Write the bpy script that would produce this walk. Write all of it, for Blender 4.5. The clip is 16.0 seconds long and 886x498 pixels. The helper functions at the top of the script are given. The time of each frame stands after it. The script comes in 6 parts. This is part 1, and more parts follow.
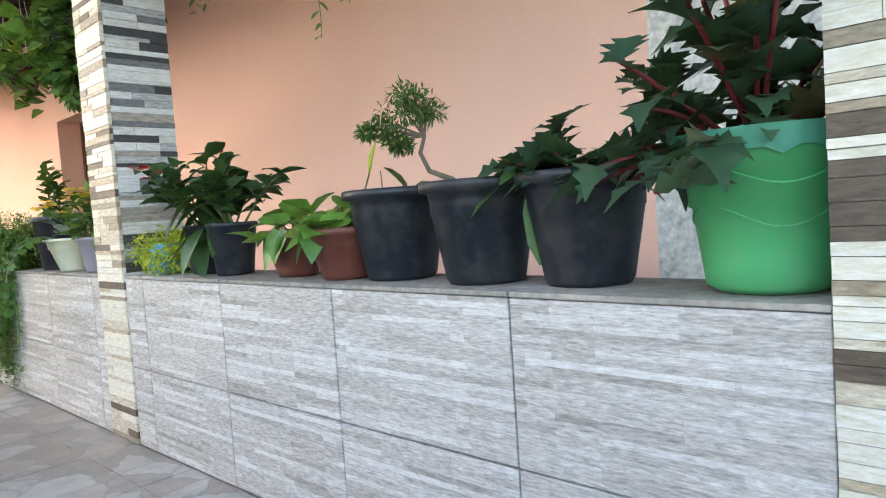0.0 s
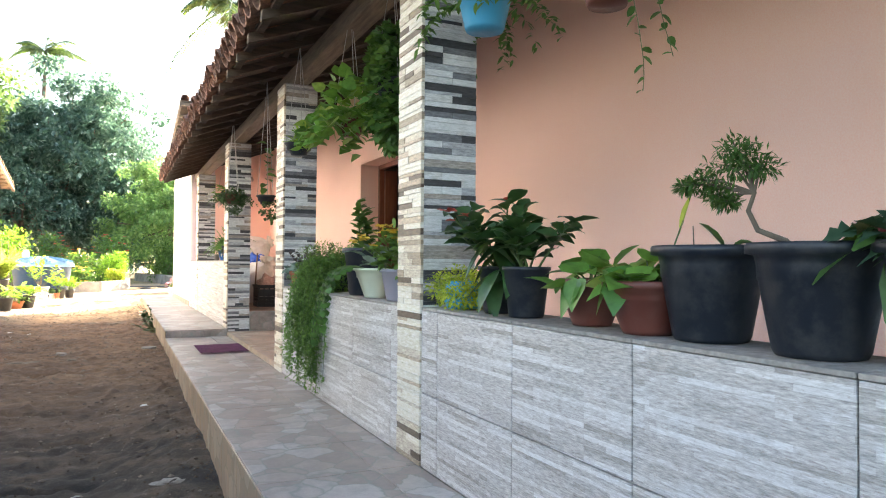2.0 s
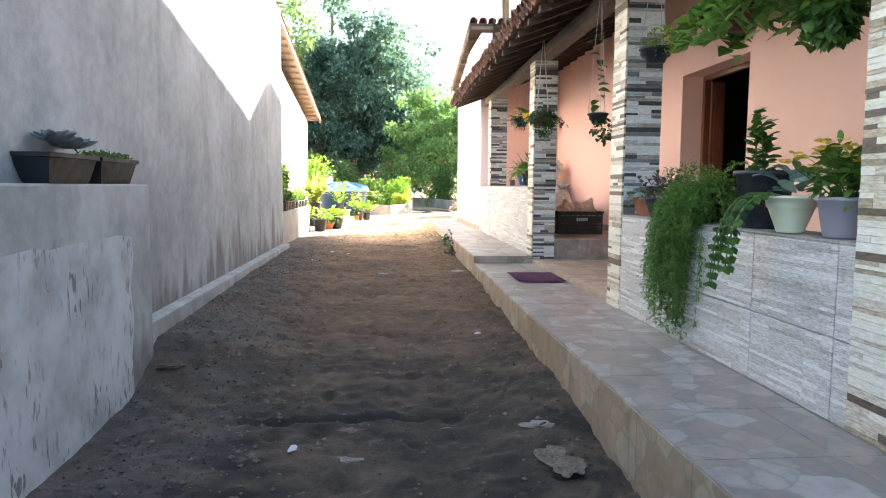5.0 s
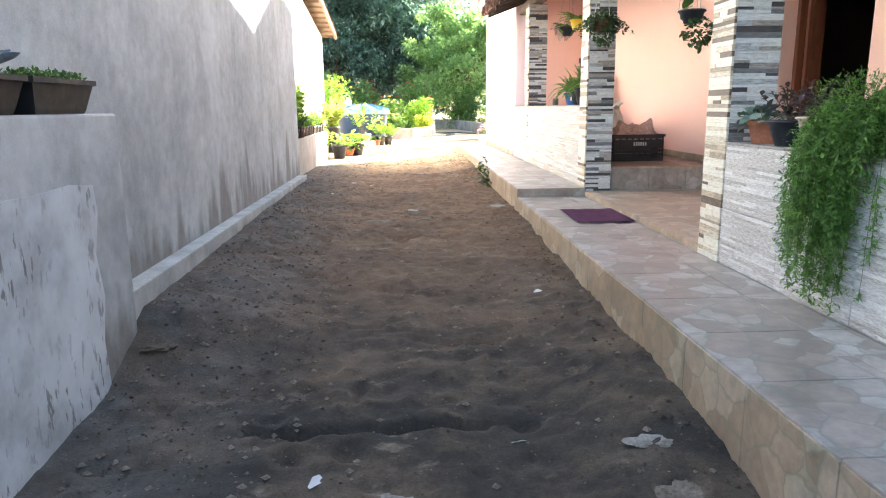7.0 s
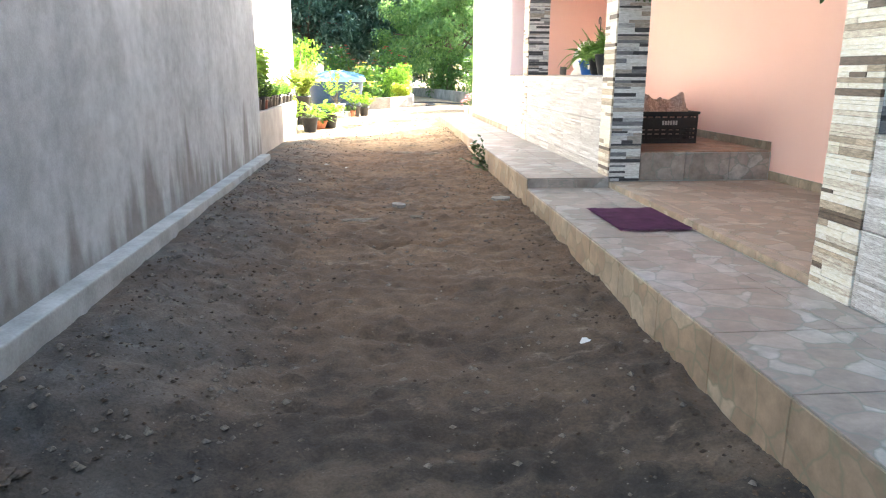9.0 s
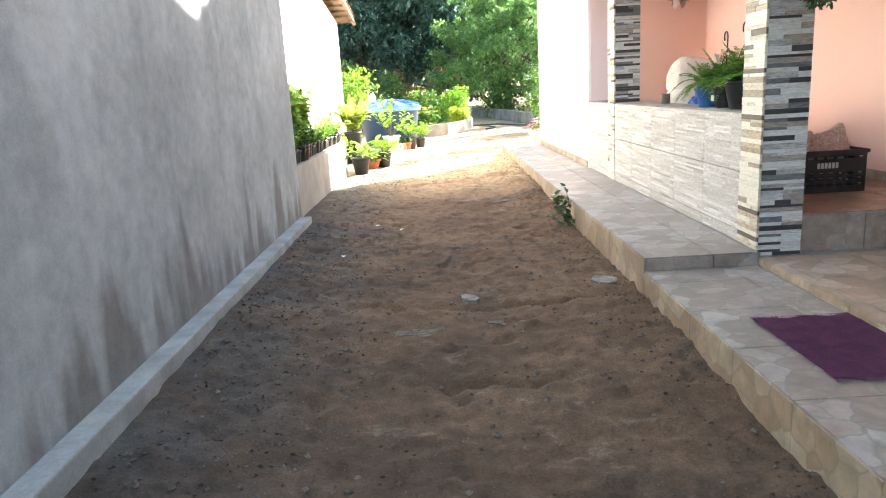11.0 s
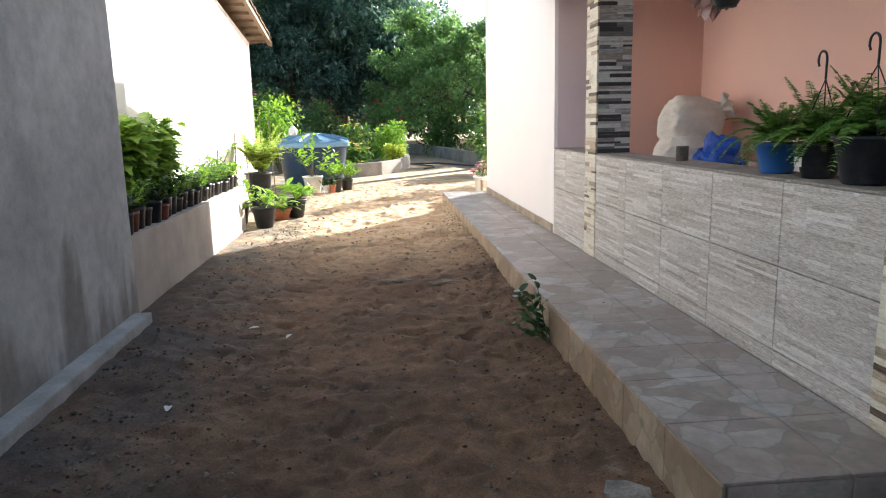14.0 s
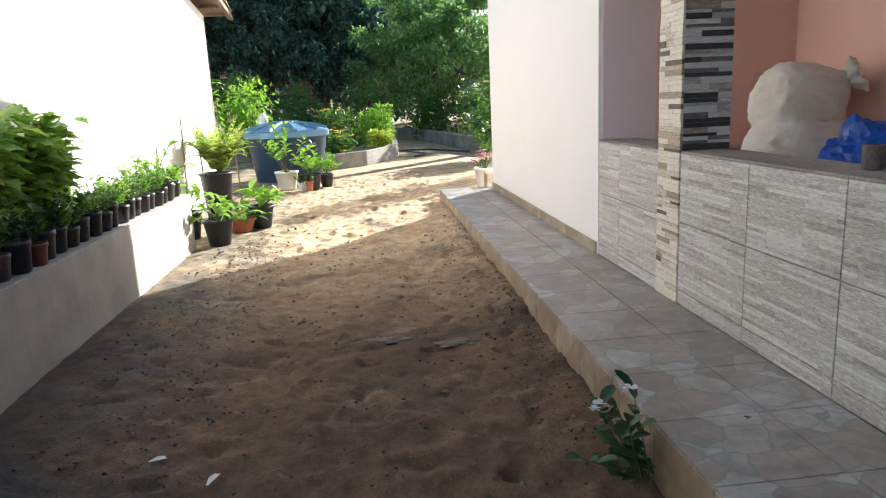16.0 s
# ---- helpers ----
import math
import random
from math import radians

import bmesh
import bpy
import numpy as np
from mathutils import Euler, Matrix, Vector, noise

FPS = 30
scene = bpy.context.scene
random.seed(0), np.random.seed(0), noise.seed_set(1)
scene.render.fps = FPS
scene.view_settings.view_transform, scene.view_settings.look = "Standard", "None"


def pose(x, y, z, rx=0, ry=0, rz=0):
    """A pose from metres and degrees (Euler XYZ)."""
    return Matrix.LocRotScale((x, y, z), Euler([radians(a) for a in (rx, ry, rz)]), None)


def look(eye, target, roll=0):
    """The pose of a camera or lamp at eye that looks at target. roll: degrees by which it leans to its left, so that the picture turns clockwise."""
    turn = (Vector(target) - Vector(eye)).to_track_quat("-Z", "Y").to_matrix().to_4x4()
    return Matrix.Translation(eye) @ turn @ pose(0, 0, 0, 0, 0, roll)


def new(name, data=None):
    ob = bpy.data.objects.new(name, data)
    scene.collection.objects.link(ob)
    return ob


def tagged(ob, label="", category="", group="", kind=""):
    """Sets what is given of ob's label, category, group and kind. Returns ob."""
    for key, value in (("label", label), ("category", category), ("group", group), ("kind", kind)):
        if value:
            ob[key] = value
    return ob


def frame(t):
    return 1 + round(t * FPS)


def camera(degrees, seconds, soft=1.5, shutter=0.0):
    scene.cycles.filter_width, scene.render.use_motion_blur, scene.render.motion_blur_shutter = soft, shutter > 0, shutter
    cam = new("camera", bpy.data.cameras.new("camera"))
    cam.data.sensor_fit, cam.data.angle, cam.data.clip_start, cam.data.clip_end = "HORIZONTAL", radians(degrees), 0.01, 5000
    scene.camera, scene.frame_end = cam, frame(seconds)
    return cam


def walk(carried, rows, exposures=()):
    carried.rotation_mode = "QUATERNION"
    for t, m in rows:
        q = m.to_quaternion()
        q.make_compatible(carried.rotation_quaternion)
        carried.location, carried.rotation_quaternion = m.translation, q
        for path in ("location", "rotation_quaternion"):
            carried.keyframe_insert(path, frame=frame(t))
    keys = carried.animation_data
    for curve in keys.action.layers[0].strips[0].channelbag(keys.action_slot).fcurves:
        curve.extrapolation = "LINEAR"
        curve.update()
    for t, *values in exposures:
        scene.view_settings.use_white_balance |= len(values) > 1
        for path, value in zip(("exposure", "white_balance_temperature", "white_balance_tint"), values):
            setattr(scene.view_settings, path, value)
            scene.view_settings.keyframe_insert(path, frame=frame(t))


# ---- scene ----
cam = camera(66.0, 16.0, 1.1)
PATH = [
    (0, (-1.117, -2.889, 0.89), (0.327, -1.511, 0.776), -3.9),
    (0.5, (-1.151, -2.867, 0.882), (0.142, -1.341, 0.853), -1.8),
    (1, (-1.164, -2.843, 0.896), (-0.035, -1.192, 0.883), -1.6),
    (1.5, (-1.182, -2.833, 0.888), (-0.202, -1.09, 0.905), -0.7),
    (2, (-1.233, -2.809, 0.906), (-0.371, -1.004, 0.949), 0.4),
    (2.5, (-1.267, -2.767, 0.899), (-0.487, -0.926, 0.891), 1.1),
    (3, (-1.287, -2.737, 0.895), (-0.605, -0.857, 0.845), 1.0),
    (3.5, (-1.366, -2.655, 0.899), (-0.825, -0.733, 0.793), 1.8),
    (4, (-1.534, -2.533, 0.9), (-1.246, -0.559, 0.753), 2.5),
    (6.3, (-1.829, -1.465, 0.911), (-1.698, 0.507, 0.6), 0.1),
    (6.5, (-1.849, -1.381, 0.903), (-1.673, 0.575, 0.526), 0.5),
    (7, (-1.838, -1.056, 0.921), (-1.739, 0.899, 0.514), -0.5),
    (7.5, (-1.843, -0.74, 0.949), (-1.753, 1.209, 0.506), -0.9),
    (8, (-1.925, -0.379, 0.955), (-1.729, 1.565, 0.529), -2.1),
    (8.5, (-1.92, -0.044, 0.924), (-1.706, 1.882, 0.428), -0.1),
    (11, (-1.934, 1.859, 1.162), (-1.939, 3.807, 0.711), -3.3),
    (11.5, (-1.941, 2.243, 1.255), (-1.632, 4.195, 0.945), -5.4),
    (12, (-1.846, 2.536, 1.271), (-1.591, 4.511, 1.076), -1.7),
    (12.5, (-1.773, 2.827, 1.255), (-1.545, 4.802, 1.039), -0.4),
    (13, (-1.814, 3.21, 1.258), (-1.455, 5.156, 0.971), -2.9),
    (13.5, (-1.78, 3.634, 1.224), (-1.539, 5.6, 0.942), -2.1),
    (14, (-1.724, 4.099, 1.2), (-1.545, 6.057, 0.835), -1.3),
    (14.5, (-1.7, 4.571, 1.205), (-1.439, 6.51, 0.79), -1.4),
    (15, (-1.683, 5.039, 1.21), (-1.659, 7.003, 0.834), 1.3),
    (15.5, (-1.695, 5.507, 1.237), (-1.66, 7.463, 0.824), -3.9),
    (16, (-1.67, 5.924, 1.245), (-1.464, 7.868, 0.824), -2.7),
]
EXPOSURE = [(0, 4.03, 7600, 14), (1.5, 3.80, 7300, 13), (2.5, 3.65, 6850, 12), (3.5, 3.47, 6600, 11), (6.5, 3.45, 6550, 11), (7, 3.80, 6550, 11), (8.5, 3.72, 6450, 9), (11, 3.38, 6350, 6), (11.5, 2.60, 6300, 7), (12, 2.15, 6200, 9), (12.5, 2.02, 6150, 10), (13.3, 2.01, 6100, 10), (14, 1.99, 6050, 9), (16, 1.71, 5900, 5)]
walk(cam, [(t, look(e, g, r)) for t, e, g, r in PATH], EXPOSURE)

# ---- world, sun, exposure ----
SUN_DIR = Vector((1.0, 1.12, 0.544))
world = bpy.data.worlds.new("world")
scene.world = world
world.use_nodes = True
wn = world.node_tree.nodes
sky = wn.new("ShaderNodeTexSky")
sky.sky_type = "NISHITA"
sky.sun_disc = False
sky.sun_elevation = radians(20)
sky.sun_rotation = radians(43)
sky.air_density, sky.dust_density, sky.ozone_density = 1.0, 1.5, 1.0
world.node_tree.links.new(sky.outputs[0], wn["Background"].inputs[0])
wn["Background"].inputs[1].default_value = 0.062
sun = new("sun", bpy.data.lights.new("sun", "SUN"))
sun.data.energy, sun.data.angle, sun.data.color = 5.0, radians(0.6), (1.0, 0.93, 0.82)
sun.matrix_world = look(SUN_DIR * 40, (0, 0, 0))


# ---- materials ----
def nodes_of(name):
    m = bpy.data.materials.new(name)
    m.use_nodes = True
    t = m.node_tree
    return m, t, t.nodes["Principled BSDF"]


def link(t, a, b):
    t.links.new(a, b)


def coords(t, scale=(1, 1, 1), kind="Object"):
    tc, mp = t.nodes.new("ShaderNodeTexCoord"), t.nodes.new("ShaderNodeMapping")
    mp.inputs["Scale"].default_value = scale
    link(t, tc.outputs[kind], mp.inputs[0])
    return mp.outputs[0]


def world_coords(t, scale=(1, 1, 1)):
    g, mp = t.nodes.new("ShaderNodeNewGeometry"), t.nodes.new("ShaderNodeMapping")
    mp.inputs["Scale"].default_value = scale
    link(t, g.outputs["Position"], mp.inputs[0])
    return mp.outputs[0]


def noise_tex(t, vec, scale, detail=4.0, rough=0.6):
    n = t.nodes.new("ShaderNodeTexNoise")
    n.inputs["Scale"].default_value, n.inputs["Detail"].default_value, n.inputs["Roughness"].default_value = scale, detail, rough
    link(t, vec, n.inputs["Vector"])
    return n.outputs["Fac"]


def ramp(t, fac, stops, constant=False):
    r = t.nodes.new("ShaderNodeValToRGB")
    r.color_ramp.interpolation = "CONSTANT" if constant else "LINEAR"
    el = r.color_ramp.elements
    while len(el) < len(stops):
        el.new(0.5)
    for e, (p, c) in zip(el, stops):
        e.position, e.color = p, (*c, 1) if len(c) == 3 else c
    link(t, fac, r.inputs[0])
    return r.outputs[0]


def mix(t, fac, a, b, blend="MIX"):
    m = t.nodes.new("ShaderNodeMixRGB")
    m.blend_type = blend
    for i, v in enumerate((fac, a, b)):
        if isinstance(v, (int, float)):
            m.inputs[i].default_value = v
        elif isinstance(v, tuple):
            m.inputs[i].default_value = (*v, 1)
        else:
            link(t, v, m.inputs[i])
    return m.outputs[0]


def bump(t, b, height, strength, dist=0.01):
    n = t.nodes.new("ShaderNodeBump")
    n.inputs["Strength"].default_value, n.inputs["Distance"].default_value = strength, dist
    link(t, height, n.inputs["Height"])
    link(t, n.outputs[0], b.inputs["Normal"])


GREY0, GREY1 = (0, 0, 0), (1, 1, 1)


def surf(name, a, b, scale=3.0, fine=60.0, rough=0.6, relief=0.2, fine_amount=0.25, metal=0.0, vary=0.0):
    """Two-scale mottled surface between colours a and b."""
    m, t, p = nodes_of(name)
    v = world_coords(t)
    big = ramp(t, noise_tex(t, v, scale), [(0.35, a), (0.65, b)])
    f = noise_tex(t, v, fine, 3)
    col = mix(t, fine_amount, big, ramp(t, f, [(0.3, GREY0), (0.7, GREY1)]), "OVERLAY")
    if vary:
        oi = t.nodes.new("ShaderNodeObjectInfo")
        col = mix(t, vary, col, ramp(t, oi.outputs["Random"], [(0, (0.15, 0.15, 0.15)), (1, (0.85, 0.85, 0.85))]), "OVERLAY")
    link(t, col, p.inputs["Base Color"])
    p.inputs["Roughness"].default_value = rough
    p.inputs["Metallic"].default_value = metal
    bump(t, p, f, relief, 0.004)
    return m


def plaster(name, base, dirty, streak=0.5, stain_scale=0.9, rough=0.9):
    """Rendered wall with upright water streaks and blotches."""
    m, t, p = nodes_of(name)
    v = world_coords(t)
    blot = noise_tex(t, v, stain_scale, 6, 0.62)
    run = noise_tex(t, world_coords(t, (1.5, 1.5, 0.3)), 1.6, 7, 0.68)
    f = noise_tex(t, v, 130, 3)
    fac = mix(t, 0.32, ramp(t, blot, [(0.38, GREY0), (0.66, GREY1)]), ramp(t, run, [(0.44, GREY0), (0.66, GREY1)]))
    fac = mix(t, 1.0, fac, (streak, streak, streak), "MULTIPLY")
    col = mix(t, fac, base, dirty)
    col = mix(t, 0.12, col, ramp(t, f, [(0.3, GREY0), (0.7, GREY1)]), "OVERLAY")
    link(t, col, p.inputs["Base Color"])
    p.inputs["Roughness"].default_value = rough
    bump(t, p, f, 0.25, 0.003)
    return m


def cement_plaster(name):
    """Trowelled grey plaster: broad pale and dark clouds, soft upright runs, brown damp rising from the foot."""
    m, t, p = nodes_of(name)
    v = world_coords(t)
    cloud_n = noise_tex(t, v, 0.95, 5, 0.58)
    patch = noise_tex(t, world_coords(t, (1.6, 1.6, 0.8)), 1.7, 4, 0.5)
    col = ramp(t, cloud_n, [(0.32, (0.35, 0.37, 0.37)), (0.5, (0.46, 0.485, 0.485)), (0.66, (0.57, 0.595, 0.595))])
    col = mix(t, ramp(t, patch, [(0.52, GREY0), (0.68, (0.38,) * 3)]), col, (0.24, 0.255, 0.255))
    run = noise_tex(t, world_coords(t, (2.6, 2.6, 0.25)), 1.3, 2, 0.45)
    col = mix(t, ramp(t, run, [(0.6, GREY0), (0.72, (0.3,) * 3)]), col, (0.22, 0.225, 0.225))
    sep = t.nodes.new("ShaderNodeSeparateXYZ")
    link(t, v, sep.inputs[0])
    foot = t.nodes.new("ShaderNodeMath")
    foot.operation = "MULTIPLY_ADD"
    foot.inputs[1].default_value = 2.1
    link(t, noise_tex(t, world_coords(t, (3.0, 3.0, 0.45)), 1.1, 3, 0.5), foot.inputs[0])
    neg = t.nodes.new("ShaderNodeMath")
    neg.operation = "MULTIPLY"
    neg.inputs[1].default_value = -1.0
    link(t, sep.outputs["Z"], neg.inputs[0])
    link(t, neg.outputs[0], foot.inputs[2])
    col = mix(t, ramp(t, foot.outputs[0], [(0.72, GREY0), (1.05, (0.7,) * 3)]), col, (0.16, 0.135, 0.11))
    f = noise_tex(t, v, 140, 3)
    wipe = noise_tex(t, v, 11, 4, 0.6)
    col = mix(t, 0.10, col, ramp(t, f, [(0.3, GREY0), (0.7, GREY1)]), "OVERLAY")
    col = mix(t, 0.14, col, ramp(t, wipe, [(0.3, GREY0), (0.7, GREY1)]), "OVERLAY")
    link(t, col, p.inputs["Base Color"])
    p.inputs["Roughness"].default_value = 0.9
    bump(t, p, mix(t, 0.5, f, wipe), 0.18, 0.006)
    return m


def limewash(name):
    """Chalky white coat, dirtied in soft clouds, with small upright chips down to the dark cement."""
    m, t, p = nodes_of(name)
    v = world_coords(t)
    col = ramp(t, noise_tex(t, v, 2.6, 6, 0.62), [(0.34, (0.40, 0.42, 0.43)), (0.55, (0.64, 0.67, 0.69)), (0.7, (0.74, 0.77, 0.79))])
    chip = noise_tex(t, world_coords(t, (1.0, 1.0, 0.32)), 24, 5, 0.62)
    where = ramp(t, noise_tex(t, v, 2.0, 4, 0.6), [(0.42, GREY0), (0.6, GREY1)])
    bare = mix(t, 1.0, where, ramp(t, chip, [(0.57, GREY0), (0.61, (0.85,) * 3)]), "MULTIPLY")
    col = mix(t, bare, col, (0.17, 0.17, 0.165))
    link(t, col, p.inputs["Base Color"])
    p.inputs["Roughness"].default_value = 0.95
    bump(t, p, chip, 0.3, 0.004)
    return m


def leafy(name, dark, light, rough=0.5, thin=0.3, edge=None, glow=(0.25, 0.4, 0.03)):
    """Leaf: colour varies leaf by leaf, some light passes through."""
    m, t, p = nodes_of(name)
    g = t.nodes.new("ShaderNodeNewGeometry")
    col = ramp(t, g.outputs["Random Per Island"], [(0.0, dark), (0.85, light), (1.0, edge or light)])
    n = noise_tex(t, world_coords(t), 25, 3)
    col = mix(t, 0.3, col, ramp(t, n, [(0.3, GREY0), (0.7, GREY1)]), "OVERLAY")
    link(t, col, p.inputs["Base Color"])
    p.inputs["Roughness"].default_value = rough
    tr = t.nodes.new("ShaderNodeBsdfTranslucent")
    link(t, mix(t, 0.35, col, glow), tr.inputs[0])
    ms = t.nodes.new("ShaderNodeMixShader")
    ms.inputs[0].default_value = thin
    link(t, p.outputs[0], ms.inputs[1])
    link(t, tr.outputs[0], ms.inputs[2])
    link(t, ms.outputs[0], t.nodes["Material Output"].inputs[0])
    return m


def plastic(name, c, rough=0.45, dust=0.25):
    m, t, p = nodes_of(name)
    v = world_coords(t)
    n = noise_tex(t, v, 14, 6, 0.7)
    col = mix(t, ramp(t, n, [(0.45, GREY0), (0.8, (dust, dust, dust))]), c, (0.32, 0.29, 0.25))
    link(t, col, p.inputs["Base Color"])
    link(t, ramp(t, n, [(0.3, (rough - 0.1,) * 3), (0.7, (rough + 0.25,) * 3)]), p.inputs["Roughness"])
    bump(t, p, noise_tex(t, v, 90, 2), 0.08, 0.003)
    return m


def soil_material(name):
    """Trodden earth: black damp soil towards the start, brown further on, pale in the garden with sunlight painted in;
    crumbs and grit all over.
    """
    m, t, p = nodes_of(name)
    v = world_coords(t)
    sep = t.nodes.new("ShaderNodeSeparateXYZ")
    link(t, v, sep.inputs[0])

    def along(lo, hi, wobble):
        w = t.nodes.new("ShaderNodeMath")
        w.operation = "MULTIPLY_ADD"
        w.inputs[1].default_value, w.inputs[2].default_value = wobble, -wobble / 2
        link(t, noise_tex(t, v, 0.9, 5), w.inputs[0])
        add = t.nodes.new("ShaderNodeMath")
        link(t, sep.outputs["Y"], add.inputs[0])
        link(t, w.outputs[0], add.inputs[1])
        r = t.nodes.new("ShaderNodeMapRange")
        r.inputs["From Min"].default_value, r.inputs["From Max"].default_value = lo, hi
        link(t, add.outputs[0], r.inputs["Value"])
        return r.outputs[0]

    flow = world_coords(t, (1.0, 1.6, 1.0))
    blotch = noise_tex(t, flow, 1.5, 7, 0.62)
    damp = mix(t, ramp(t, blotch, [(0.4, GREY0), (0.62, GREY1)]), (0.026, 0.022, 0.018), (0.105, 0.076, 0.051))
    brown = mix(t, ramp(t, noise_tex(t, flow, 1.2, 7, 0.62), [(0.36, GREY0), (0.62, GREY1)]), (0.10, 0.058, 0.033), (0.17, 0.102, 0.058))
    # far earth paler than the soil itself: sun brightness put into its colour
    sunlit_earth = mix(t, ramp(t, noise_tex(t, flow, 2.2, 6, 0.6), [(0.34, GREY0), (0.56, GREY1)]), (0.40, 0.255, 0.14), (0.60, 0.44, 0.27))
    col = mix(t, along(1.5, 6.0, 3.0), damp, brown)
    col = mix(t, along(9.8, 13.0, 1.2), col, sunlit_earth)
    # dark moist stains and pale dusty ones
    col = mix(t, ramp(t, noise_tex(t, flow, 0.85, 5, 0.6), [(0.56, GREY0), (0.68, (0.6,) * 3)]), col, (0.045, 0.034, 0.026))
    col = mix(t, ramp(t, noise_tex(t, world_coords(t, (2.0, 3.4, 1.0)), 1.7, 6, 0.68), [(0.60, GREY0), (0.72, (0.55,) * 3)]), col, (0.27, 0.21, 0.155))
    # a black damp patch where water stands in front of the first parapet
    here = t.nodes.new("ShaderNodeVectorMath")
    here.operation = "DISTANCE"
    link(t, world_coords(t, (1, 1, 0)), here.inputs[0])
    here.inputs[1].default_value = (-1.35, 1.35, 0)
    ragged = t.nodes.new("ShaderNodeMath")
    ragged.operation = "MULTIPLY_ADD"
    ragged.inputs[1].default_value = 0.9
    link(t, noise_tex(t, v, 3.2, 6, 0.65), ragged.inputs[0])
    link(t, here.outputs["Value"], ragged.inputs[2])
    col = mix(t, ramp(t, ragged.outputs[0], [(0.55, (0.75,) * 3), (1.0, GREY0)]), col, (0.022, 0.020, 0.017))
    # a greyer, gravelly band beside the plastered wall
    gx = t.nodes.new("ShaderNodeMapRange")
    gx.inputs["From Min"].default_value, gx.inputs["From Max"].default_value = -2.35, -2.95
    link(t, sep.outputs["X"], gx.inputs["Value"])
    gfac = mix(t, 1.0, gx.outputs[0], ramp(t, noise_tex(t, v, 2.4, 5), [(0.35, (0.15,) * 3), (0.6, (0.8,) * 3)]), "MULTIPLY")
    col = mix(t, gfac, col, (0.088, 0.084, 0.076))
    pebble = t.nodes.new("ShaderNodeTexVoronoi")
    pebble.inputs["Scale"].default_value = 26
    link(t, v, pebble.inputs["Vector"])
    col = mix(t, ramp(t, pebble.outputs["Distance"], [(0.05, (0.4,) * 3), (0.11, GREY0)]), col, (0.25, 0.21, 0.175))
    mid = noise_tex(t, v, 9, 5, 0.62)
    col = mix(t, 0.24, col, ramp(t, mid, [(0.36, GREY0), (0.64, GREY1)]), "OVERLAY")
    grit = noise_tex(t, v, 85, 4, 0.65)
    col = mix(t, 0.2, col, ramp(t, grit, [(0.36, GREY0), (0.64, GREY1)]), "OVERLAY")
    link(t, col, p.inputs["Base Color"])
    p.inputs["Roughness"].default_value = 0.95
    h = mix(t, 0.7, grit, mid)
    bump(t, p, h, 0.55, 0.03)
    return m


def stone_floor_tile(name, tint):
    """Glazed tile printed with irregular stones."""
    m, t, p = nodes_of(name)
    v = world_coords(t)
    warp = mix(t, 0.06, v, t.nodes.new("ShaderNodeTexNoise").outputs["Color"], "ADD")
    vo = t.nodes.new("ShaderNodeTexVoronoi")
    vo.feature = "DISTANCE_TO_EDGE"
    vo.inputs["Scale"].default_value = 6.5
    link(t, warp, vo.inputs["Vector"])
    vc = t.nodes.new("ShaderNodeTexVoronoi")
    vc.inputs["Scale"].default_value = 6.5
    link(t, warp, vc.inputs["Vector"])
    bw = t.nodes.new("ShaderNodeRGBToBW")
    link(t, vc.outputs["Color"], bw.inputs[0])
    base = ramp(t, bw.outputs[0], [(0.2, (0.31 * tint[0], 0.275 * tint[1], 0.25 * tint[2])), (0.55, (0.39 * tint[0], 0.345 * tint[1], 0.315 * tint[2])), (0.85, (0.47 * tint[0], 0.475 * tint[1], 0.47 * tint[2]))])
    cloud = noise_tex(t, v, 9, 6, 0.7)
    base = mix(t, 0.35, base, ramp(t, cloud, [(0.3, GREY0), (0.7, GREY1)]), "OVERLAY")
    col = mix(t, ramp(t, vo.outputs["Distance"], [(0.0, (0.7,) * 3), (0.05, GREY0)]), base, (0.22 * tint[0], 0.27 * tint[1], 0.24 * tint[2]))
    dirt = ramp(t, noise_tex(t, v, 2.2, 6, 0.7), [(0.45, GREY0), (0.75, (0.45,) * 3)])
    col = mix(t, dirt, col, (0.25, 0.19, 0.14))
    link(t, col, p.inputs["Base Color"])
    link(t, ramp(t, cloud, [(0.3, (0.32,) * 3), (0.7, (0.55,) * 3)]), p.inputs["Roughness"])
    bump(t, p, vo.outputs["Distance"], 0.15, 0.004)
    return m


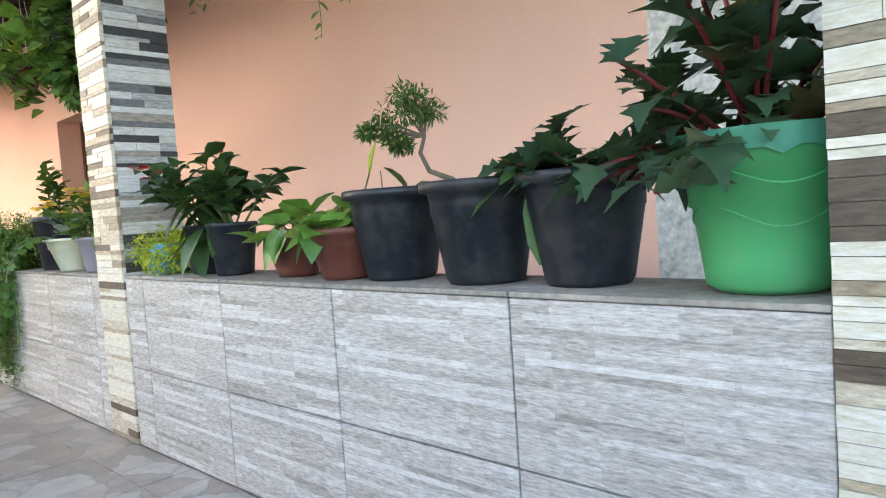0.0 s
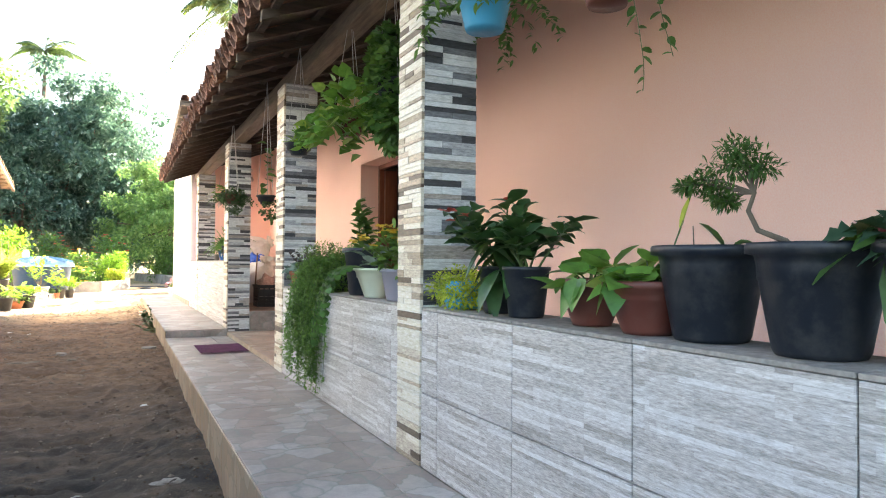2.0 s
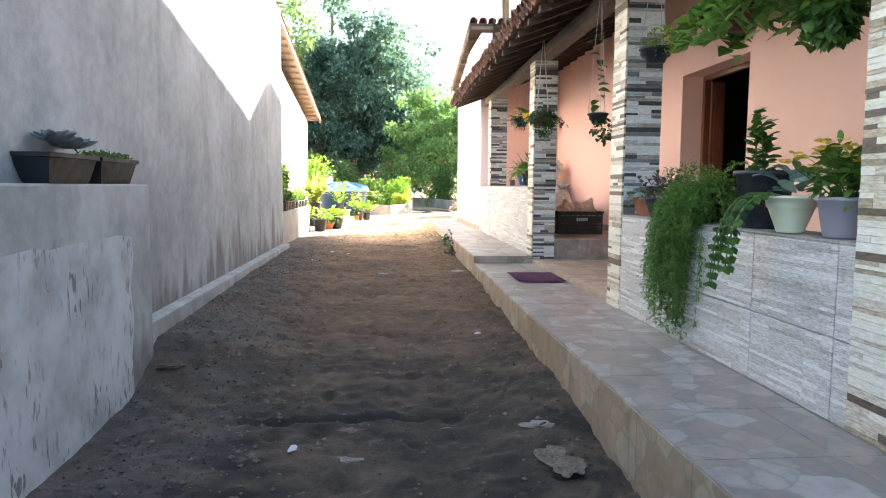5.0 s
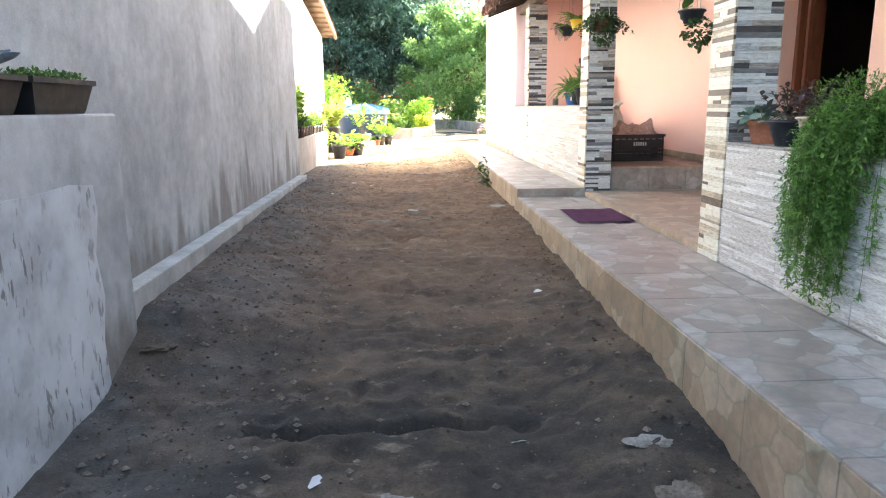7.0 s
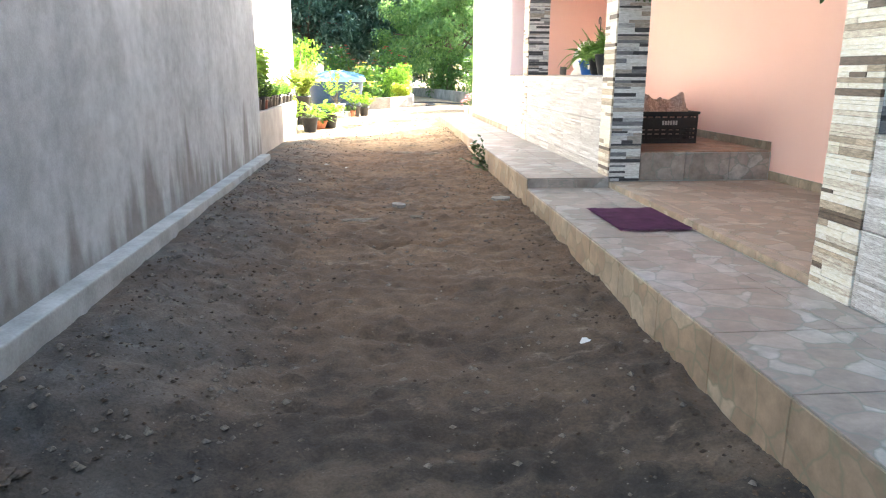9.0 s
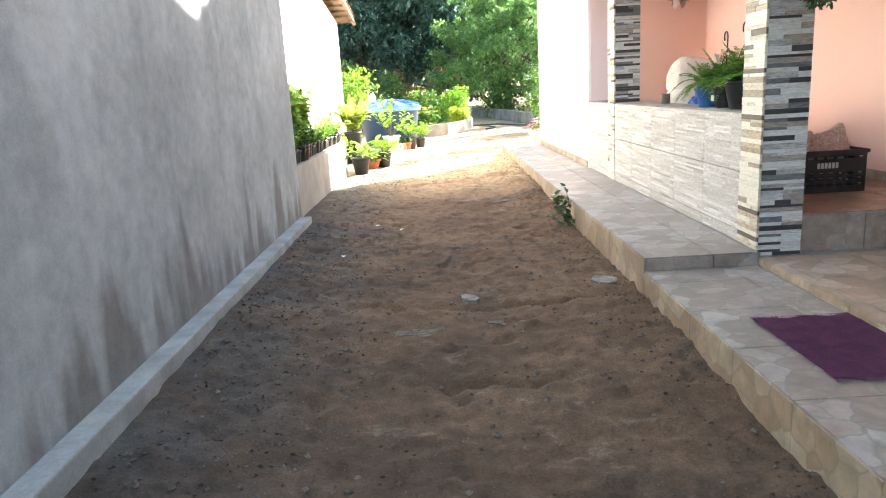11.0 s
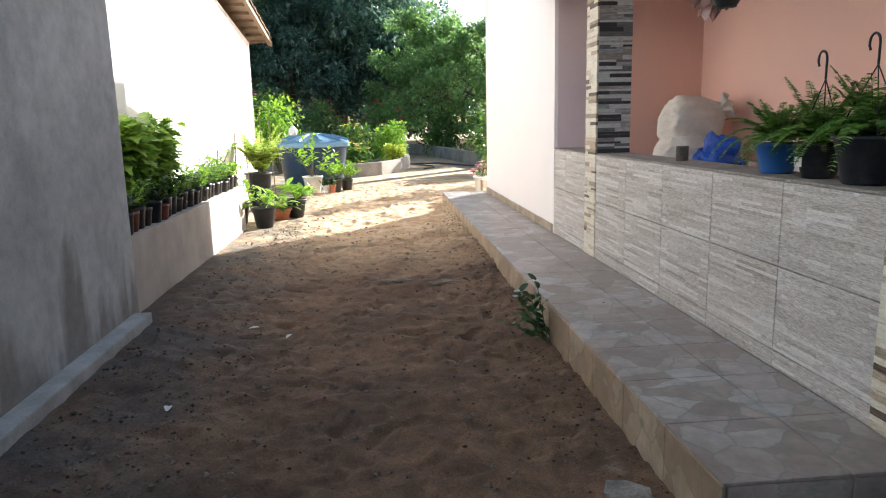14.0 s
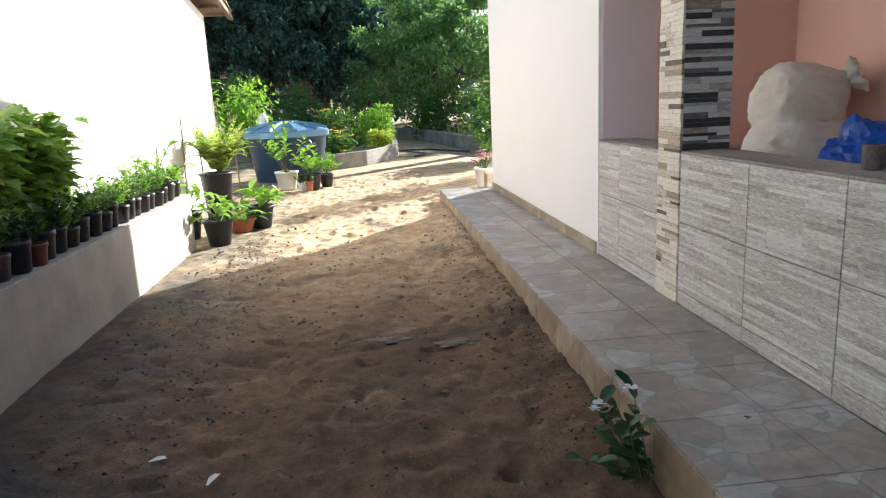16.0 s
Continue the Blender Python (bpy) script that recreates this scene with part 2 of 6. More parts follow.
def strip_wall_tile(name):
    """Ceramic tile in low relief of thin stacked stone strips, white to grey."""
    m, t, p = nodes_of(name)
    oi = t.nodes.new("ShaderNodeObjectInfo")
    off = t.nodes.new("ShaderNodeVectorMath")
    off.operation = "MULTIPLY_ADD"
    comb = t.nodes.new("ShaderNodeCombineXYZ")
    for i in range(3):
        link(t, oi.outputs["Random"], comb.inputs[i])
    off.inputs[1].default_value = (7.0, 13.0, 5.0)
    link(t, comb.outputs[0], off.inputs[0])
    g = t.nodes.new("ShaderNodeNewGeometry")
    link(t, g.outputs["Position"], off.inputs[2])
    sp_ = t.nodes.new("ShaderNodeSeparateXYZ")
    link(t, off.outputs[0], sp_.inputs[0])
    flat = t.nodes.new("ShaderNodeCombineXYZ")
    link(t, sp_.outputs["Y"], flat.inputs[0])
    link(t, sp_.outputs["Z"], flat.inputs[1])

    def strips(width, height, shift):
        br = t.nodes.new("ShaderNodeTexBrick")
        br.offset, br.offset_frequency = shift, 2
        for key, value in (("Scale", 1.0), ("Brick Width", width), ("Row Height", height), ("Mortar Size", 0.0006), ("Mortar Smooth", 0.6), ("Bias", 0.0)):
            br.inputs[key].default_value = value
        for key, value in (("Color1", 0.0), ("Color2", 1.0), ("Mortar", 0.3)):
            br.inputs[key].default_value = (value, value, value, 1)
        link(t, flat.outputs[0], br.inputs["Vector"])
        return br.outputs["Color"]

    tone = mix(t, 0.5, strips(0.27, 0.0155, 0.37), strips(0.43, 0.0155, 0.61))
    bw = t.nodes.new("ShaderNodeRGBToBW")
    link(t, tone, bw.inputs[0])
    col = ramp(t, bw.outputs[0], [(0.04, (0.34, 0.305, 0.275)), (0.25, (0.45, 0.42, 0.39)), (0.55, (0.535, 0.505, 0.48)), (0.9, (0.70, 0.68, 0.66))])
    fine = noise_tex(t, world_coords(t, (9, 9, 60)), 3.0, 6, 0.75)
    col = mix(t, 0.55, col, ramp(t, fine, [(0.3, GREY0), (0.7, GREY1)]), "OVERLAY")
    speck = noise_tex(t, world_coords(t, (1, 1, 2.2)), 75, 4, 0.7)
    col = mix(t, ramp(t, speck, [(0.58, GREY0), (0.70, (0.5,) * 3)]), col, (0.30, 0.22, 0.16))
    rust = ramp(t, noise_tex(t, world_coords(t, (2, 2, 14)), 2.2, 5, 0.7), [(0.6, GREY0), (0.8, (0.6,) * 3)])
    col = mix(t, rust, col, (0.46, 0.34, 0.25))
    link(t, col, p.inputs["Base Color"])
    p.inputs["Roughness"].default_value = 0.55
    bump(t, p, mix(t, 0.3, bw.outputs[0], fine), 0.7, 0.006)
    return m


def strip_stone(name, stops, island=False):
    m, t, p = nodes_of(name)
    if island:
        src = t.nodes.new("ShaderNodeNewGeometry").outputs["Random Per Island"]
    else:
        src = t.nodes.new("ShaderNodeObjectInfo").outputs["Random"]
    col = ramp(t, src, stops, True)
    grain = noise_tex(t, world_coords(t, (1, 1, 5)), 22, 6, 0.75)
    col = mix(t, 0.7, col, ramp(t, grain, [(0.25, GREY0), (0.75, GREY1)]), "OVERLAY")
    link(t, col, p.inputs["Base Color"])
    p.inputs["Roughness"].default_value = 0.5
    bump(t, p, grain, 0.35, 0.004)
    return m


def wood(name, a, b, along=(1, 12, 12), rough=0.8):
    m, t, p = nodes_of(name)
    g = noise_tex(t, world_coords(t, along), 3.5, 6, 0.7)
    link(t, ramp(t, g, [(0.3, a), (0.7, b)]), p.inputs["Base Color"])
    p.inputs["Roughness"].default_value = rough
    bump(t, p, g, 0.5, 0.006)
    return m


M_DIRT = soil_material("packed_earth")
M_PINK = plaster("salmon_paint", (0.92, 0.60, 0.51), (0.88, 0.53, 0.43), 0.45, 0.7)
M_WHITE = plaster("white_paint", (0.88, 0.85, 0.84), (0.84, 0.76, 0.74), 0.4, 0.8)
# white wall paint with the lilac cast of shade mixed into the colour
M_WHITE_SHADED = plaster("white_paint_shade_tint", (0.86, 0.72, 0.74), (0.80, 0.66, 0.68), 0.4, 0.8)
M_GREY = cement_plaster("bare_cement_plaster")
M_OLDWHITE = limewash("peeling_limewash")
M_CEMENT = surf("cement_edge", (0.50, 0.515, 0.49), (0.34, 0.345, 0.32), 4, 60, 0.9, 0.25, 0.1)
M_BED = surf("weathered_cement", (0.40, 0.36, 0.32), (0.22, 0.2, 0.18), 2.0, 40, 0.95, 0.5)
M_FLOOR = stone_floor_tile("stone_print_tile", (0.90, 0.86, 0.85))
M_FLOOR_WARM = stone_floor_tile("porch_tile", (1.02, 0.88, 0.76))
M_FLOOR_RED = stone_floor_tile("reddish_floor_tile", (1.0, 0.66, 0.5))
M_SKIRT = stone_floor_tile("edge_tile", (0.98, 0.81, 0.62))
M_STRIPTILE = strip_wall_tile("strip_relief_tile")
M_PALETILE = surf("pale_grey_tile", (0.66, 0.69, 0.69), (0.52, 0.56, 0.57), 5, 30, 0.35, 0.2, 0.5)
WARM = [(0.0, (0.76, 0.71, 0.60)), (0.34, (0.58, 0.51, 0.40)), (0.52, (0.34, 0.27, 0.19)), (0.64, (0.70, 0.66, 0.56)), (0.79, (0.12, 0.085, 0.06)), (0.91, (0.48, 0.38, 0.27))]
COOL = [(0.0, (0.66, 0.67, 0.66)), (0.30, (0.42, 0.43, 0.44)), (0.46, (0.17, 0.175, 0.185)), (0.58, (0.60, 0.60, 0.58)), (0.72, (0.055, 0.056, 0.06)), (0.90, (0.36, 0.32, 0.28))]
M_STRIP_W = strip_stone("warm_stone_strip", WARM)
M_STRIP_C = strip_stone("cool_stone_strip", COOL)
M_STRIP_WI = strip_stone("warm_stone_strips", WARM, True)
M_STRIP_CI = strip_stone("cool_stone_strips", COOL, True)
M_GROUT = surf("grout", (0.42, 0.40, 0.37), (0.33, 0.31, 0.29), 6, 60, 0.95)
M_ROOFTILE = surf("old_clay_tile", (0.26, 0.12, 0.075), (0.13, 0.075, 0.055), 5, 50, 0.9, 0.5, 0.4, vary=0.4)
M_ROOFTILE_PALE = surf("pale_clay_tile", (0.40, 0.26, 0.17), (0.26, 0.17, 0.12), 5, 50, 0.9, 0.5, 0.4, vary=0.4)
M_RAFTER = wood("dark_rafter", (0.045, 0.03, 0.022), (0.12, 0.08, 0.055))
M_BEAM = wood("weathered_beam", (0.10, 0.075, 0.055), (0.24, 0.18, 0.13), (12, 1, 12))
M_BATTEN = wood("pale_batten", (0.13, 0.085, 0.055), (0.24, 0.16, 0.10), (12, 1, 12))
M_DOOR = wood("red_brown_door", (0.13, 0.04, 0.022), (0.22, 0.075, 0.04), (10, 10, 1), 0.45)
# indoor gloom as a base colour, for the room behind the door
M_ROOM_SHADE = surf("room_shade_colour", (0.10, 0.08, 0.07), (0.07, 0.06, 0.05), 2, 40, 0.9)
M_BLACKPOT = plastic("black_pot_plastic", (0.010, 0.014, 0.022), 0.4, 0.16)
M_GREENPOT = plastic("green_bucket_plastic", (0.06, 0.42, 0.17), 0.4, 0.15)
M_TEAL = plastic("teal_rim_plastic", (0.10, 0.48, 0.34), 0.4, 0.1)
M_BROWNPOT = plastic("brown_pot_plastic", (0.15, 0.042, 0.03), 0.4, 0.12)
M_GREYPOT = plastic("grey_lilac_plastic", (0.30, 0.28, 0.33), 0.5, 0.2)
M_CREAM = plastic("cream_plastic", (0.72, 0.74, 0.58), 0.45, 0.12)
M_BEIGE = plastic("beige_pink_plastic", (0.60, 0.44, 0.37), 0.45, 0.15)
M_TERRA = surf("terracotta", (0.40, 0.14, 0.075), (0.30, 0.10, 0.06), 8, 60, 0.75)
M_YELLOW = plastic("yellow_plastic", (0.80, 0.50, 0.04), 0.4, 0.1)
M_BLUE = plastic("blue_plastic", (0.03, 0.15, 0.48), 0.4, 0.1)
M_SKYBLUE = plastic("sky_blue_plastic", (0.05, 0.38, 0.62), 0.4, 0.1)
M_TANK = plastic("blue_tank_plastic", (0.014, 0.045, 0.10), 0.35, 0.2)
M_LID = plastic("blue_lid_plastic", (0.12, 0.26, 0.40), 0.35, 0.3)
M_BENCH = plaster("limewashed_cement", (0.50, 0.465, 0.42), (0.26, 0.23, 0.20), 0.8, 1.6)
M_WHITEPLASTIC = plastic("white_plastic", (0.72, 0.72, 0.70), 0.45, 0.15)
M_BLACKBAG = plastic("black_nursery_bag", (0.02, 0.02, 0.022), 0.3, 0.2)
M_SOIL = surf("potting_soil", (0.045, 0.03, 0.02), (0.09, 0.06, 0.04), 30, 120, 1.0, 1.0)
def sack_cloth(name, clean, soiled):
    """Woven sack cloth, soiled in patches, with deep soft creases."""
    m, t, p = nodes_of(name)
    v = world_coords(t)
    weave = noise_tex(t, v, 220, 3)
    col = ramp(t, noise_tex(t, v, 4), [(0.35, clean), (0.65, soiled)])
    col = mix(t, 0.3, col, ramp(t, weave, [(0.3, GREY0), (0.7, GREY1)]), "OVERLAY")
    link(t, col, p.inputs["Base Color"])
    p.inputs["Roughness"].default_value = 0.75
    crease = noise_tex(t, world_coords(t, (1.0, 0.4, 1.4)), 6, 3, 0.5)
    bump(t, p, crease, 0.8, 0.05)
    return m


M_SACK = sack_cloth("woven_white_sack", (0.80, 0.76, 0.71), (0.66, 0.61, 0.55))
M_PINKSACK = surf("pinkish_plastic_bag", (0.62, 0.40, 0.32), (0.48, 0.30, 0.24), 6, 60, 0.5, 0.5, 0.4)
M_BLUEBAG = plastic("blue_bag_film", (0.01, 0.09, 0.50), 0.3, 0.05)
M_MAT = surf("purple_doormat", (0.19, 0.06, 0.15), (0.125, 0.04, 0.10), 12, 160, 1.0, 1.0, 0.5)
M_CRATE = plastic("black_crate_plastic", (0.013, 0.013, 0.014), 0.5, 0.15)
M_PRINT = plastic("pale_print", (0.55, 0.55, 0.52), 0.6, 0.05)
M_WIRE = surf("grey_wire", (0.5, 0.5, 0.5), (0.35, 0.35, 0.35), 10, 50, 0.5)
M_ROPE = surf("white_cord", (0.75, 0.73, 0.7), (0.62, 0.6, 0.56), 10, 90, 0.9)
M_CAN = surf("grey_tin", (0.25, 0.23, 0.21), (0.14, 0.13, 0.12), 10, 60, 0.5, metal=0.6)
M_BARK = wood("bark", (0.09, 0.065, 0.045), (0.2, 0.155, 0.115), (6, 6, 1), 0.95)
M_STEM = surf("green_stem", (0.10, 0.16, 0.05), (0.07, 0.10, 0.03), 20, 80, 0.6)
M_REDSTEM = surf("red_stem", (0.22, 0.025, 0.03), (0.13, 0.015, 0.025), 20, 80, 0.5)
M_PALER = surf("pale_debris", (0.30, 0.28, 0.25), (0.17, 0.15, 0.13), 14, 80, 0.9)
M_RUBBLE = surf("dusty_cement_rubble", (0.20, 0.165, 0.13), (0.12, 0.095, 0.07), 12, 70, 0.95, 0.6, 0.4)
M_CLOD = surf("dark_earth_crumbs", (0.095, 0.062, 0.038), (0.045, 0.031, 0.021), 3, 60, 1.0, 0.5, 0.4)
M_HOSE = plastic("dark_hose", (0.03, 0.035, 0.05), 0.4, 0.2)
L_DARK = leafy("dark_leaf", (0.018, 0.055, 0.022), (0.045, 0.11, 0.035), 0.38, 0.18)
L_MID = leafy("mid_leaf", (0.035, 0.10, 0.025), (0.085, 0.19, 0.04), 0.45)
L_BRIGHT = leafy("bright_leaf", (0.13, 0.29, 0.03), (0.32, 0.52, 0.06), 0.45, 0.45)
L_LIME = leafy("lime_leaf", (0.34, 0.44, 0.04), (0.60, 0.62, 0.08), 0.5, 0.4)
L_POTHOS = leafy("pothos_leaf", (0.07, 0.20, 0.04), (0.19, 0.36, 0.07), 0.3, 0.3, (0.45, 0.5, 0.12))
L_BEGONIA = leafy("begonia_leaf", (0.022, 0.06, 0.035), (0.05, 0.11, 0.055), 0.5, 0.15, (0.20, 0.11, 0.055))
L_FERN = leafy("fern_leaf", (0.045, 0.13, 0.03), (0.14, 0.27, 0.06), 0.5, 0.35)
L_ASPAR = leafy("asparagus_leaf", (0.07, 0.17, 0.035), (0.17, 0.31, 0.07), 0.55, 0.35)
L_GOLD = leafy("golden_leaf", (0.34, 0.46, 0.07), (0.60, 0.68, 0.20), 0.5, 0.5)
L_POTFERN = leafy("pot_fern_leaf", (0.11, 0.26, 0.055), (0.27, 0.47, 0.11), 0.5, 0.42)
L_BRACKEN = leafy("bracken_leaf", (0.20, 0.38, 0.05), (0.42, 0.60, 0.12), 0.45, 0.5)
L_PURPLE = leafy("purple_leaf", (0.04, 0.018, 0.035), (0.10, 0.05, 0.075), 0.5, 0.2)
L_SILVER = leafy("silver_leaf", (0.12, 0.19, 0.15), (0.30, 0.38, 0.33), 0.6, 0.15)
L_SUCC = leafy("blue_grey_leaf", (0.22, 0.27, 0.33), (0.36, 0.40, 0.46), 0.6, 0.05)
L_TREE = leafy("tree_leaf", (0.055, 0.105, 0.088), (0.17, 0.275, 0.21), 0.25, 0.4, (0.40, 0.52, 0.44), (0.18, 0.36, 0.20))
L_OLIVE = leafy("olive_tree_leaf", (0.06, 0.13, 0.045), (0.18, 0.29, 0.10), 0.38, 0.4, (0.32, 0.42, 0.18), (0.22, 0.36, 0.08))
L_TREE2 = leafy("light_tree_leaf", (0.09, 0.20, 0.065), (0.26, 0.41, 0.14), 0.34, 0.48, (0.40, 0.54, 0.24), (0.26, 0.46, 0.11))
L_PALM = leafy("palm_leaf", (0.05, 0.09, 0.03), (0.13, 0.19, 0.06), 0.5, 0.25)
F_RED = leafy("red_petal", (0.62, 0.02, 0.05), (0.72, 0.05, 0.09), 0.5, 0.3)
F_PINK = leafy("pink_petal", (0.75, 0.25, 0.36), (0.82, 0.42, 0.48), 0.5, 0.3)
F_YELLOW = leafy("yellow_petal", (0.78, 0.48, 0.06), (0.85, 0.62, 0.12), 0.5, 0.3)
F_WHITE = leafy("white_petal", (0.78, 0.78, 0.8), (0.85, 0.85, 0.86), 0.5, 0.3)
M_TROUGH = plastic("matt_black_plastic", (0.007, 0.009, 0.013), 0.5, 0.02)
F_PALEPINK = leafy("pinkish_leaf", (0.50, 0.27, 0.28), (0.62, 0.44, 0.42), 0.5, 0.3)


# ---- mesh helpers ----
def finish(name, bm, material, parent=None, smooth=False):
    me = bpy.data.meshes.new(name)
    bm.to_mesh(me)
    bm.free()
    if smooth:
        me.shade_smooth()
    me.materials.append(material)
    ob = new(name, me)
    ob.parent = parent
    return ob


def part(name, bm, material, parent, label="", smooth=False):
    ob = finish(name, bm, material, parent, smooth)
    if label:
        ob["label"] = label
    return ob


def thing(name, at, label, category, group="", kind="", turn=0):
    e = new(name)
    e.empty_display_size = 0.1
    e.matrix_world = pose(at[0], at[1], at[2], 0, 0, turn)
    return tagged(e, label, category, group, kind)


def structure(name, bm, material, label, category, smooth=False):
    return tagged(finish(name, bm, material, None, smooth), label, category, kind="structure")


def walls_of(name, specs, material, label):
    """Several straight wall pieces, each an object of its own."""
    return [structure("%s_%d" % (name, k + 1), boxes(s), material, label, "wall") for k, s in enumerate(specs)]


def box(bm, x0, x1, y0, y1, z0, z1, bevel=0.0):
    vs = [bm.verts.new((x, y, z)) for x in (x0, x1) for y in (y0, y1) for z in (z0, z1)]
    fs = [bm.faces.new([vs[i] for i in f]) for f in ((0, 1, 3, 2), (4, 6, 7, 5), (0, 4, 5, 1), (2, 3, 7, 6), (0, 2, 6, 4), (1, 5, 7, 3))]
    if bevel:
        es = {e for f in fs for e in f.edges}
        bmesh.ops.bevel(bm, geom=list(es), offset=bevel, segments=2, affect="EDGES", profile=0.6)
    return bm


def boxes(*args, bevel=0.0):
    bm = bmesh.new()
    for a in args:
        box(bm, *a, bevel=bevel)
    return bm


def lathe(bm, profile, seg=28, at=(0, 0, 0), squash=0.0, cap=True):
    """profile: (radius, z) from bottom to top; squash rounds the plan towards a square."""
    rings = []
    for r, z in profile:
        ring = []
        for i in range(seg):
            a = 2 * math.pi * i / seg
            k = 1 + squash * (abs(math.sin(2 * a)) - 0.5)
            ring.append(bm.verts.new((at[0] + r * k * math.cos(a), at[1] + r * k * math.sin(a), at[2] + z)))
        rings.append(ring)
    for p, q in zip(rings, rings[1:]):
        for i in range(seg):
            j = (i + 1) % seg
            bm.faces.new((p[i], p[j], q[j], q[i]))
    if cap:
        bm.faces.new(list(reversed(rings[0])))
    return bm


def tube(bm, pts, r0, r1=None, seg=7):
    """A round rod along points, tapering from r0 to r1."""
    r1 = r0 if r1 is None else r1
    pts = [Vector(p) for p in pts]
    rings = []
    for i, p in enumerate(pts):
        d = (pts[min(i + 1, len(pts) - 1)] - pts[max(i - 1, 0)]).normalized()
        a = d.orthogonal().normalized()
        b = d.cross(a)
        r = r0 + (r1 - r0) * i / max(1, len(pts) - 1)
        rings.append([bm.verts.new(p + (a * math.cos(2 * math.pi * k / seg) + b * math.sin(2 * math.pi * k / seg)) * r) for k in range(seg)])
    for i in range(1, len(rings)):
        p, q = rings[i - 1], rings[i]
        off = min(range(seg), key=lambda o: sum((p[k].co - q[(k + o) % seg].co).length for k in range(seg)))
        q = q[off:] + q[:off]
        rings[i] = q
        for k in range(seg):
            bm.faces.new((p[k], p[(k + 1) % seg], q[(k + 1) % seg], q[k]))
    bm.faces.new(list(reversed(rings[0])))
    bm.faces.new(rings[-1])
    return bm


# Leaf outlines: (way along the leaf, half width)
LANCE = [(0, 0.05), (0.3, 0.42), (0.55, 0.5), (0.8, 0.3), (1, 0.02)]
HEART = [(0, 0.25), (0.12, 0.55), (0.4, 0.6), (0.75, 0.3), (1, 0.02)]
BLADE = [(0, 0.3), (0.5, 0.5), (1, 0.02)]
SMALL = [(0, 0.08), (0.5, 0.5), (1, 0.05)]
JAGGED = [(0, 0.1), (0.15, 0.5), (0.25, 0.28), (0.4, 0.62), (0.52, 0.3), (0.68, 0.48), (0.78, 0.2), (1, 0.02)]
OVAL = [(0, 0.06), (0.2, 0.38), (0.5, 0.52), (0.82, 0.4), (1, 0.08)]
PETAL = [(0, 0.15), (0.6, 0.55), (1, 0.35)]


def leaves(name, spots, outline, material, parent, fold=0.25, label="", kind=""):
    """spots: (place, way, length, width, droop) for each leaf, built into one mesh."""
    n, k = len(spots), len(outline)
    P = np.array([tuple(s[0]) for s in spots], float)
    D = np.array([tuple(s[1]) for s in spots], float)
    D /= np.linalg.norm(D, axis=1, keepdims=True) + 1e-9
    Ln, W, dr = (np.array([s[i] for s in spots], float)[:, None] for i in (2, 3, 4))
    up = np.tile([0.0, 0.0, 1.0], (n, 1))
    steep = np.abs(D[:, 2]) > 0.9
    ang = np.random.rand(n) * 6.28
    up[steep] = np.stack([np.cos(ang), np.sin(ang), 0 * ang], 1)[steep]
    U = np.cross(D, up)
    U /= np.linalg.norm(U, axis=1, keepdims=True) + 1e-9
    N = np.cross(U, D)
    tw = np.random.uniform(-0.6, 0.6, (n, 1))
    U, N = U * np.cos(tw) + N * np.sin(tw), N * np.cos(tw) - U * np.sin(tw)
    V = np.zeros((n, k, 3, 3))
    for i, (s, w) in enumerate(outline):
        c = P + D * Ln * s
        c[:, 2:3] -= dr * Ln * s * s
        V[:, i, 0] = c - U * W * w + N * W * w * fold
        V[:, i, 1] = c
        V[:, i, 2] = c + U * W * w + N * W * w * fold
    base = (np.arange(n) * k * 3)[:, None, None, None]
    st = (np.arange(k - 1) * 3)[None, :, None, None]
    q = np.array([[0, 1, 4, 3], [1, 2, 5, 4]])[None, None]
    F = (base + st + q).reshape(-1)
    me = bpy.data.meshes.new(name)
    me.vertices.add(n * k * 3)
    me.vertices.foreach_set("co", V.reshape(-1))
    nf = n * (k - 1) * 2
    me.loops.add(nf * 4)
    me.loops.foreach_set("vertex_index", F)
    me.polygons.add(nf)
    me.polygons.foreach_set("loop_start", np.arange(nf) * 4)
    me.update(calc_edges=True)
    me.shade_smooth()
    me.materials.append(material)
    ob = new(name, me)
    ob.parent = parent
    return tagged(ob, label, kind=kind)


R = random.Random(7)


def rdir(zmin=-1.0, zmax=1.0):
    z, a = R.uniform(zmin, zmax), R.uniform(0, 2 * math.pi)
    s = math.sqrt(max(0, 1 - z * z))
    return Vector((s * math.cos(a), s * math.sin(a), z))


def arc(p, d, length, droop, n=6):
    """Points along a stem from p in direction d that bends down."""
    d = Vector(d).normalized()
    return [Vector(p) + d * (length * i / n) - Vector((0, 0, droop * length * (i / n) ** 2)) for i in range(n + 1)]

# ---- the large structure ----
EDGE = -0.705                      # outer edge of the raised walk
STEP_Y = 5.945                     # where the walk steps up
UP = 0.085                         # height of the upper walk
H1, H2 = 0.71, 0.93                # tops of the two parapet walls
PILLARS = [-2.885, 0.0, 2.834, 5.975, 9.43]
PW = 0.275                         # pillar width
BACK = 1.47                        # porch back wall
WB0, WB1 = 10.73, 14.92            # white building
GRADE = [(-8, -0.5), (0, -0.40), (1.2, -0.375), (3, -0.29), (5.5, -0.16), (8, -0.15), (12, -0.10), (16, -0.07), (22, -0.05), (40, 0.0), (400, 0.0)]


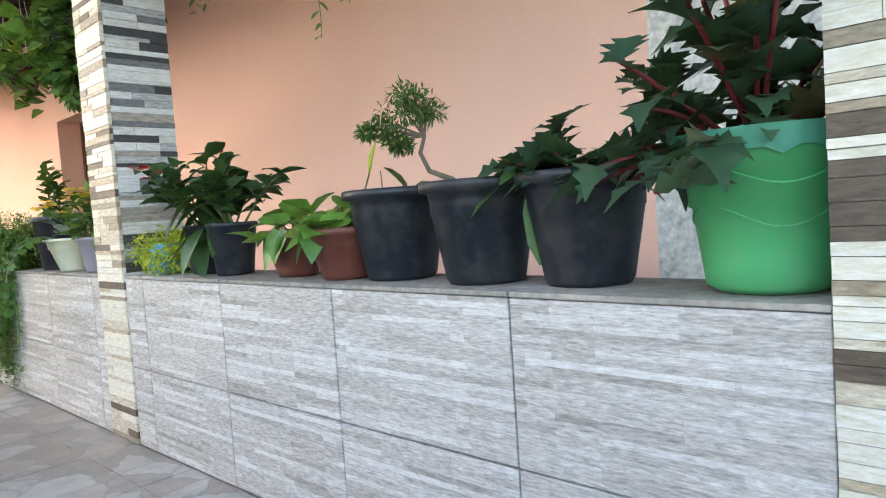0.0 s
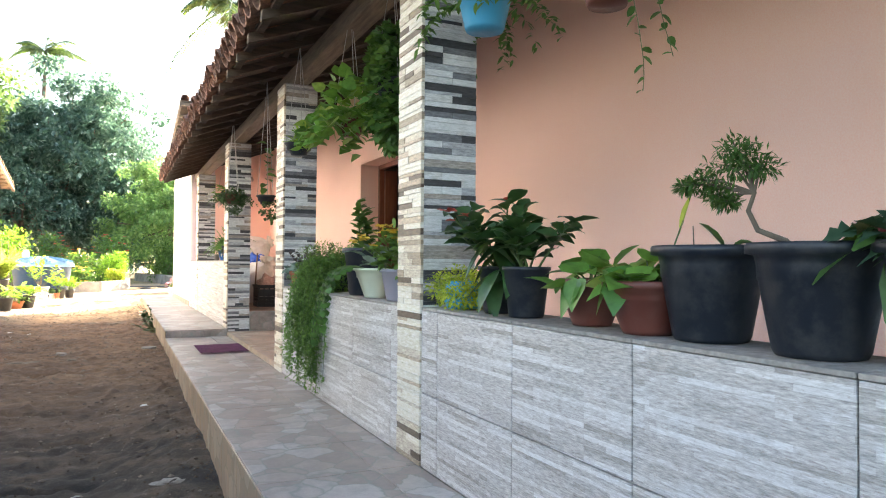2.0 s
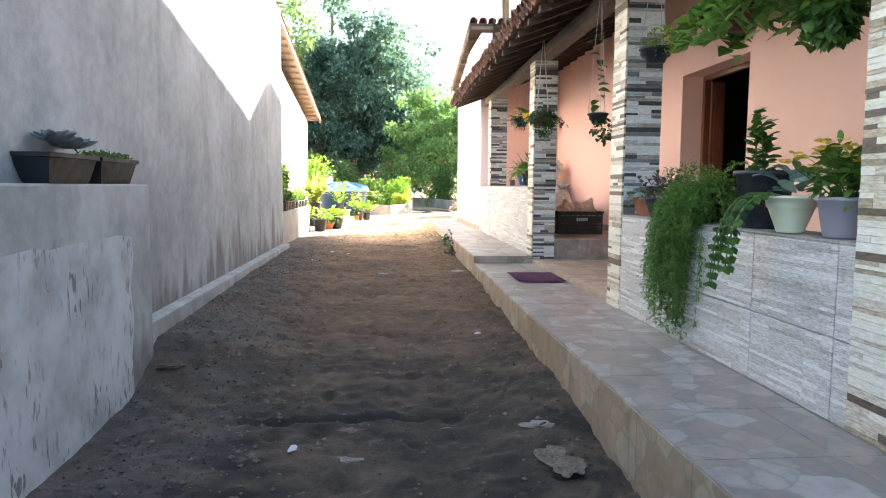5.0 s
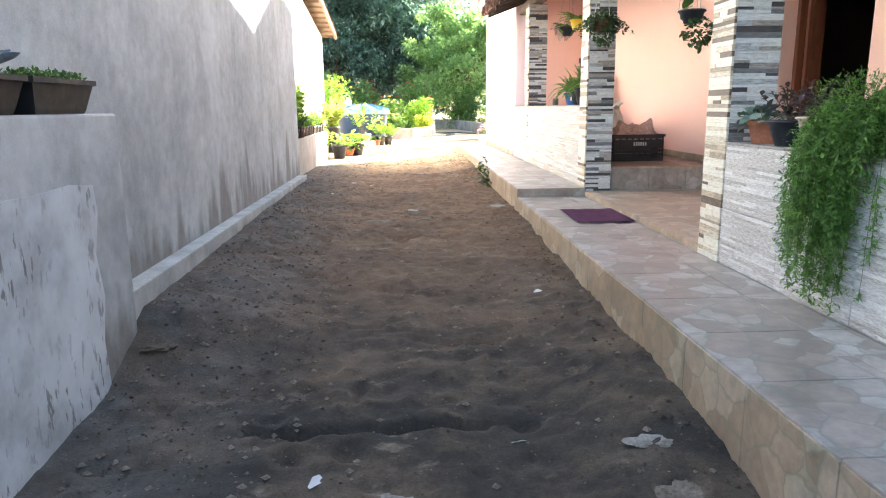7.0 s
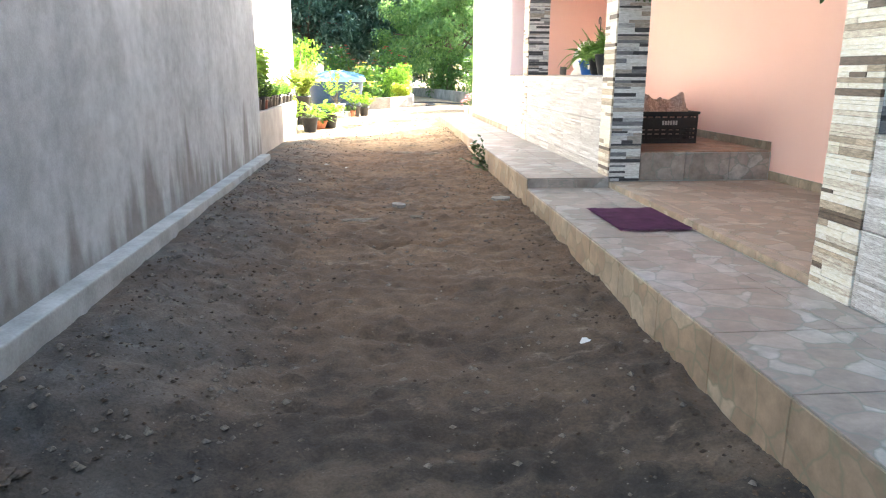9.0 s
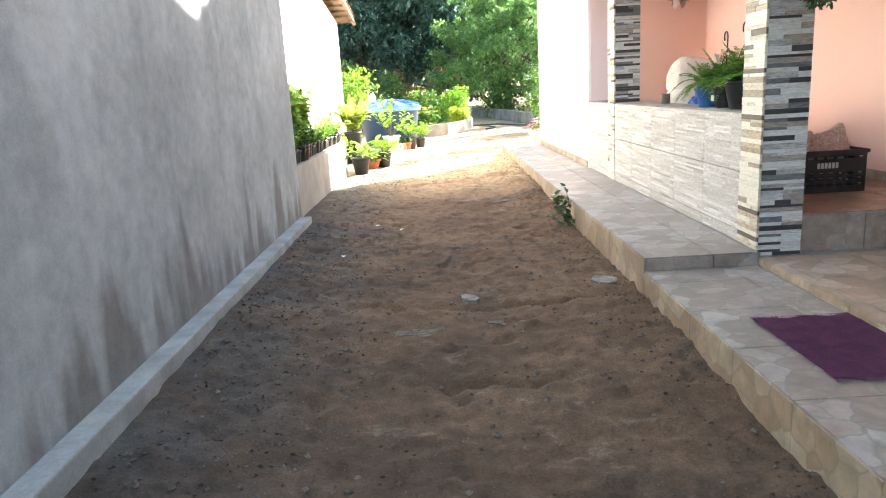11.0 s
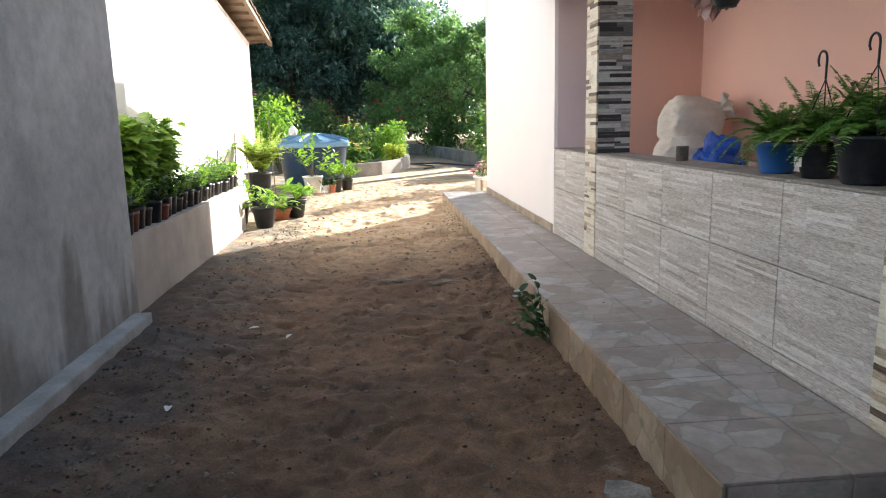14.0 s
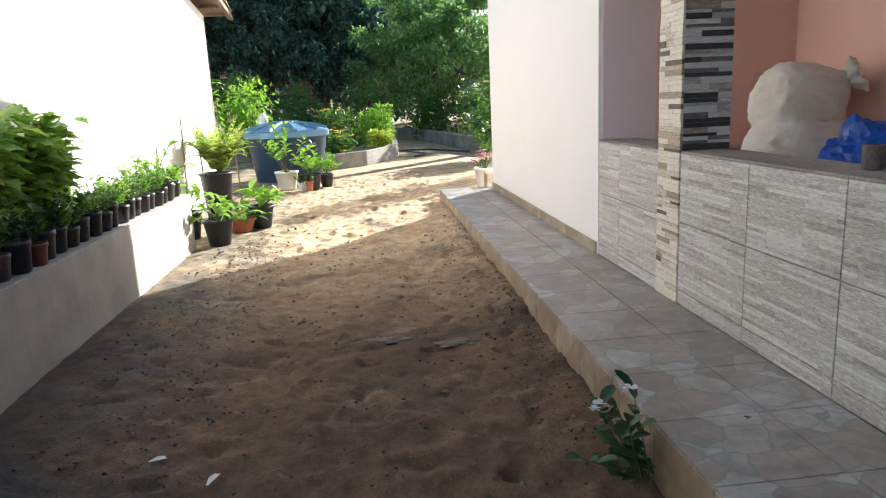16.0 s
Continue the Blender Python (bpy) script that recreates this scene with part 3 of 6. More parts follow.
def grade(x, y):
    """Height of the earth."""
    z = np.interp(y, [g[0] for g in GRADE], [g[1] for g in GRADE])
    z += max(0.0, min(1.0, (-2.35 - x) / 0.75)) * np.interp(y, (1.9, 2.5, 4, 5.5, 8.5, 13), (0, 0.21, 0.15, 0.10, 0.09, 0))
    near = max(0.0, min(1.0, (x + 1.25) / 0.5)) * max(0.0, min(1.0, (y - 8) / 2)) * max(0.0, min(1.0, (15.2 - y) / 1))
    z += 0.05 * near
    z += max(0.0, min(1.0, (x + 1.35) / 0.5)) * np.interp(y, (-1.0, 0.5, 1.5, 3.2, 4.5, 6.5), (0.03, 0.055, 0.095, 0.035, 0.015, 0.0))
    return float(z)


# low ledges that cross the earth: y, from x, to x, depth
LEDGES = ((1.54, -2.65, -1.2, 0.05), (4.87, -2.2, -1.25, 0.04), (5.95, -2.65, -0.95, 0.038), (3.35, -2.3, -1.5, 0.02), (2.5, -2.0, -1.1, 0.018), (7.6, -2.4, -1.3, 0.014))


def relief(x, y):
    """Lumps, dents, ledges and crumbs on top of the grade."""
    z = 0.026 * noise.noise((x * 1.7, y * 1.7, 0)) + 0.014 * noise.noise((x * 5, y * 5, 3))
    z += 0.016 * noise.noise((x * 12, y * 10, 9)) + 0.010 * noise.noise((x * 27, y * 24, 2))
    pit = noise.noise((x * 6.5, y * 6.5, 21))
    z -= 0.09 * max(0.0, pit - 0.30)
    z += 0.045 * max(0.0, noise.noise((x * 10, y * 9, 5)) - 0.22)
    for yl, xa, xb, amp in LEDGES:
        if xa < x < xb and abs(y - yl) < 0.5:
            w = yl + 0.13 * noise.noise((x * 1.5, yl, 0)) + 0.05 * noise.noise((x * 6, yl, 4)) + 0.02 * noise.noise((x * 17, yl, 8))
            u = y - w
            z -= 1.3 * amp * math.exp(-(u / (0.034 if u < 0 else 0.02)) ** 2) * min(1, (x - xa) * 4, (xb - x) * 4) * (0.75 + 0.5 * noise.noise((x * 4, yl, 11)))
    # crumbs heaped against the walk
    k = max(0.0, min(1.0, (x + 1.05) / 0.3)) * max(0.0, min(1.0, (y - 0.5) / 2))
    if k:
        z += k * (0.03 * max(0, noise.noise((x * 3, y * 2.2, 31)) + 0.2) + 0.03 * max(0, noise.noise((x * 14, y * 13, 33)) - 0.05))
    return z


def build_ground():
    xs = np.concatenate([[-400, -150, -60, -30, -16, -9, -6.5, -5, -4.2, -3.7], np.arange(-3.45, -0.6, 0.024), [-0.55, -0.3, 0.5, 2, 5, 9, 16, 30, 60, 150, 400]])
    ys = np.concatenate([[-300, -100, -40, -15, -8, -5, -3.5, -2.5, -1.5, -0.8], np.arange(-0.4, 11, 0.024), np.arange(11, 19, 0.045), np.arange(19, 30, 0.4), [32, 36, 42, 50, 70, 120, 250, 500]])
    verts, faces = [], []
    for y in ys:
        for x in xs:
            z = grade(x, y)
            if -3.6 < x < -0.6 and -4 < y < 19:
                z += relief(x, y) * (0.35 if x < -3.1 else 1.0)
            elif x > -0.6 and y < 16:
                z -= 0.3
            verts.append((x, y, z))
    w = len(xs)
    for j in range(len(ys) - 1):
        for i in range(w - 1):
            a = j * w + i
            faces.append((a, a + 1, a + w + 1, a + w))
    me = bpy.data.meshes.new("ground")
    me.from_pydata(verts, [], faces)
    me.shade_smooth()
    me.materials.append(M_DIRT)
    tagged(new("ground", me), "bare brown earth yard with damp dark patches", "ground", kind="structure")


build_ground()

# raised walk and porch floors (cores; the tiles come last)
structure("walk_lower", boxes((EDGE + 0.012, 0.02, -7, STEP_Y, -0.9, -0.012)), M_BED, "raised cement walk along the house", "walkway")
structure("walk_upper", boxes((EDGE + 0.012, 0.02, STEP_Y + 0.012, WB1 + 0.2, -0.9, UP - 0.012)), M_BED, "raised cement walk one step up", "walkway")
structure("porch_floor_lower", boxes((0.02, BACK, -7, 6.0, -0.9, 0.035)), M_CEMENT, "porch slab at the entrance", "floor")
structure("porch_floor_upper", boxes((0.26, BACK, 6.02, WB0, -0.9, 0.285)), M_CEMENT, "raised porch slab", "floor")

# parapet walls
for n, (a, b, top, base) in enumerate(((-7, PILLARS[0], H1, 0.0), (PILLARS[0] + PW, PILLARS[1], H1, 0.0), (PILLARS[1] + PW, PILLARS[2], H1, 0.0),
                                       (PILLARS[3] + PW, PILLARS[4], H2, UP), (PILLARS[4] + PW, WB0, H2, UP))):
    structure("parapet_wall_%d" % (n + 1), boxes((0.024, PW - 0.01, a, b, base - 0.05, top - 0.013)), M_CEMENT, "low porch wall faced with strip tiles", "wall")

# pillars
pillar_obs = []
for i, y in enumerate(PILLARS):
    base = 0.0 if i < 3 else UP - 0.02
    pillar_obs.append(structure("pillar_%d" % (i + 1), boxes((0.012, PW - 0.002, y + 0.012, y + PW - 0.002, base - 0.1, 2.4)), M_GROUT, "square porch pillar clad in stone strips", "pillar"))

# house walls
DOOR_Y0, DOOR_Y1, DOOR_Z = 3.83, 5.22, 2.12
walls_of("wall_house_front", [(BACK, BACK + 0.23, -1.62, DOOR_Y0, -0.3, 4.0), (BACK, BACK + 0.23, DOOR_Y1, WB0 + 0.2, -0.3, 4.0), (BACK, BACK + 0.23, DOOR_Y0, DOOR_Y1, DOOR_Z, 4.0)], M_PINK, "salmon painted porch wall")
structure("wall_house_tiled", boxes((BACK, BACK + 0.23, -7, -1.62, -0.3, 3.6)), M_PALETILE, "pale grey tiled stretch of porch wall", "wall")
structure("wall_porch_end", boxes((0.42, BACK, WB0 - 0.012, WB0, -0.3, 3.2)), M_PINK, "salmon painted end wall of the porch", "wall")
# white strip of the end wall; its shaded tint is in the colour
structure("wall_porch_end_white", boxes((0.03, 0.42, WB0 - 0.012, WB0, -0.3, 3.2)), M_WHITE_SHADED, "white edge of the porch end wall, tinted lilac for shade", "wall")
walls_of("wall_white_building", [(0.0, 0.2, WB0, WB1, -0.4, 3.75), (0.2, 6.0, WB1 - 0.2, WB1, -0.4, 3.3), (0.2, BACK, WB0, WB0 + 0.2, 2.5, 3.6)], M_WHITE, "white painted house end standing in full view")
walls_of("wall_house_rear", [(6.0, 6.2, -7, WB1, -0.4, 3.2), (BACK, 6.0, -7.2, -7, -0.4, 3.2)], M_WHITE, "white house wall")
structure("baseboard_white_building", boxes((-0.014, -0.001, WB0 + 0.03, WB1, UP, UP + 0.085)), M_SKIRT, "stone tile skirting on the white wall", "trim")
structure("baseboard_porch", boxes((BACK - 0.014, BACK - 0.001, 6.03, WB0 - 0.02, 0.285, 0.37), (BACK - 0.014, BACK - 0.001, -1.6, DOOR_Y0, 0.035, 0.12), (BACK - 0.014, BACK - 0.001, DOOR_Y1, 6.0, 0.035, 0.12)), M_SKIRT, "stone tile skirting on the porch wall", "trim")
# the room behind the door, its dimness put into dark surface colours
structure("room_floor", boxes((BACK + 0.23, 5.5, 2.5, 7.0, -0.2, 0.03)), M_ROOM_SHADE, "room floor coloured dark as shade", "floor")
walls_of("wall_room", [(5.5, 5.6, 2.5, 7.0, 0, 2.8), (BACK + 0.23, 5.5, 2.4, 2.5, 0, 2.8), (BACK + 0.23, 5.5, 7.0, 7.1, 0, 2.8)], M_ROOM_SHADE, "room walls coloured dark as shade")
structure("ceiling_room", boxes((BACK + 0.23, 5.6, 2.4, 7.1, 2.8, 2.9)), M_ROOM_SHADE, "room ceiling coloured dark as shade", "ceiling")

# door: frame and one open leaf
door = thing("door_1", (BACK + 0.23, DOOR_Y1, 0.035), "open red-brown wooden panel door in the porch wall", "door", kind="structure")
bm = boxes((0.0, 0.06, -0.05, 0.0, 0, DOOR_Z - 0.035), (0.0, 0.06, DOOR_Y0 - DOOR_Y1, DOOR_Y0 - DOOR_Y1 + 0.05, 0, DOOR_Z - 0.035), (0.0, 0.06, DOOR_Y0 - DOOR_Y1 + 0.05, -0.05, DOOR_Z - 0.085, DOOR_Z - 0.035), bevel=0.004)
part("door_frame", bm, M_DOOR, door)
leaf = part("door_leaf", boxes((0.06, 0.21, -0.095, -0.055, 0.01, 2.02), bevel=0.004), M_DOOR, door)
for z0, z1 in ((0.12, 0.62), (0.74, 1.28), (1.4, 1.92)):
    part("panel", boxes((0.09, 0.18, -0.104, -0.096, z0, z1), bevel=0.004), M_DOOR, leaf)


# ---- roofs ----
def tile_mesh(name, length=0.5, r0=0.085, r1=0.068, seg=7, flip=1):
    """Half-round clay tile lying along -x .. with a thickness of 14 mm."""
    verts, faces = [], []
    for x, r in ((0, r0), (length, r1)):
        for rr in (r, r - 0.014):
            for i in range(seg):
                a = math.pi * i / (seg - 1)
                verts.append((x, rr * math.cos(a), flip * rr * math.sin(a)))
    def ix(e, l, i):
        return (e * 2 + l) * seg + i
    for i in range(seg - 1):
        faces += [(ix(0, 0, i), ix(0, 0, i + 1), ix(1, 0, i + 1), ix(1, 0, i)), (ix(0, 1, i), ix(1, 1, i), ix(1, 1, i + 1), ix(0, 1, i + 1)),
                  (ix(0, 0, i), ix(0, 1, i), ix(0, 1, i + 1), ix(0, 0, i + 1)), (ix(1, 0, i), ix(1, 0, i + 1), ix(1, 1, i + 1), ix(1, 1, i))]
    for i in (0, seg - 1):
        faces.append((ix(0, 0, i), ix(1, 0, i), ix(1, 1, i), ix(0, 1, i)))
    me = bpy.data.meshes.new(name)
    me.from_pydata(verts, [], faces)
    return me


def joined_tiles(name, poses, me, material, parent):
    """Many tiles as one mesh."""
    src = np.array([v.co for v in me.vertices])
    fs = [tuple(p.vertices) for p in me.polygons]
    verts, faces = [], []
    for m in poses:
        o = len(verts)
        a = np.array(m)
        verts += [tuple(v) for v in (src @ a[:3, :3].T + a[:3, 3])]
        faces += [tuple(i + o for i in f) for f in fs]
    out = bpy.data.meshes.new(name)
    out.from_pydata(verts, [], faces)
    out.materials.append(material)
    ob = new(name, out)
    ob.parent = parent
    return tagged(ob, kind="stuff")


EAVE_X, EAVE_Z, PORCH_PITCH = -0.47, 2.40, 21.0
ROOF_END = 10.62
porch_roof = tagged(new("porch_roof"), "old clay tile lean-to roof on dark rafters", "roof", kind="structure")
sl = math.tan(radians(PORCH_PITCH))
bm = bmesh.new()
y = -6.6
while y < ROOF_END:
    pts = [(EAVE_X - 0.02, EAVE_Z - 0.075), (BACK, EAVE_Z - 0.075 + (BACK - EAVE_X) * sl)]
    vs = [bm.verts.new((px, yy, pz + dz)) for yy in (y, y + 0.055) for (px, pz) in pts for dz in (0, 0.062)]
    for f in ((0, 1, 3, 2), (4, 6, 7, 5), (0, 4, 5, 1), (2, 3, 7, 6), (0, 2, 6, 4), (1, 5, 7, 3)):
        bm.faces.new([vs[i] for i in f])
    y += 0.46
part("rafters", bm, M_RAFTER, porch_roof, "dark sloping rafters")
bm = bmesh.new()
x = EAVE_X + 0.03
while x < BACK:
    z = EAVE_Z - 0.013 + (x - EAVE_X) * sl
    box(bm, x, x + 0.045, -6.8, ROOF_END + 0.12, z, z + 0.022)
    x += 0.36
part("battens", bm, M_RAFTER, porch_roof)
# closed underlay of channel tiles keeps the sky out
bm = bmesh.new()
vs = [bm.verts.new((px, py, EAVE_Z + 0.012 + (px - EAVE_X) * sl + dz)) for dz in (0, 0.012) for px in (EAVE_X + 0.02, BACK + 0.02) for py in (-6.8, ROOF_END + 0.1)]
for f in ((0, 2, 3, 1), (4, 5, 7, 6), (0, 1, 5, 4), (2, 6, 7, 3), (0, 4, 6, 2), (1, 3, 7, 5)):
    bm.faces.new([vs[i] for i in f])
part("roof_deck", bm, M_RAFTER, porch_roof)
structure("porch_beam", boxes((0.06, 0.2, -6.8, WB0 - 0.015, 2.401, 2.53), bevel=0.008), M_BEAM, "weathered timber beam on the porch pillars", "beam")
CAP, PAN = tile_mesh("roof_tile"), tile_mesh("roof_tile_pan", flip=-1)
for me in (CAP, PAN):
    me.materials.append(M_ROOFTILE)
rows_near, rows_far = [], []
turn = Euler((0, -radians(PORCH_PITCH), 0)).to_matrix().to_4x4()
n_col = int((ROOF_END + 6.8) / 0.165)
for c in range(n_col):
    y = ROOF_END + 0.1 - c * 0.165
    for r in range(5):
        x = EAVE_X - 0.08 + r * 0.41
        z = EAVE_Z + 0.05 + (x - EAVE_X) * sl + r * 0.004
        jit = Euler((0, 0, R.uniform(-0.04, 0.04))).to_matrix().to_4x4()
        for kind, dy, dz in ((CAP, 0, 0.03 + R.uniform(0, 0.012)), (PAN, 0.0825, 0.045)):
            m = Matrix.Translation((x + R.uniform(-0.02, 0.02), y + dy, z + dz)) @ turn @ jit
            (rows_near if r == 0 and y > -2 and kind is CAP else rows_far).append((m, kind))
for m, me in rows_near[:290]:
    ob = new("roof_tile", me)
    ob.parent, ob.matrix_world = porch_roof, m
for me in (CAP, PAN):
    joined_tiles("roof_tiles", [m for m, k in rows_far if k is me], me, M_ROOFTILE, porch_roof)

# house roof: one plane falling away beyond y = 11, higher over the house
HX, HY, HZ, HS = -0.15, 11.3, 4.02, 0.185


def slab(name, x0, x1, y0, y1, material, parent=None, lift=0.0, thick=0.05, label="", fall=HS, zref=HZ, yref=HY):
    bm = bmesh.new()
    vs = [bm.verts.new((px, py, zref + lift - fall * (py - yref) + dz)) for dz in (0, thick) for px in (x0, x1) for py in (y0, y1)]
    for f in ((0, 2, 3, 1), (4, 5, 7, 6), (0, 1, 5, 4), (2, 6, 7, 3), (0, 4, 6, 2), (1, 3, 7, 5)):
        bm.faces.new([vs[i] for i in f])
    ob = finish(name, bm, material, parent)
    return tagged(ob, label)


house_roof = tagged(new("house_roof"), "clay tile house roof falling towards the garden", "roof", kind="structure")
slab("roof_deck", HX, 6.4, HY, 15.2, M_RAFTER, house_roof, 0.0, 0.03)
slab("roof_deck", 1.1, 6.4, 3.5, HY, M_RAFTER, house_roof, 0.0, 0.03)
slab("roof_deck", 1.1, 6.4, -7.4, 3.5, M_RAFTER, house_roof, 0.0, 0.03, fall=-0.16, zref=HZ + HS * (HY - 3.5), yref=3.5)
slab("verge_board", HX - 0.03, HX, HY, 15.2, M_BEAM, house_roof, -0.10, 0.13)
slab("verge_board", 1.07, 1.1, 3.5, HY, M_BEAM, house_roof, -0.10, 0.13)
bm = boxes(*[(HX, 0.3, y, y + 0.06, HZ - HS * (y - HY) - 0.065, HZ - HS * (y - HY) - 0.004) for y in np.arange(HY + 0.02, 15.1, 0.62)])
part("purlins", bm, M_BEAM, house_roof)
HT = tile_mesh("house_tile", 0.5)
HT.materials.append(M_ROOFTILE)
turn2 = Euler((0, 0, radians(90))).to_matrix().to_4x4()
tilt = Euler((-math.atan(HS), 0, 0)).to_matrix().to_4x4()
poses = []
for x in np.arange(HX + 0.06, 6.3, 0.18):
    for r in range(10):
        y = HY - 0.08 + r * 0.40
        poses.append(Matrix.Translation((x, y, HZ + 0.04 - HS * (y - HY))) @ tilt @ turn2)
for x in np.arange(1.15, 6.3, 0.18):
    for r in range(19):
        y = 3.5 + r * 0.40
        poses.append(Matrix.Translation((x, y, HZ + 0.04 - HS * (y - HY))) @ tilt @ turn2)
joined_tiles("roof_tiles", poses, HT, M_ROOFTILE, house_roof)

# ---- the neighbour's side ----
LWX = -3.36
structure("wall_left_tall", boxes((LWX - 0.25, LWX, 0.6, 8.7, -0.6, 3.55)), M_GREY, "tall bare cement plaster wall with water stains", "wall")
walls_of("wall_left_gable", [(LWX - 6, LWX - 0.25, 8.48, 8.7, -0.6, 3.55), (LWX - 6.2, LWX - 6, 0.6, 8.7, -0.6, 3.55), (LWX - 6, LWX - 0.25, 0.6, 0.8, -0.6, 3.55)], M_WHITE, "neighbour's house wall")
bm = bmesh.new()
box(bm, LWX - 0.01, -3.22, -7, 2.33, -0.7, 0.905, bevel=0.012)
structure("wall_left_ledge", bm, M_GREY, "cement ledge wall carrying planters", "wall")
# old limewash coat on the ledge with a ragged edge
bm = bmesh.new()
pts_top = []
for i in range(60):
    y = -6.9 + i * 0.15
    pts_top.append((y, 0.62 + 0.03 * noise.noise((y * 3, 1, 0)) + 0.02 * noise.noise((y * 11, 2, 0))))
pts_top = [p for p in pts_top if p[0] < 1.85]
lo = [bm.verts.new((-3.216, y, -0.6)) for y, z in pts_top]
hi = [bm.verts.new((-3.216, y, z)) for y, z in pts_top]
lo2 = [bm.verts.new((-3.224, y, -0.6)) for y, z in pts_top]
hi2 = [bm.verts.new((-3.224, y, z)) for y, z in pts_top]
for i in range(len(lo) - 1):
    bm.faces.new((lo[i], lo[i + 1], hi[i + 1], hi[i]))
    bm.faces.new((hi[i], hi[i + 1], hi2[i + 1], hi2[i]))
edge_y = [1.92, 1.97, 1.95, 2.0, 1.96, 2.02, 2.0]
zs = [-0.6, -0.35, -0.1, 0.1, 0.3, 0.48, 0.6]
ring = [(bm.verts.new((-3.216, a, z)), bm.verts.new((-3.224, a, z))) for a, z in zip(edge_y, zs)]
for (a, a2), (b, b2) in zip(ring, ring[1:]):
    bm.faces.new((a, a2, b2, b))
bm.faces.new([lo[-1]] + [a for a, _ in ring] + [hi[-1]])
structure("limewash_coat", bm, M_OLDWHITE, "peeling limewash on the ledge wall", "wall")
bm = bmesh.new()
box(bm, LWX - 0.005, -3.25, 2.33, 8.62, -0.5, 0.012, bevel=0.01)
structure("kerb_left", bm, M_CEMENT, "cement kerb at the foot of the wall", "kerb")
left_roof = tagged(new("neighbour_roof"), "neighbour's clay tile roof", "roof", kind="structure")
slab("roof_deck", LWX - 6.4, LWX + 0.10, 0.4, 8.0, M_BATTEN, left_roof, 0, 0.05, fall=0.03, zref=3.62, yref=8)
# white building beyond, roof falling away from us
LBX = -3.92
walls_of("wall_left_white", [(LBX - 0.2, LBX, 8.7, 16.9, -0.5, 2.6), (LBX - 6, LBX - 0.2, 16.7, 16.9, -0.5, 2.55), (LBX - 6.2, LBX - 6, 8.7, 16.9, -0.5, 2.6)], M_WHITE, "sunlit white house wall")
bm = bmesh.new()
vs = [bm.verts.new((px, py, pz)) for px in (LBX - 0.2, LBX) for (py, pz) in ((8.7, 2.6), (16.9, 2.6), (16.9, 2.66), (8.7, 3.78))]
for f in ((0, 1, 2, 3), (7, 6, 5, 4), (0, 4, 5, 1), (1, 5, 6, 2), (2, 6, 7, 3), (3, 7, 4, 0)):
    bm.faces.new([vs[i] for i in f])
structure("wall_left_white_gable", bm, M_WHITE, "sunlit white gable", "wall")
lroof = tagged(new("garden_house_roof"), "clay tile roof with pale battens under the verge", "roof", kind="structure")
LF = 0.158
slab("roof_deck", LBX - 6.4, -3.62, 8.3, 17.5, M_BATTEN, lroof, 0, 0.025, fall=LF, zref=2.72, yref=17.5)
slab("verge_board", -3.66, -3.60, 8.3, 17.5, M_BATTEN, lroof, -0.06, 0.07, fall=LF, zref=2.72, yref=17.5)
bm = boxes(*[(LBX - 0.05, -3.62, y, y + 0.055, 2.72 - LF * (y - 17.5) - 0.05, 2.72 - LF * (y - 17.5) - 0.003) for y in np.arange(8.5, 17.4, 0.4)])
part("battens", bm, M_BATTEN, lroof)
LT = tile_mesh("garden_tile", 0.5)
LT.materials.append(M_ROOFTILE_PALE)
tilt2 = Euler((-math.atan(LF), 0, 0)).to_matrix().to_4x4()
joined_tiles("roof_tiles", [Matrix.Translation((x, y, 2.76 - LF * (y - 17.5))) @ tilt2 @ turn2 for x in np.arange(-6, -3.58, 0.18) for y in np.arange(8.3, 17.2, 0.41)], LT, M_ROOFTILE_PALE, lroof)

# planter bench in front of it
bm = bmesh.new()
box(bm, LBX, -3.42, 8.7, 12.87, -0.4, 0.475, bevel=0.01)
structure("planter_bench", bm, M_BENCH, "cement bench carrying rows of potted seedlings", "bench")

# garden beds far down the yard
def curved_wall(name, pts, h, w, label):
    bm = bmesh.new()
    P = [Vector(p) for p in pts]
    rows = []
    for i, p in enumerate(P):
        d = (P[min(i + 1, len(P) - 1)] - P[max(0, i - 1)]).normalized()
        s = Vector((-d.y, d.x, 0)) * w / 2
        z = grade(p.x, p.y)
        rows.append([bm.verts.new((q.x, q.y, zz)) for q, zz in ((p - s, z - 0.3), (p - s, z + h), (p + s, z + h), (p + s, z - 0.3))])
    for a, b in zip(rows, rows[1:]):
        for k in range(4):
            bm.faces.new((a[k], a[(k + 1) % 4], b[(k + 1) % 4], b[k]))
    bm.faces.new(rows[0])
    bm.faces.new(list(reversed(rows[-1])))
    return structure(name, bm, M_BED, label, "garden wall")


curved_wall("garden_wall_1", [(-3.0, 20.6, 0), (-2.3, 20.7, 0), (-1.7, 21.2, 0), (-1.2, 22.2, 0), (-0.9, 23.6, 0), (-0.85, 25.5, 0), (-1.0, 28, 0)], 0.32, 0.14, "low curved cement garden wall")
curved_wall("garden_wall_2", [(1.6, 22.5, 0), (1.0, 24.5, 0), (0.75, 27, 0), (0.3, 30, 0), (-0.4, 33, 0)], 0.38, 0.14, "low cement garden wall beside the path")

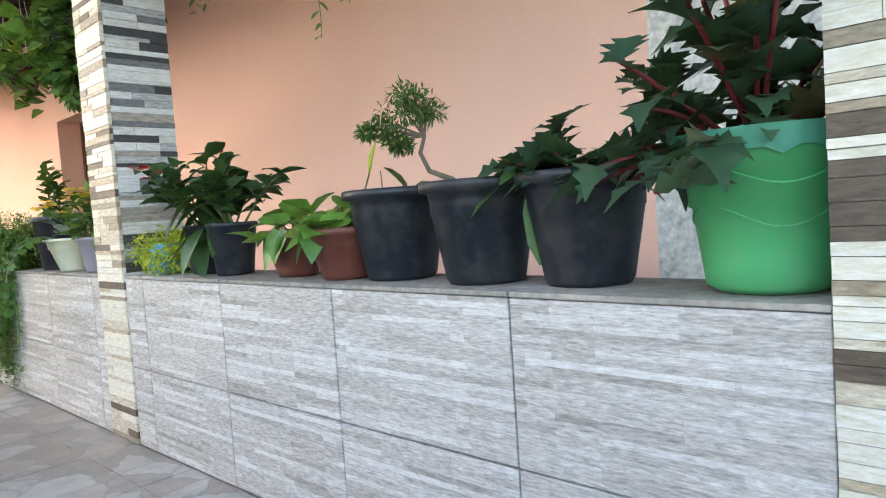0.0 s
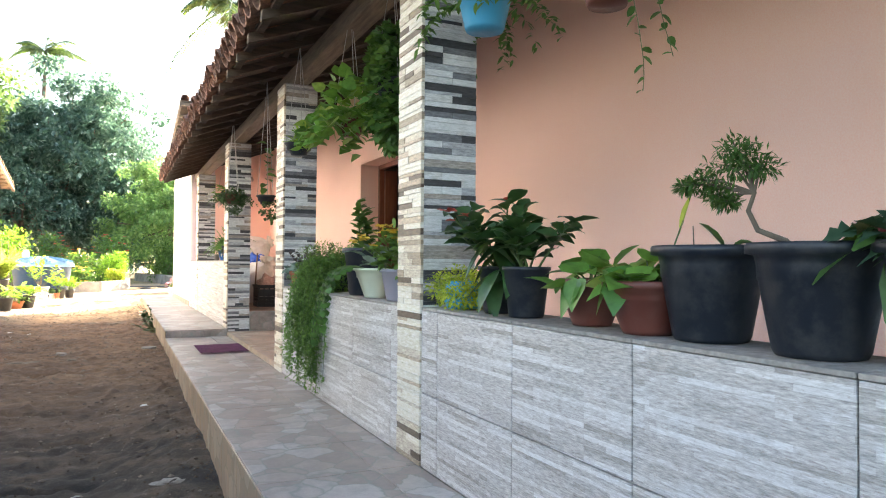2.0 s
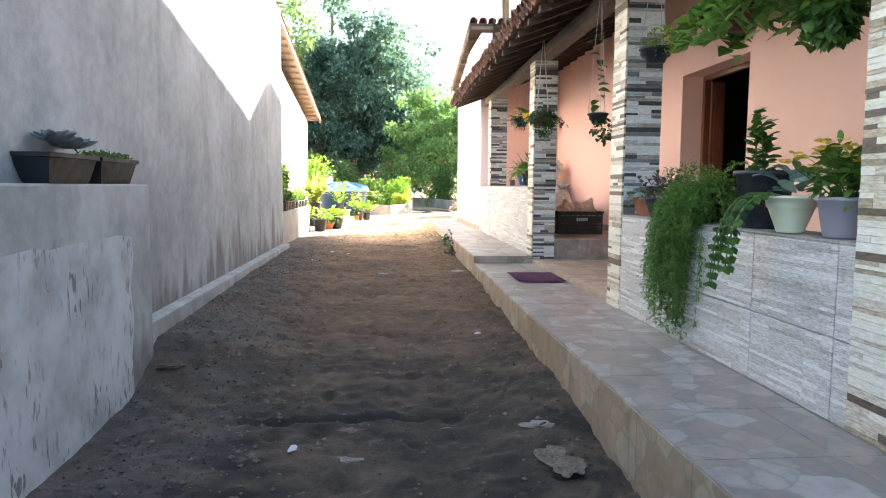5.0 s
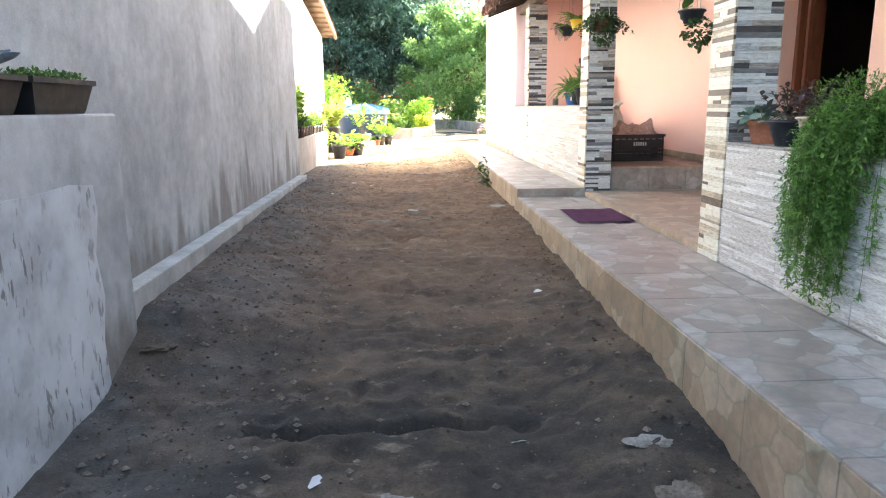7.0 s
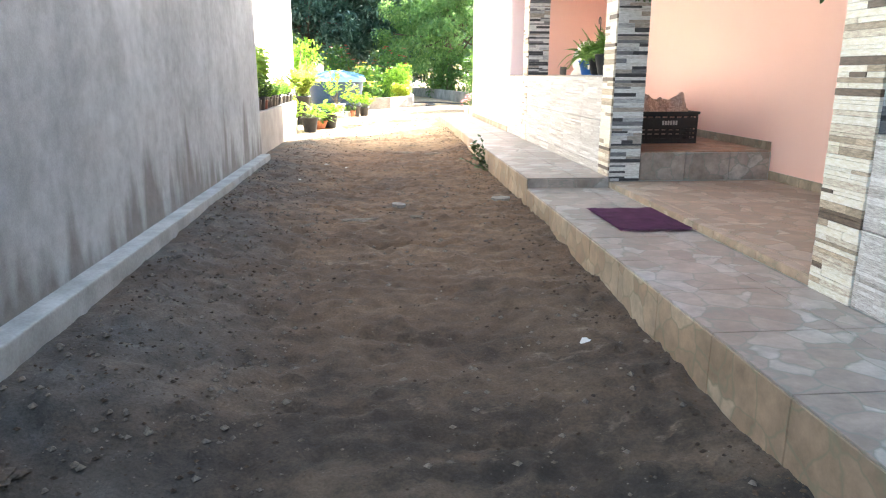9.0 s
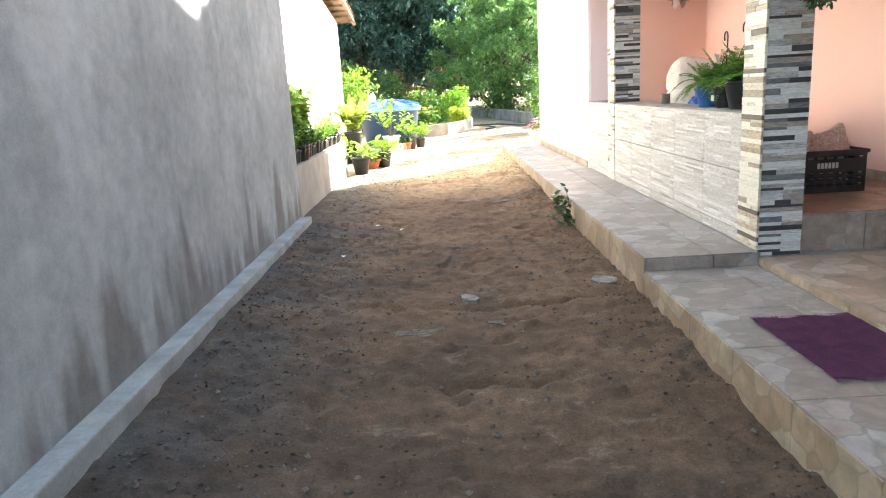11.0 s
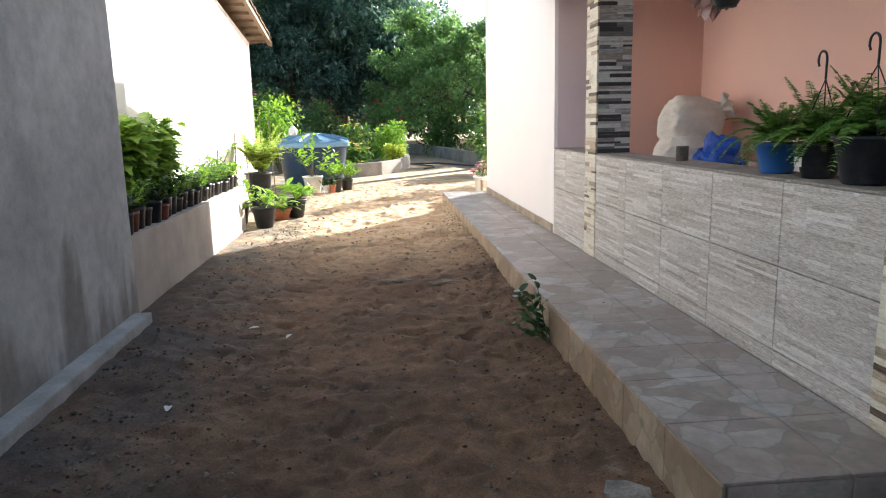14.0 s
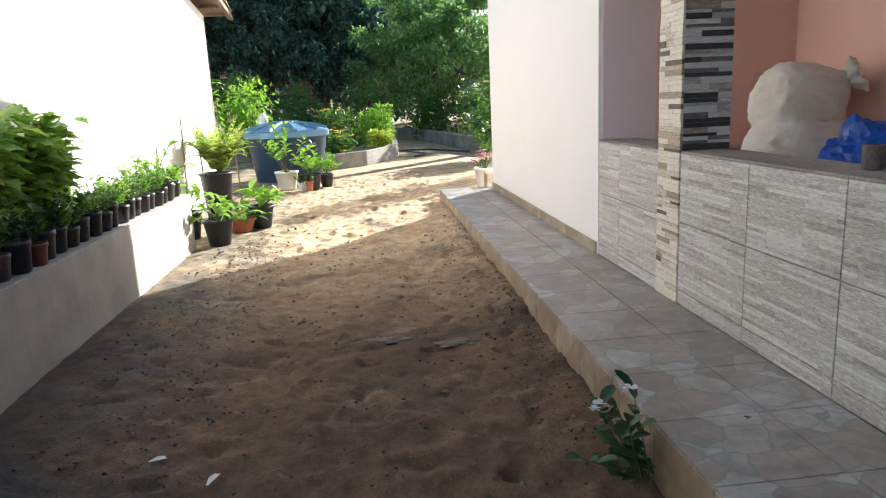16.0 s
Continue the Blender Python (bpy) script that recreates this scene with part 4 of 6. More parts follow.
# ---- potted plants ----
def pot_round(parent, r0, r1, h, material, rim=0.012, rim_h=0.03, name="pot", squash=0.0, band=False):
    """A tapered pot with a turned-out rim, hollow inside."""
    prof = [(r0 * 0.93, 0), (r0, 0.012)]
    if band:
        prof += [(r0 + (r1 - r0) * 0.70, h * 0.66), (r0 + (r1 - r0) * 0.76, h * 0.67), (r0 + (r1 - r0) * 0.8, h * 0.8)]
    prof += [(r0 + (r1 - r0) * 0.92, h - rim_h), (r1 + rim, h - rim_h + 0.004), (r1 + rim, h - 0.006), (r1 + rim - 0.004, h), (r1 - 0.006, h), (r1 - 0.012, h - 0.05), (r1 - 0.02, h - 0.055)]
    bm = lathe(bmesh.new(), prof, 36, squash=squash)
    p = part(name, bm, material, parent, smooth=False)
    p.data.shade_smooth()
    part("soil", lathe(bmesh.new(), [(r1 * 0.9, h - 0.045), (r1 * 0.5, h - 0.03), (0.004, h - 0.025)], 20), M_SOIL, parent)
    return p


def stems_to_leaves(base, n, length, leaf, width, spread, per, droop=0.2, leaf_droop=0.4, zmin=0.35, first=0.35):
    """Arching stems with leaves set along them: the stem lines and the leaf spots."""
    lines, spots = [], []
    for _ in range(n):
        d = rdir(zmin, 1.0)
        d = Vector((d.x * spread, d.y * spread, d.z)).normalized()
        L = length * R.uniform(0.65, 1.1)
        line = arc(Vector(base) + Vector((R.uniform(-0.02, 0.02), R.uniform(-0.02, 0.02), 0)), d, L, droop, 6)
        lines.append(line)
        for k in range(per):
            t = first + (1 - first) * k / max(1, per - 1)
            i = min(5, int(t * 6))
            p = line[i].lerp(line[i + 1], t * 6 - i)
            side = rdir(-0.2, 0.5)
            way = (side + d * 0.6 + Vector((0, 0, 0.1))).normalized()
            spots.append((p, way, leaf * R.uniform(0.6, 1.15), width * R.uniform(0.7, 1.15), leaf_droop * R.uniform(0.3, 1.3)))
    return lines, spots


def stems_part(lines, r0, r1, material, parent, name="stem"):
    bm = bmesh.new()
    for line in lines:
        tube(bm, line, r0, r1, 5)
    return tagged(part(name, bm, material, parent), kind="stuff")


def flowers(parent, places, size, material, petals=5, label=""):
    spots = []
    for p in places:
        a0 = R.uniform(0, 6)
        for k in range(petals):
            a = a0 + 2 * math.pi * k / petals
            spots.append((p, Vector((math.cos(a), math.sin(a), R.uniform(0.1, 0.5))), size, size * 0.8, 0.2))
    return leaves("blossom", spots, PETAL, material, parent, 0.1, label, "stuff")


def cloud(center, radius, n, leaf, width, shell=0.5, flat=1.0, droop=0.3):
    """Leaf spots filling a lumpy rounded mass, facing outwards."""
    out = []
    for _ in range(n):
        d = rdir()
        bump_r = 1 + 0.35 * noise.noise(d * 2.3 + Vector(center))
        r = radius * bump_r * (shell + (1 - shell) * R.random() ** 0.6)
        p = Vector(center) + Vector((d.x * r, d.y * r, d.z * r * flat))
        out.append((p, (d + rdir() * 0.9).normalized(), leaf * R.uniform(0.6, 1.2), width * R.uniform(0.7, 1.2), droop * R.random()))
    return out


def trailing(p0, way, length, n, leaf, width, swing=0.25, sway=0.05):
    """A hanging runner: its line and leaf spots on both sides."""
    pts, p, d = [Vector(p0)], Vector(p0), Vector(way).normalized()
    m = max(6, int(length / 0.04))
    for i in range(m):
        d = (d + Vector((R.uniform(-sway, sway), R.uniform(-sway, sway), -swing))).normalized()
        p = p + d * length / m
        pts.append(p.copy())
    spots = []
    for i in range(n):
        t = (i + R.random()) / n * (len(pts) - 1)
        k = min(int(t), len(pts) - 2)
        spots.append((pts[k].lerp(pts[k + 1], t - k), (rdir(-0.7, 0.4)).normalized(), leaf * R.uniform(0.6, 1.15), width * R.uniform(0.7, 1.15), 0.3))
    return pts, spots


# -- first parapet: from the green bucket to the creeper by the pillar --
T1 = H1 + 0.002
bucket = thing("potted_begonia", (0.155, -2.475, T1), "leggy angel-wing begonia in a green plastic bucket on the wall", "potted plant")
prof = [(0.088, 0.0), (0.108, 0.012), (0.113, 0.05), (0.127, 0.15), (0.132, 0.151), (0.145, 0.225), (0.149, 0.226), (0.152, 0.262), (0.158, 0.264), (0.158, 0.27), (0.15, 0.27), (0.144, 0.22), (0.13, 0.215)]
b = part("bucket", lathe(bmesh.new(), prof, 40), M_GREENPOT, bucket, "green plastic bucket", True)
wave = []
for k in range(41):
    a = 2 * math.pi * k / 40
    z = 0.135 + 0.02 * math.sin(3 * a)
    wave.append((math.cos(a) * (0.1262 + (z - 0.135) * 0.13), math.sin(a) * (0.1262 + (z - 0.135) * 0.13), z))
part("moulded_line", tube(bmesh.new(), wave, 0.0018, seg=5), M_GREENPOT, b)
wave2 = [(x * 1.125, y * 1.125, z + 0.07) for x, y, z in wave]
part("moulded_line", tube(bmesh.new(), wave2, 0.0018, seg=5), M_GREENPOT, b)
bm = bmesh.new()
ring0, ring1 = [], []
for k in range(25):
    a = radians(95) + 2 * math.pi * 0.62 * k / 24
    up = 0.012 if k % 4 < 2 else 0.0
    ring0.append(bm.verts.new((math.cos(a) * 0.158, math.sin(a) * 0.158, 0.242 - (0.012 if k % 3 == 0 else 0))))
    ring1.append(bm.verts.new((math.cos(a) * 0.163, math.sin(a) * 0.163, 0.278)))
for k in range(24):
    bm.faces.new((ring0[k], ring0[k + 1], ring1[k + 1], ring1[k]))
bmesh.ops.solidify(bm, geom=bm.faces[:], thickness=0.002)
part("cracked_rim", bm, M_TEAL, b, "broken teal rim")
part("soil", lathe(bmesh.new(), [(0.14, 0.22), (0.004, 0.235)], 18), M_SOIL, bucket)
lines, spots = stems_to_leaves((0, 0, 0.22), 15, 0.5, 0.125, 0.08, 0.85, 9, 0.1, 0.5, 0.45, 0.25)
l2, s2 = stems_to_leaves((-0.03, 0.06, 0.24), 14, 0.26, 0.115, 0.075, 1.5, 6, 0.35, 0.7, 0.1, 0.4)
stems_part(lines + l2, 0.006, 0.004, M_REDSTEM, bucket)
leaves("foliage", spots + s2, JAGGED, L_BEGONIA, bucket, 0.3, "jagged dark leaves with brown edges")

for nm, y, x, seed_kind in (("pot3", -2.10, 0.165, "begonia"), ("pot2", -1.825, 0.145, "bonsai"), ("pot1", -1.505, 0.165, "sprout")):
    label = {"begonia": "dark leafy begonia in a black plastic pot on the wall", "bonsai": "small windswept shrub in a black plastic pot on the wall", "sprout": "nearly bare black plastic pot with one large leaf"}[seed_kind]
    pt = thing("potted_shrub" if seed_kind == "bonsai" else "potted_plant", (x, y, T1), label, "potted plant", "black pots on the parapet", turn=12)
    pot_round(pt, 0.096, 0.134, 0.245, M_BLACKPOT, 0.016, 0.028, squash=0.03, band=True)
    if seed_kind == "bonsai":
        trunk = [(-0.01, 0.02, 0.2), (-0.03, 0.06, 0.25), (-0.045, 0.115, 0.275), (-0.05, 0.135, 0.32), (-0.05, 0.12, 0.36), (-0.055, 0.13, 0.40)]
        part("trunk", tube(bmesh.new(), trunk, 0.008, 0.004, 7), M_BARK, pt, "thin bent trunk")
        tw, sp = [], []
        for e in ((-0.055, 0.19, 0.435, 0.075), (-0.05, 0.27, 0.405, 0.05), (-0.05, 0.10, 0.43, 0.045), (-0.05, 0.23, 0.36, 0.04), (-0.06, 0.17, 0.49, 0.05), (-0.055, 0.14, 0.46, 0.06), (-0.055, 0.33, 0.395, 0.028), (-0.05, 0.20, 0.34, 0.03)):
            tw.append([Vector(trunk[-2]), Vector(trunk[-2]).lerp(Vector(e[:3]), 0.5) + Vector((0, 0, 0.01)), Vector(e[:3])])
            c3 = Vector(trunk[-2]).lerp(Vector(e[:3]), 0.8)
            sp += cloud(c3, e[3] * 0.95, 210, 0.022, 0.006, 0.05, 0.5)
        stems_part(tw, 0.004, 0.0015, M_BARK, pt, "branch")
        leaves("foliage", sp, SMALL, L_MID, pt, 0.2)
    elif seed_kind == "begonia":
        l3, s3 = stems_to_leaves((0, 0.02, 0.21), 12, 0.17, 0.095, 0.06, 1.2, 8, 0.25, 0.5, 0.2, 0.4)
        stems_part(l3, 0.005, 0.003, M_REDSTEM, pt)
        leaves("foliage", s3, JAGGED, L_BEGONIA, pt, 0.3)
        s4 = [(Vector((0, 0.1, 0.26)) + rdir() * 0.03, (rdir(-0.4, 0.5) + Vector((-0.3, 0.9, 0))).normalized(), R.uniform(0.08, 0.14), R.uniform(0.045, 0.07), 0.5) for _ in range(16)]
        leaves("side_foliage", s4, OVAL, L_MID, pt, 0.25)
    else:
        leaves("leaf", [(Vector((-0.02, -0.05, 0.235)), Vector((-0.1, 0.3, 0.45)), 0.11, 0.05, 0.2), (Vector((0, -0.06, 0.24)), Vector((0.2, -0.4, 0.3)), 0.06, 0.04, 0.4)], OVAL, L_MID, pt, 0.35)
        part("twig", tube(bmesh.new(), [(0.02, 0.06, 0.2), (0.02, 0.065, 0.30)], 0.002, 0.0015, 5), M_BARK, pt)

for y, x, r in ((-1.31, 0.13, 0.125), (-1.03, 0.15, 0.11)):
    bowl = thing("potted_pothos", (x, y, T1), "variegated pothos in a reddish-brown plastic bowl", "potted plant", "brown bowls on the parapet")
    pot_round(bowl, r * 0.6, r, 0.15, M_BROWNPOT, 0.008, 0.022)
    l3, s3 = stems_to_leaves((0, 0, 0.13), 13, 0.12, 0.105, 0.08, 1.4, 2, 0.3, 0.45, 0.3, 0.6)
    s3 += [(Vector((-0.1, R.uniform(-0.06, 0.08), 0.15)), Vector((-0.35, R.uniform(-0.3, 0.3), -0.7)), R.uniform(0.08, 0.11), 0.07, 0.3) for _ in range(2)]
    stems_part(l3, 0.003, 0.002, M_STEM, bowl)
    leaves("foliage", s3, HEART, L_POTHOS, bowl, 0.2, "glossy green leaves flecked with yellow")
    if r > 0.12:
        part("dry_leaf_stalk", tube(bmesh.new(), arc((-0.0, -0.04, 0.12), (0.1, -0.35, 1), 0.22, 0.05), 0.003, 0.002, 5), M_STEM, bowl)
        leaves("furled_leaf", [(Vector((0.02, -0.10, 0.28)), Vector((0.05, -0.35, 1)), 0.12, 0.022, 0.05)], LANCE, L_LIME, bowl, 0.8)

imp = thing("potted_impatiens", (0.15, -0.56, T1), "red-flowering impatiens in a pair of black nursery pots", "potted plant")
for dx, dy, nm in ((0.0, 0.115, "pot"), (-0.02, -0.11, "pot")):
    holder = part(nm, lathe(bmesh.new(), [(0.062, 0), (0.066, 0.01), (0.084, 0.17), (0.09, 0.172), (0.09, 0.185), (0.08, 0.185), (0.076, 0.15)], 28, (dx, dy, 0)), M_BLACKPOT, imp, smooth=True)
    part("soil", lathe(bmesh.new(), [(0.078, 0.15), (0.004, 0.16)], 16, (dx, dy, 0)), M_SOIL, imp)
allL, allS, tips = [], [], []
for dx, dy, n, L in ((0.0, 0.115, 12, 0.34), (-0.02, -0.11, 10, 0.26)):
    l3, s3 = stems_to_leaves((dx, dy, 0.15), n, L, 0.125, 0.068, 0.7, 8, 0.12, 0.45, 0.5, 0.45)
    allL += l3
    allS += s3
    tips += [ln[-1] for ln in l3]
allS += [(Vector((-0.06, 0.02, 0.22)) + rdir() * 0.07, (rdir(-0.6, 0.1) + Vector((-0.5, 0, -0.2))), 0.14, 0.08, 0.6) for _ in range(20)]
stems_part(allL, 0.005, 0.003, M_STEM, imp)
leaves("foliage", allS, LANCE, L_DARK, imp, 0.3, "pointed glossy dark leaves")
flowers(imp, [t + Vector((-0.03, 0, 0.03)) for t in tips[:5]], 0.042, F_RED, 5, "red flowers")

creep = thing("creeper_in_bag", (0.13, -0.165, T1), "lime creeping plant spilling over a small blue bag", "potted plant")
part("bag", lathe(bmesh.new(), [(0.07, 0), (0.085, 0.03), (0.08, 0.1), (0.06, 0.12)], 18), M_SKYBLUE, creep, "blue plastic bag", True)
sp = []
for _ in range(20):
    sp += cloud((R.uniform(-0.10, 0.06), R.uniform(-0.13, 0.13), R.uniform(0.04, 0.13)), 0.065, 150, 0.017, 0.012, 0.5, 0.9)
leaves("foliage", [s for s in sp if s[0].z > 0.002], SMALL, L_LIME, creep, 0.2)

# -- second parapet stretch --
gp = thing("potted_kalanchoe", (0.11, 0.50, T1), "yellow-flowering plant in a grey-lilac plastic pot", "potted plant")
pot_round(gp, 0.082, 0.108, 0.165, M_GREYPOT, 0.01, 0.02)
l3, s3 = stems_to_leaves((0, 0, 0.14), 12, 0.27, 0.09, 0.05, 0.9, 6, 0.1, 0.4, 0.4)
stems_part(l3, 0.004, 0.002, M_STEM, gp)
leaves("foliage", s3 + cloud((0, 0, 0.24), 0.12, 150, 0.06, 0.03, 0.3), OVAL, L_FERN, gp)
flowers(gp, [ln[-1] + rdir() * 0.03 + Vector((-0.02, 0, 0.035)) for ln in l3 for _ in range(5)], 0.028, F_YELLOW, 4, "yellow flower heads")

cp = thing("potted_cactus", (0.08, 0.83, T1), "trailing zigzag cactus in a cream bowl pot", "potted plant")
pot_round(cp, 0.06, 0.115, 0.165, M_CREAM, 0.012, 0.015)
bm_l, sp = [], []
for k in range(8):
    pts, _s = trailing((-0.09, R.uniform(-0.07, 0.07), 0.165), (-1, R.uniform(-0.4, 0.4), 0.7), R.uniform(0.36, 0.55), 4, 0.05, 0.02, 0.35)
    bm_l.append(pts)
    for i, p in enumerate(pts[2:]):
        s = 1 if i % 2 else -1
        sp.append((p, Vector((-0.1, s * 1.0, -0.45)), 0.05, 0.042, 0.1))
        sp.append((p, Vector((0.1, -s * 0.6, -0.5)), 0.04, 0.036, 0.1))
stems_part(bm_l, 0.005, 0.003, M_STEM, cp)
leaves("foliage", sp, BLADE, L_MID, cp, 0.1, "flat notched hanging stems")
l3, s3 = stems_to_leaves((0, 0, 0.15), 6, 0.16, 0.12, 0.07, 1.0, 3, 0.15, 0.4, 0.4)
leaves("broad_leaves", s3, OVAL, L_SILVER, cp)

zz = thing("potted_zamioculcas", (0.15, 1.18, T1), "upright glossy foliage plant in a tall black pot", "potted plant")
pot_round(zz, 0.105, 0.135, 0.285, M_BLACKPOT, 0.014, 0.03)
zl, zs = [], []
for k in range(3):
    line = arc((R.uniform(-0.03, 0.03), R.uniform(-0.04, 0.04), 0.24), (R.uniform(-0.12, 0.05), R.uniform(-0.1, 0.12), 1), 0.34 - 0.06 * k, 0.03, 8)
    zl.append(line)
    for i in range(1, 9):
        for s in range(5):
            d = rdir(0.1, 0.6)
            zs.append((line[i] if i < 9 else line[-1], d, R.uniform(0.055, 0.085), 0.035, 0.1))
stems_part(zl, 0.006, 0.004, M_STEM, zz)
leaves("foliage", zs, OVAL, L_MID, zz, 0.3)

asp = thing("potted_asparagus_fern", (0.13, 1.75, T1), "asparagus fern cascading over the parapet from a black pot", "potted plant")
pot_round(asp, 0.10, 0.135, 0.21, M_BLACKPOT, 0.012, 0.025)
bm_l, sp = [], []
sp += cloud((-0.06, 0.0, 0.22), 0.2, 2600, 0.022, 0.006, 0.2, 0.6)
for k in range(130):
    a = R.uniform(-0.55, 0.5)
    side = R.random() < 0.85
    way = Vector((-1.0 if side else R.uniform(-0.3, 0.6), a * 2.3, R.uniform(0.2, 1.3)))
    Ls = R.uniform(0.3, 0.95) if side else R.uniform(0.2, 0.35)
    pts, s3 = trailing((R.uniform(-0.08, 0.04), R.uniform(-0.12, 0.12), 0.2), way, Ls, int(Ls * 240), 0.026, 0.011, R.uniform(0.3, 0.55), 0.06)
    pts = [Vector((min(p.x, 0.3), p.y, p.z)) for p in pts]
    ok = [s for s in s3 if s[0].x < -0.15 or s[0].z > 0.0]
    bm_l.append([p for p in pts if p.x < -0.14 or p.z > 0.0])
    sp += ok
    # feathery side twigs
    for p, d, L, W, dr in ok[::3]:
        for j in range(5):
            sp.append((p + d * 0.03 * j / 3, (d + rdir() * 0.9), 0.022, 0.008, 0.1))
stems_part([l for l in bm_l if len(l) > 2], 0.0018, 0.001, M_STEM, asp)
leaves("foliage", sp, SMALL, L_ASPAR, asp, 0.1, "fine feathery hanging fronds")

for nm, cat, x, y, m, r0, r1, h, lf, lab in (("potted_purple_plant", 1, 0.11, 2.10, M_BEIGE, 0.06, 0.11, 0.15, L_PURPLE, "purple bushy plant in a beige-pink bowl"),
                                             ("potted_dark_plant", 2, 0.10, 2.36, M_BLACKPOT, 0.065, 0.105, 0.13, L_PURPLE, "dark twiggy plant in a black bowl pot")):
    q = thing(nm, (x, y, T1), lab + " on the parapet", "potted plant")
    pot_round(q, r0, r1, h, m, 0.008, 0.014)
    l3, s3 = stems_to_leaves((0, 0, h - 0.03), 16 if cat == 1 else 11, 0.23, 0.045, 0.028, 0.9, 12, 0.05, 0.3, 0.45, 0.3)
    stems_part(l3, 0.003, 0.0015, M_BARK, q)
    leaves("foliage", s3, SMALL, lf, q)
sv = thing("potted_silver_plant", (0.12, 2.62, T1), "silver-leaved plant in a square terracotta pot", "potted plant", turn=8)
bm = bmesh.new()
lathe(bm, [(0.085, 0), (0.112, 0.10), (0.12, 0.10), (0.12, 0.125), (0.1, 0.125), (0.095, 0.09)], 4)
part("pot", bm, M_TERRA, sv, "square terracotta pot")
l3, s3 = stems_to_leaves((0, 0, 0.1), 14, 0.15, 0.10, 0.06, 1.3, 3, 0.2, 0.5, 0.2, 0.5)
stems_part(l3, 0.003, 0.002, M_STEM, sv)
leaves("foliage", s3, OVAL, L_SILVER, sv)


# -- hanging pots --
def hanging(name, at, top, label, material, r0, r1, h, cords=3, cord_mat=M_WIRE):
    q = thing(name, at, label, "hanging plant", "hanging pots under the porch roof")
    pot_round(q, r0, r1, h, material, 0.006, 0.015)
    for k in range(cords):
        a = 2 * math.pi * k / cords + 0.5
        part("cord", tube(bmesh.new(), [(math.cos(a) * r1, math.sin(a) * r1, h), (0, 0, top - at[2])], 0.003 if cord_mat is M_ROPE else 0.0022, seg=5), cord_mat, q)
    return q


def roof_under(x):
    return EAVE_Z - 0.07 + (x - EAVE_X) * sl


hb = hanging("hanging_basket", (-0.03, 5.42, 1.585), roof_under(0.15), "dense small-leaved creeper in a brown hanging pot on white cords", M_BROWNPOT, 0.07, 0.095, 0.11, 4, M_ROPE)
sp = []
for c in ((0, -0.02, 0.0, 0.13), (0.03, -0.04, -0.06, 0.1), (0, 0, 0.15, 0.11), (-0.09, -0.02, 0.12, 0.08), (0.1, 0.0, 0.13, 0.09), (0, -0.1, 0.1, 0.09), (0.12, -0.05, 0.05, 0.07), (-0.1, 0.06, 0.1, 0.08), (0.03, 0.1, 0.12, 0.09)):
    sp += cloud(Vector(c[:3]) * 0.8, c[3] * 0.78, 230, 0.022, 0.018, 0.6)
for k in range(16):
    _p, s3 = trailing((0.09 * math.cos(k), 0.09 * math.sin(k), 0.12), (math.cos(k), math.sin(k), 0.2), R.uniform(0.12, 0.3), 22, 0.026, 0.022, 0.3)
    sp += s3
leaves("foliage", sp, OVAL, L_DARK, hb)
yp = hanging("hanging_fern", (0.21, 7.25, 1.80), roof_under(0.21), "fern in a yellow plastic hanging pot", M_YELLOW, 0.075, 0.105, 0.115)


def fern_fronds(base, n, length, zmin, spread=1.0, leaf=0.03, dens=26, droop=0.45):
    lines, spots = [], []
    for k in range(n):
        a = 2 * math.pi * (k + R.random()) / n
        d = Vector((math.cos(a) * spread, math.sin(a) * spread, R.uniform(zmin, 1.3)))
        L = length * R.uniform(0.7, 1.15)
        line = arc(base, d, L, droop * R.uniform(0.6, 1.4), 10)
        lines.append(line)
        side = d.cross(Vector((0, 0, 1))).normalized()
        for i in range(dens):
            t = 0.12 + 0.88 * i / dens
            j = min(9, int(t * 10))
            p = line[j].lerp(line[j + 1], t * 10 - j)
            tang = (line[j + 1] - line[j]).normalized()
            w = leaf * (1.1 - 0.9 * t)
            for s in (-1, 1):
                spots.append((p, (side * s + tang * 0.35 + Vector((0, 0, 0.1))), w, w * 0.26 + 0.004, 0.2))
    return lines, spots
l3, s3 = fern_fronds((0, 0, 0.09), 30, 0.34, 0.5, 1.0, 0.06)
stems_part(l3, 0.002, 0.001, M_STEM, yp)
leaves("foliage", s3, BLADE, L_BRIGHT, yp, 0.1)
bp = hanging("hanging_foliage", (0.22, 7.88, 1.79), roof_under(0.22), "pinkish rosette plant in a black hanging pot", M_BLACKPOT, 0.06, 0.12, 0.11)
l3, s3 = stems_to_leaves((0, 0, 0.1), 14, 0.16, 0.13, 0.07, 1.4, 3, 0.25, 0.5, 0.2, 0.5)
leaves("foliage", s3[::2], OVAL, L_FERN, bp)
leaves("pink_foliage", s3[1::2] + [(Vector((0.0, 0.1, 0.1)) + rdir() * 0.05, rdir(-0.8, 0.3) + Vector((-0.4, 0.6, 0)), 0.11, 0.065, 0.4) for _ in range(55)], OVAL, F_PALEPINK, bp)
b3 = hanging("hanging_foliage", (0.3, 6.72, 1.95), roof_under(0.3), "dark hanging pot with reddish trailing leaves", M_BLACKPOT, 0.06, 0.11, 0.12)
leaves("foliage", cloud((0, 0, 0.16), 0.11, 90, 0.07, 0.035, 0.3), OVAL, F_PALEPINK, b3)

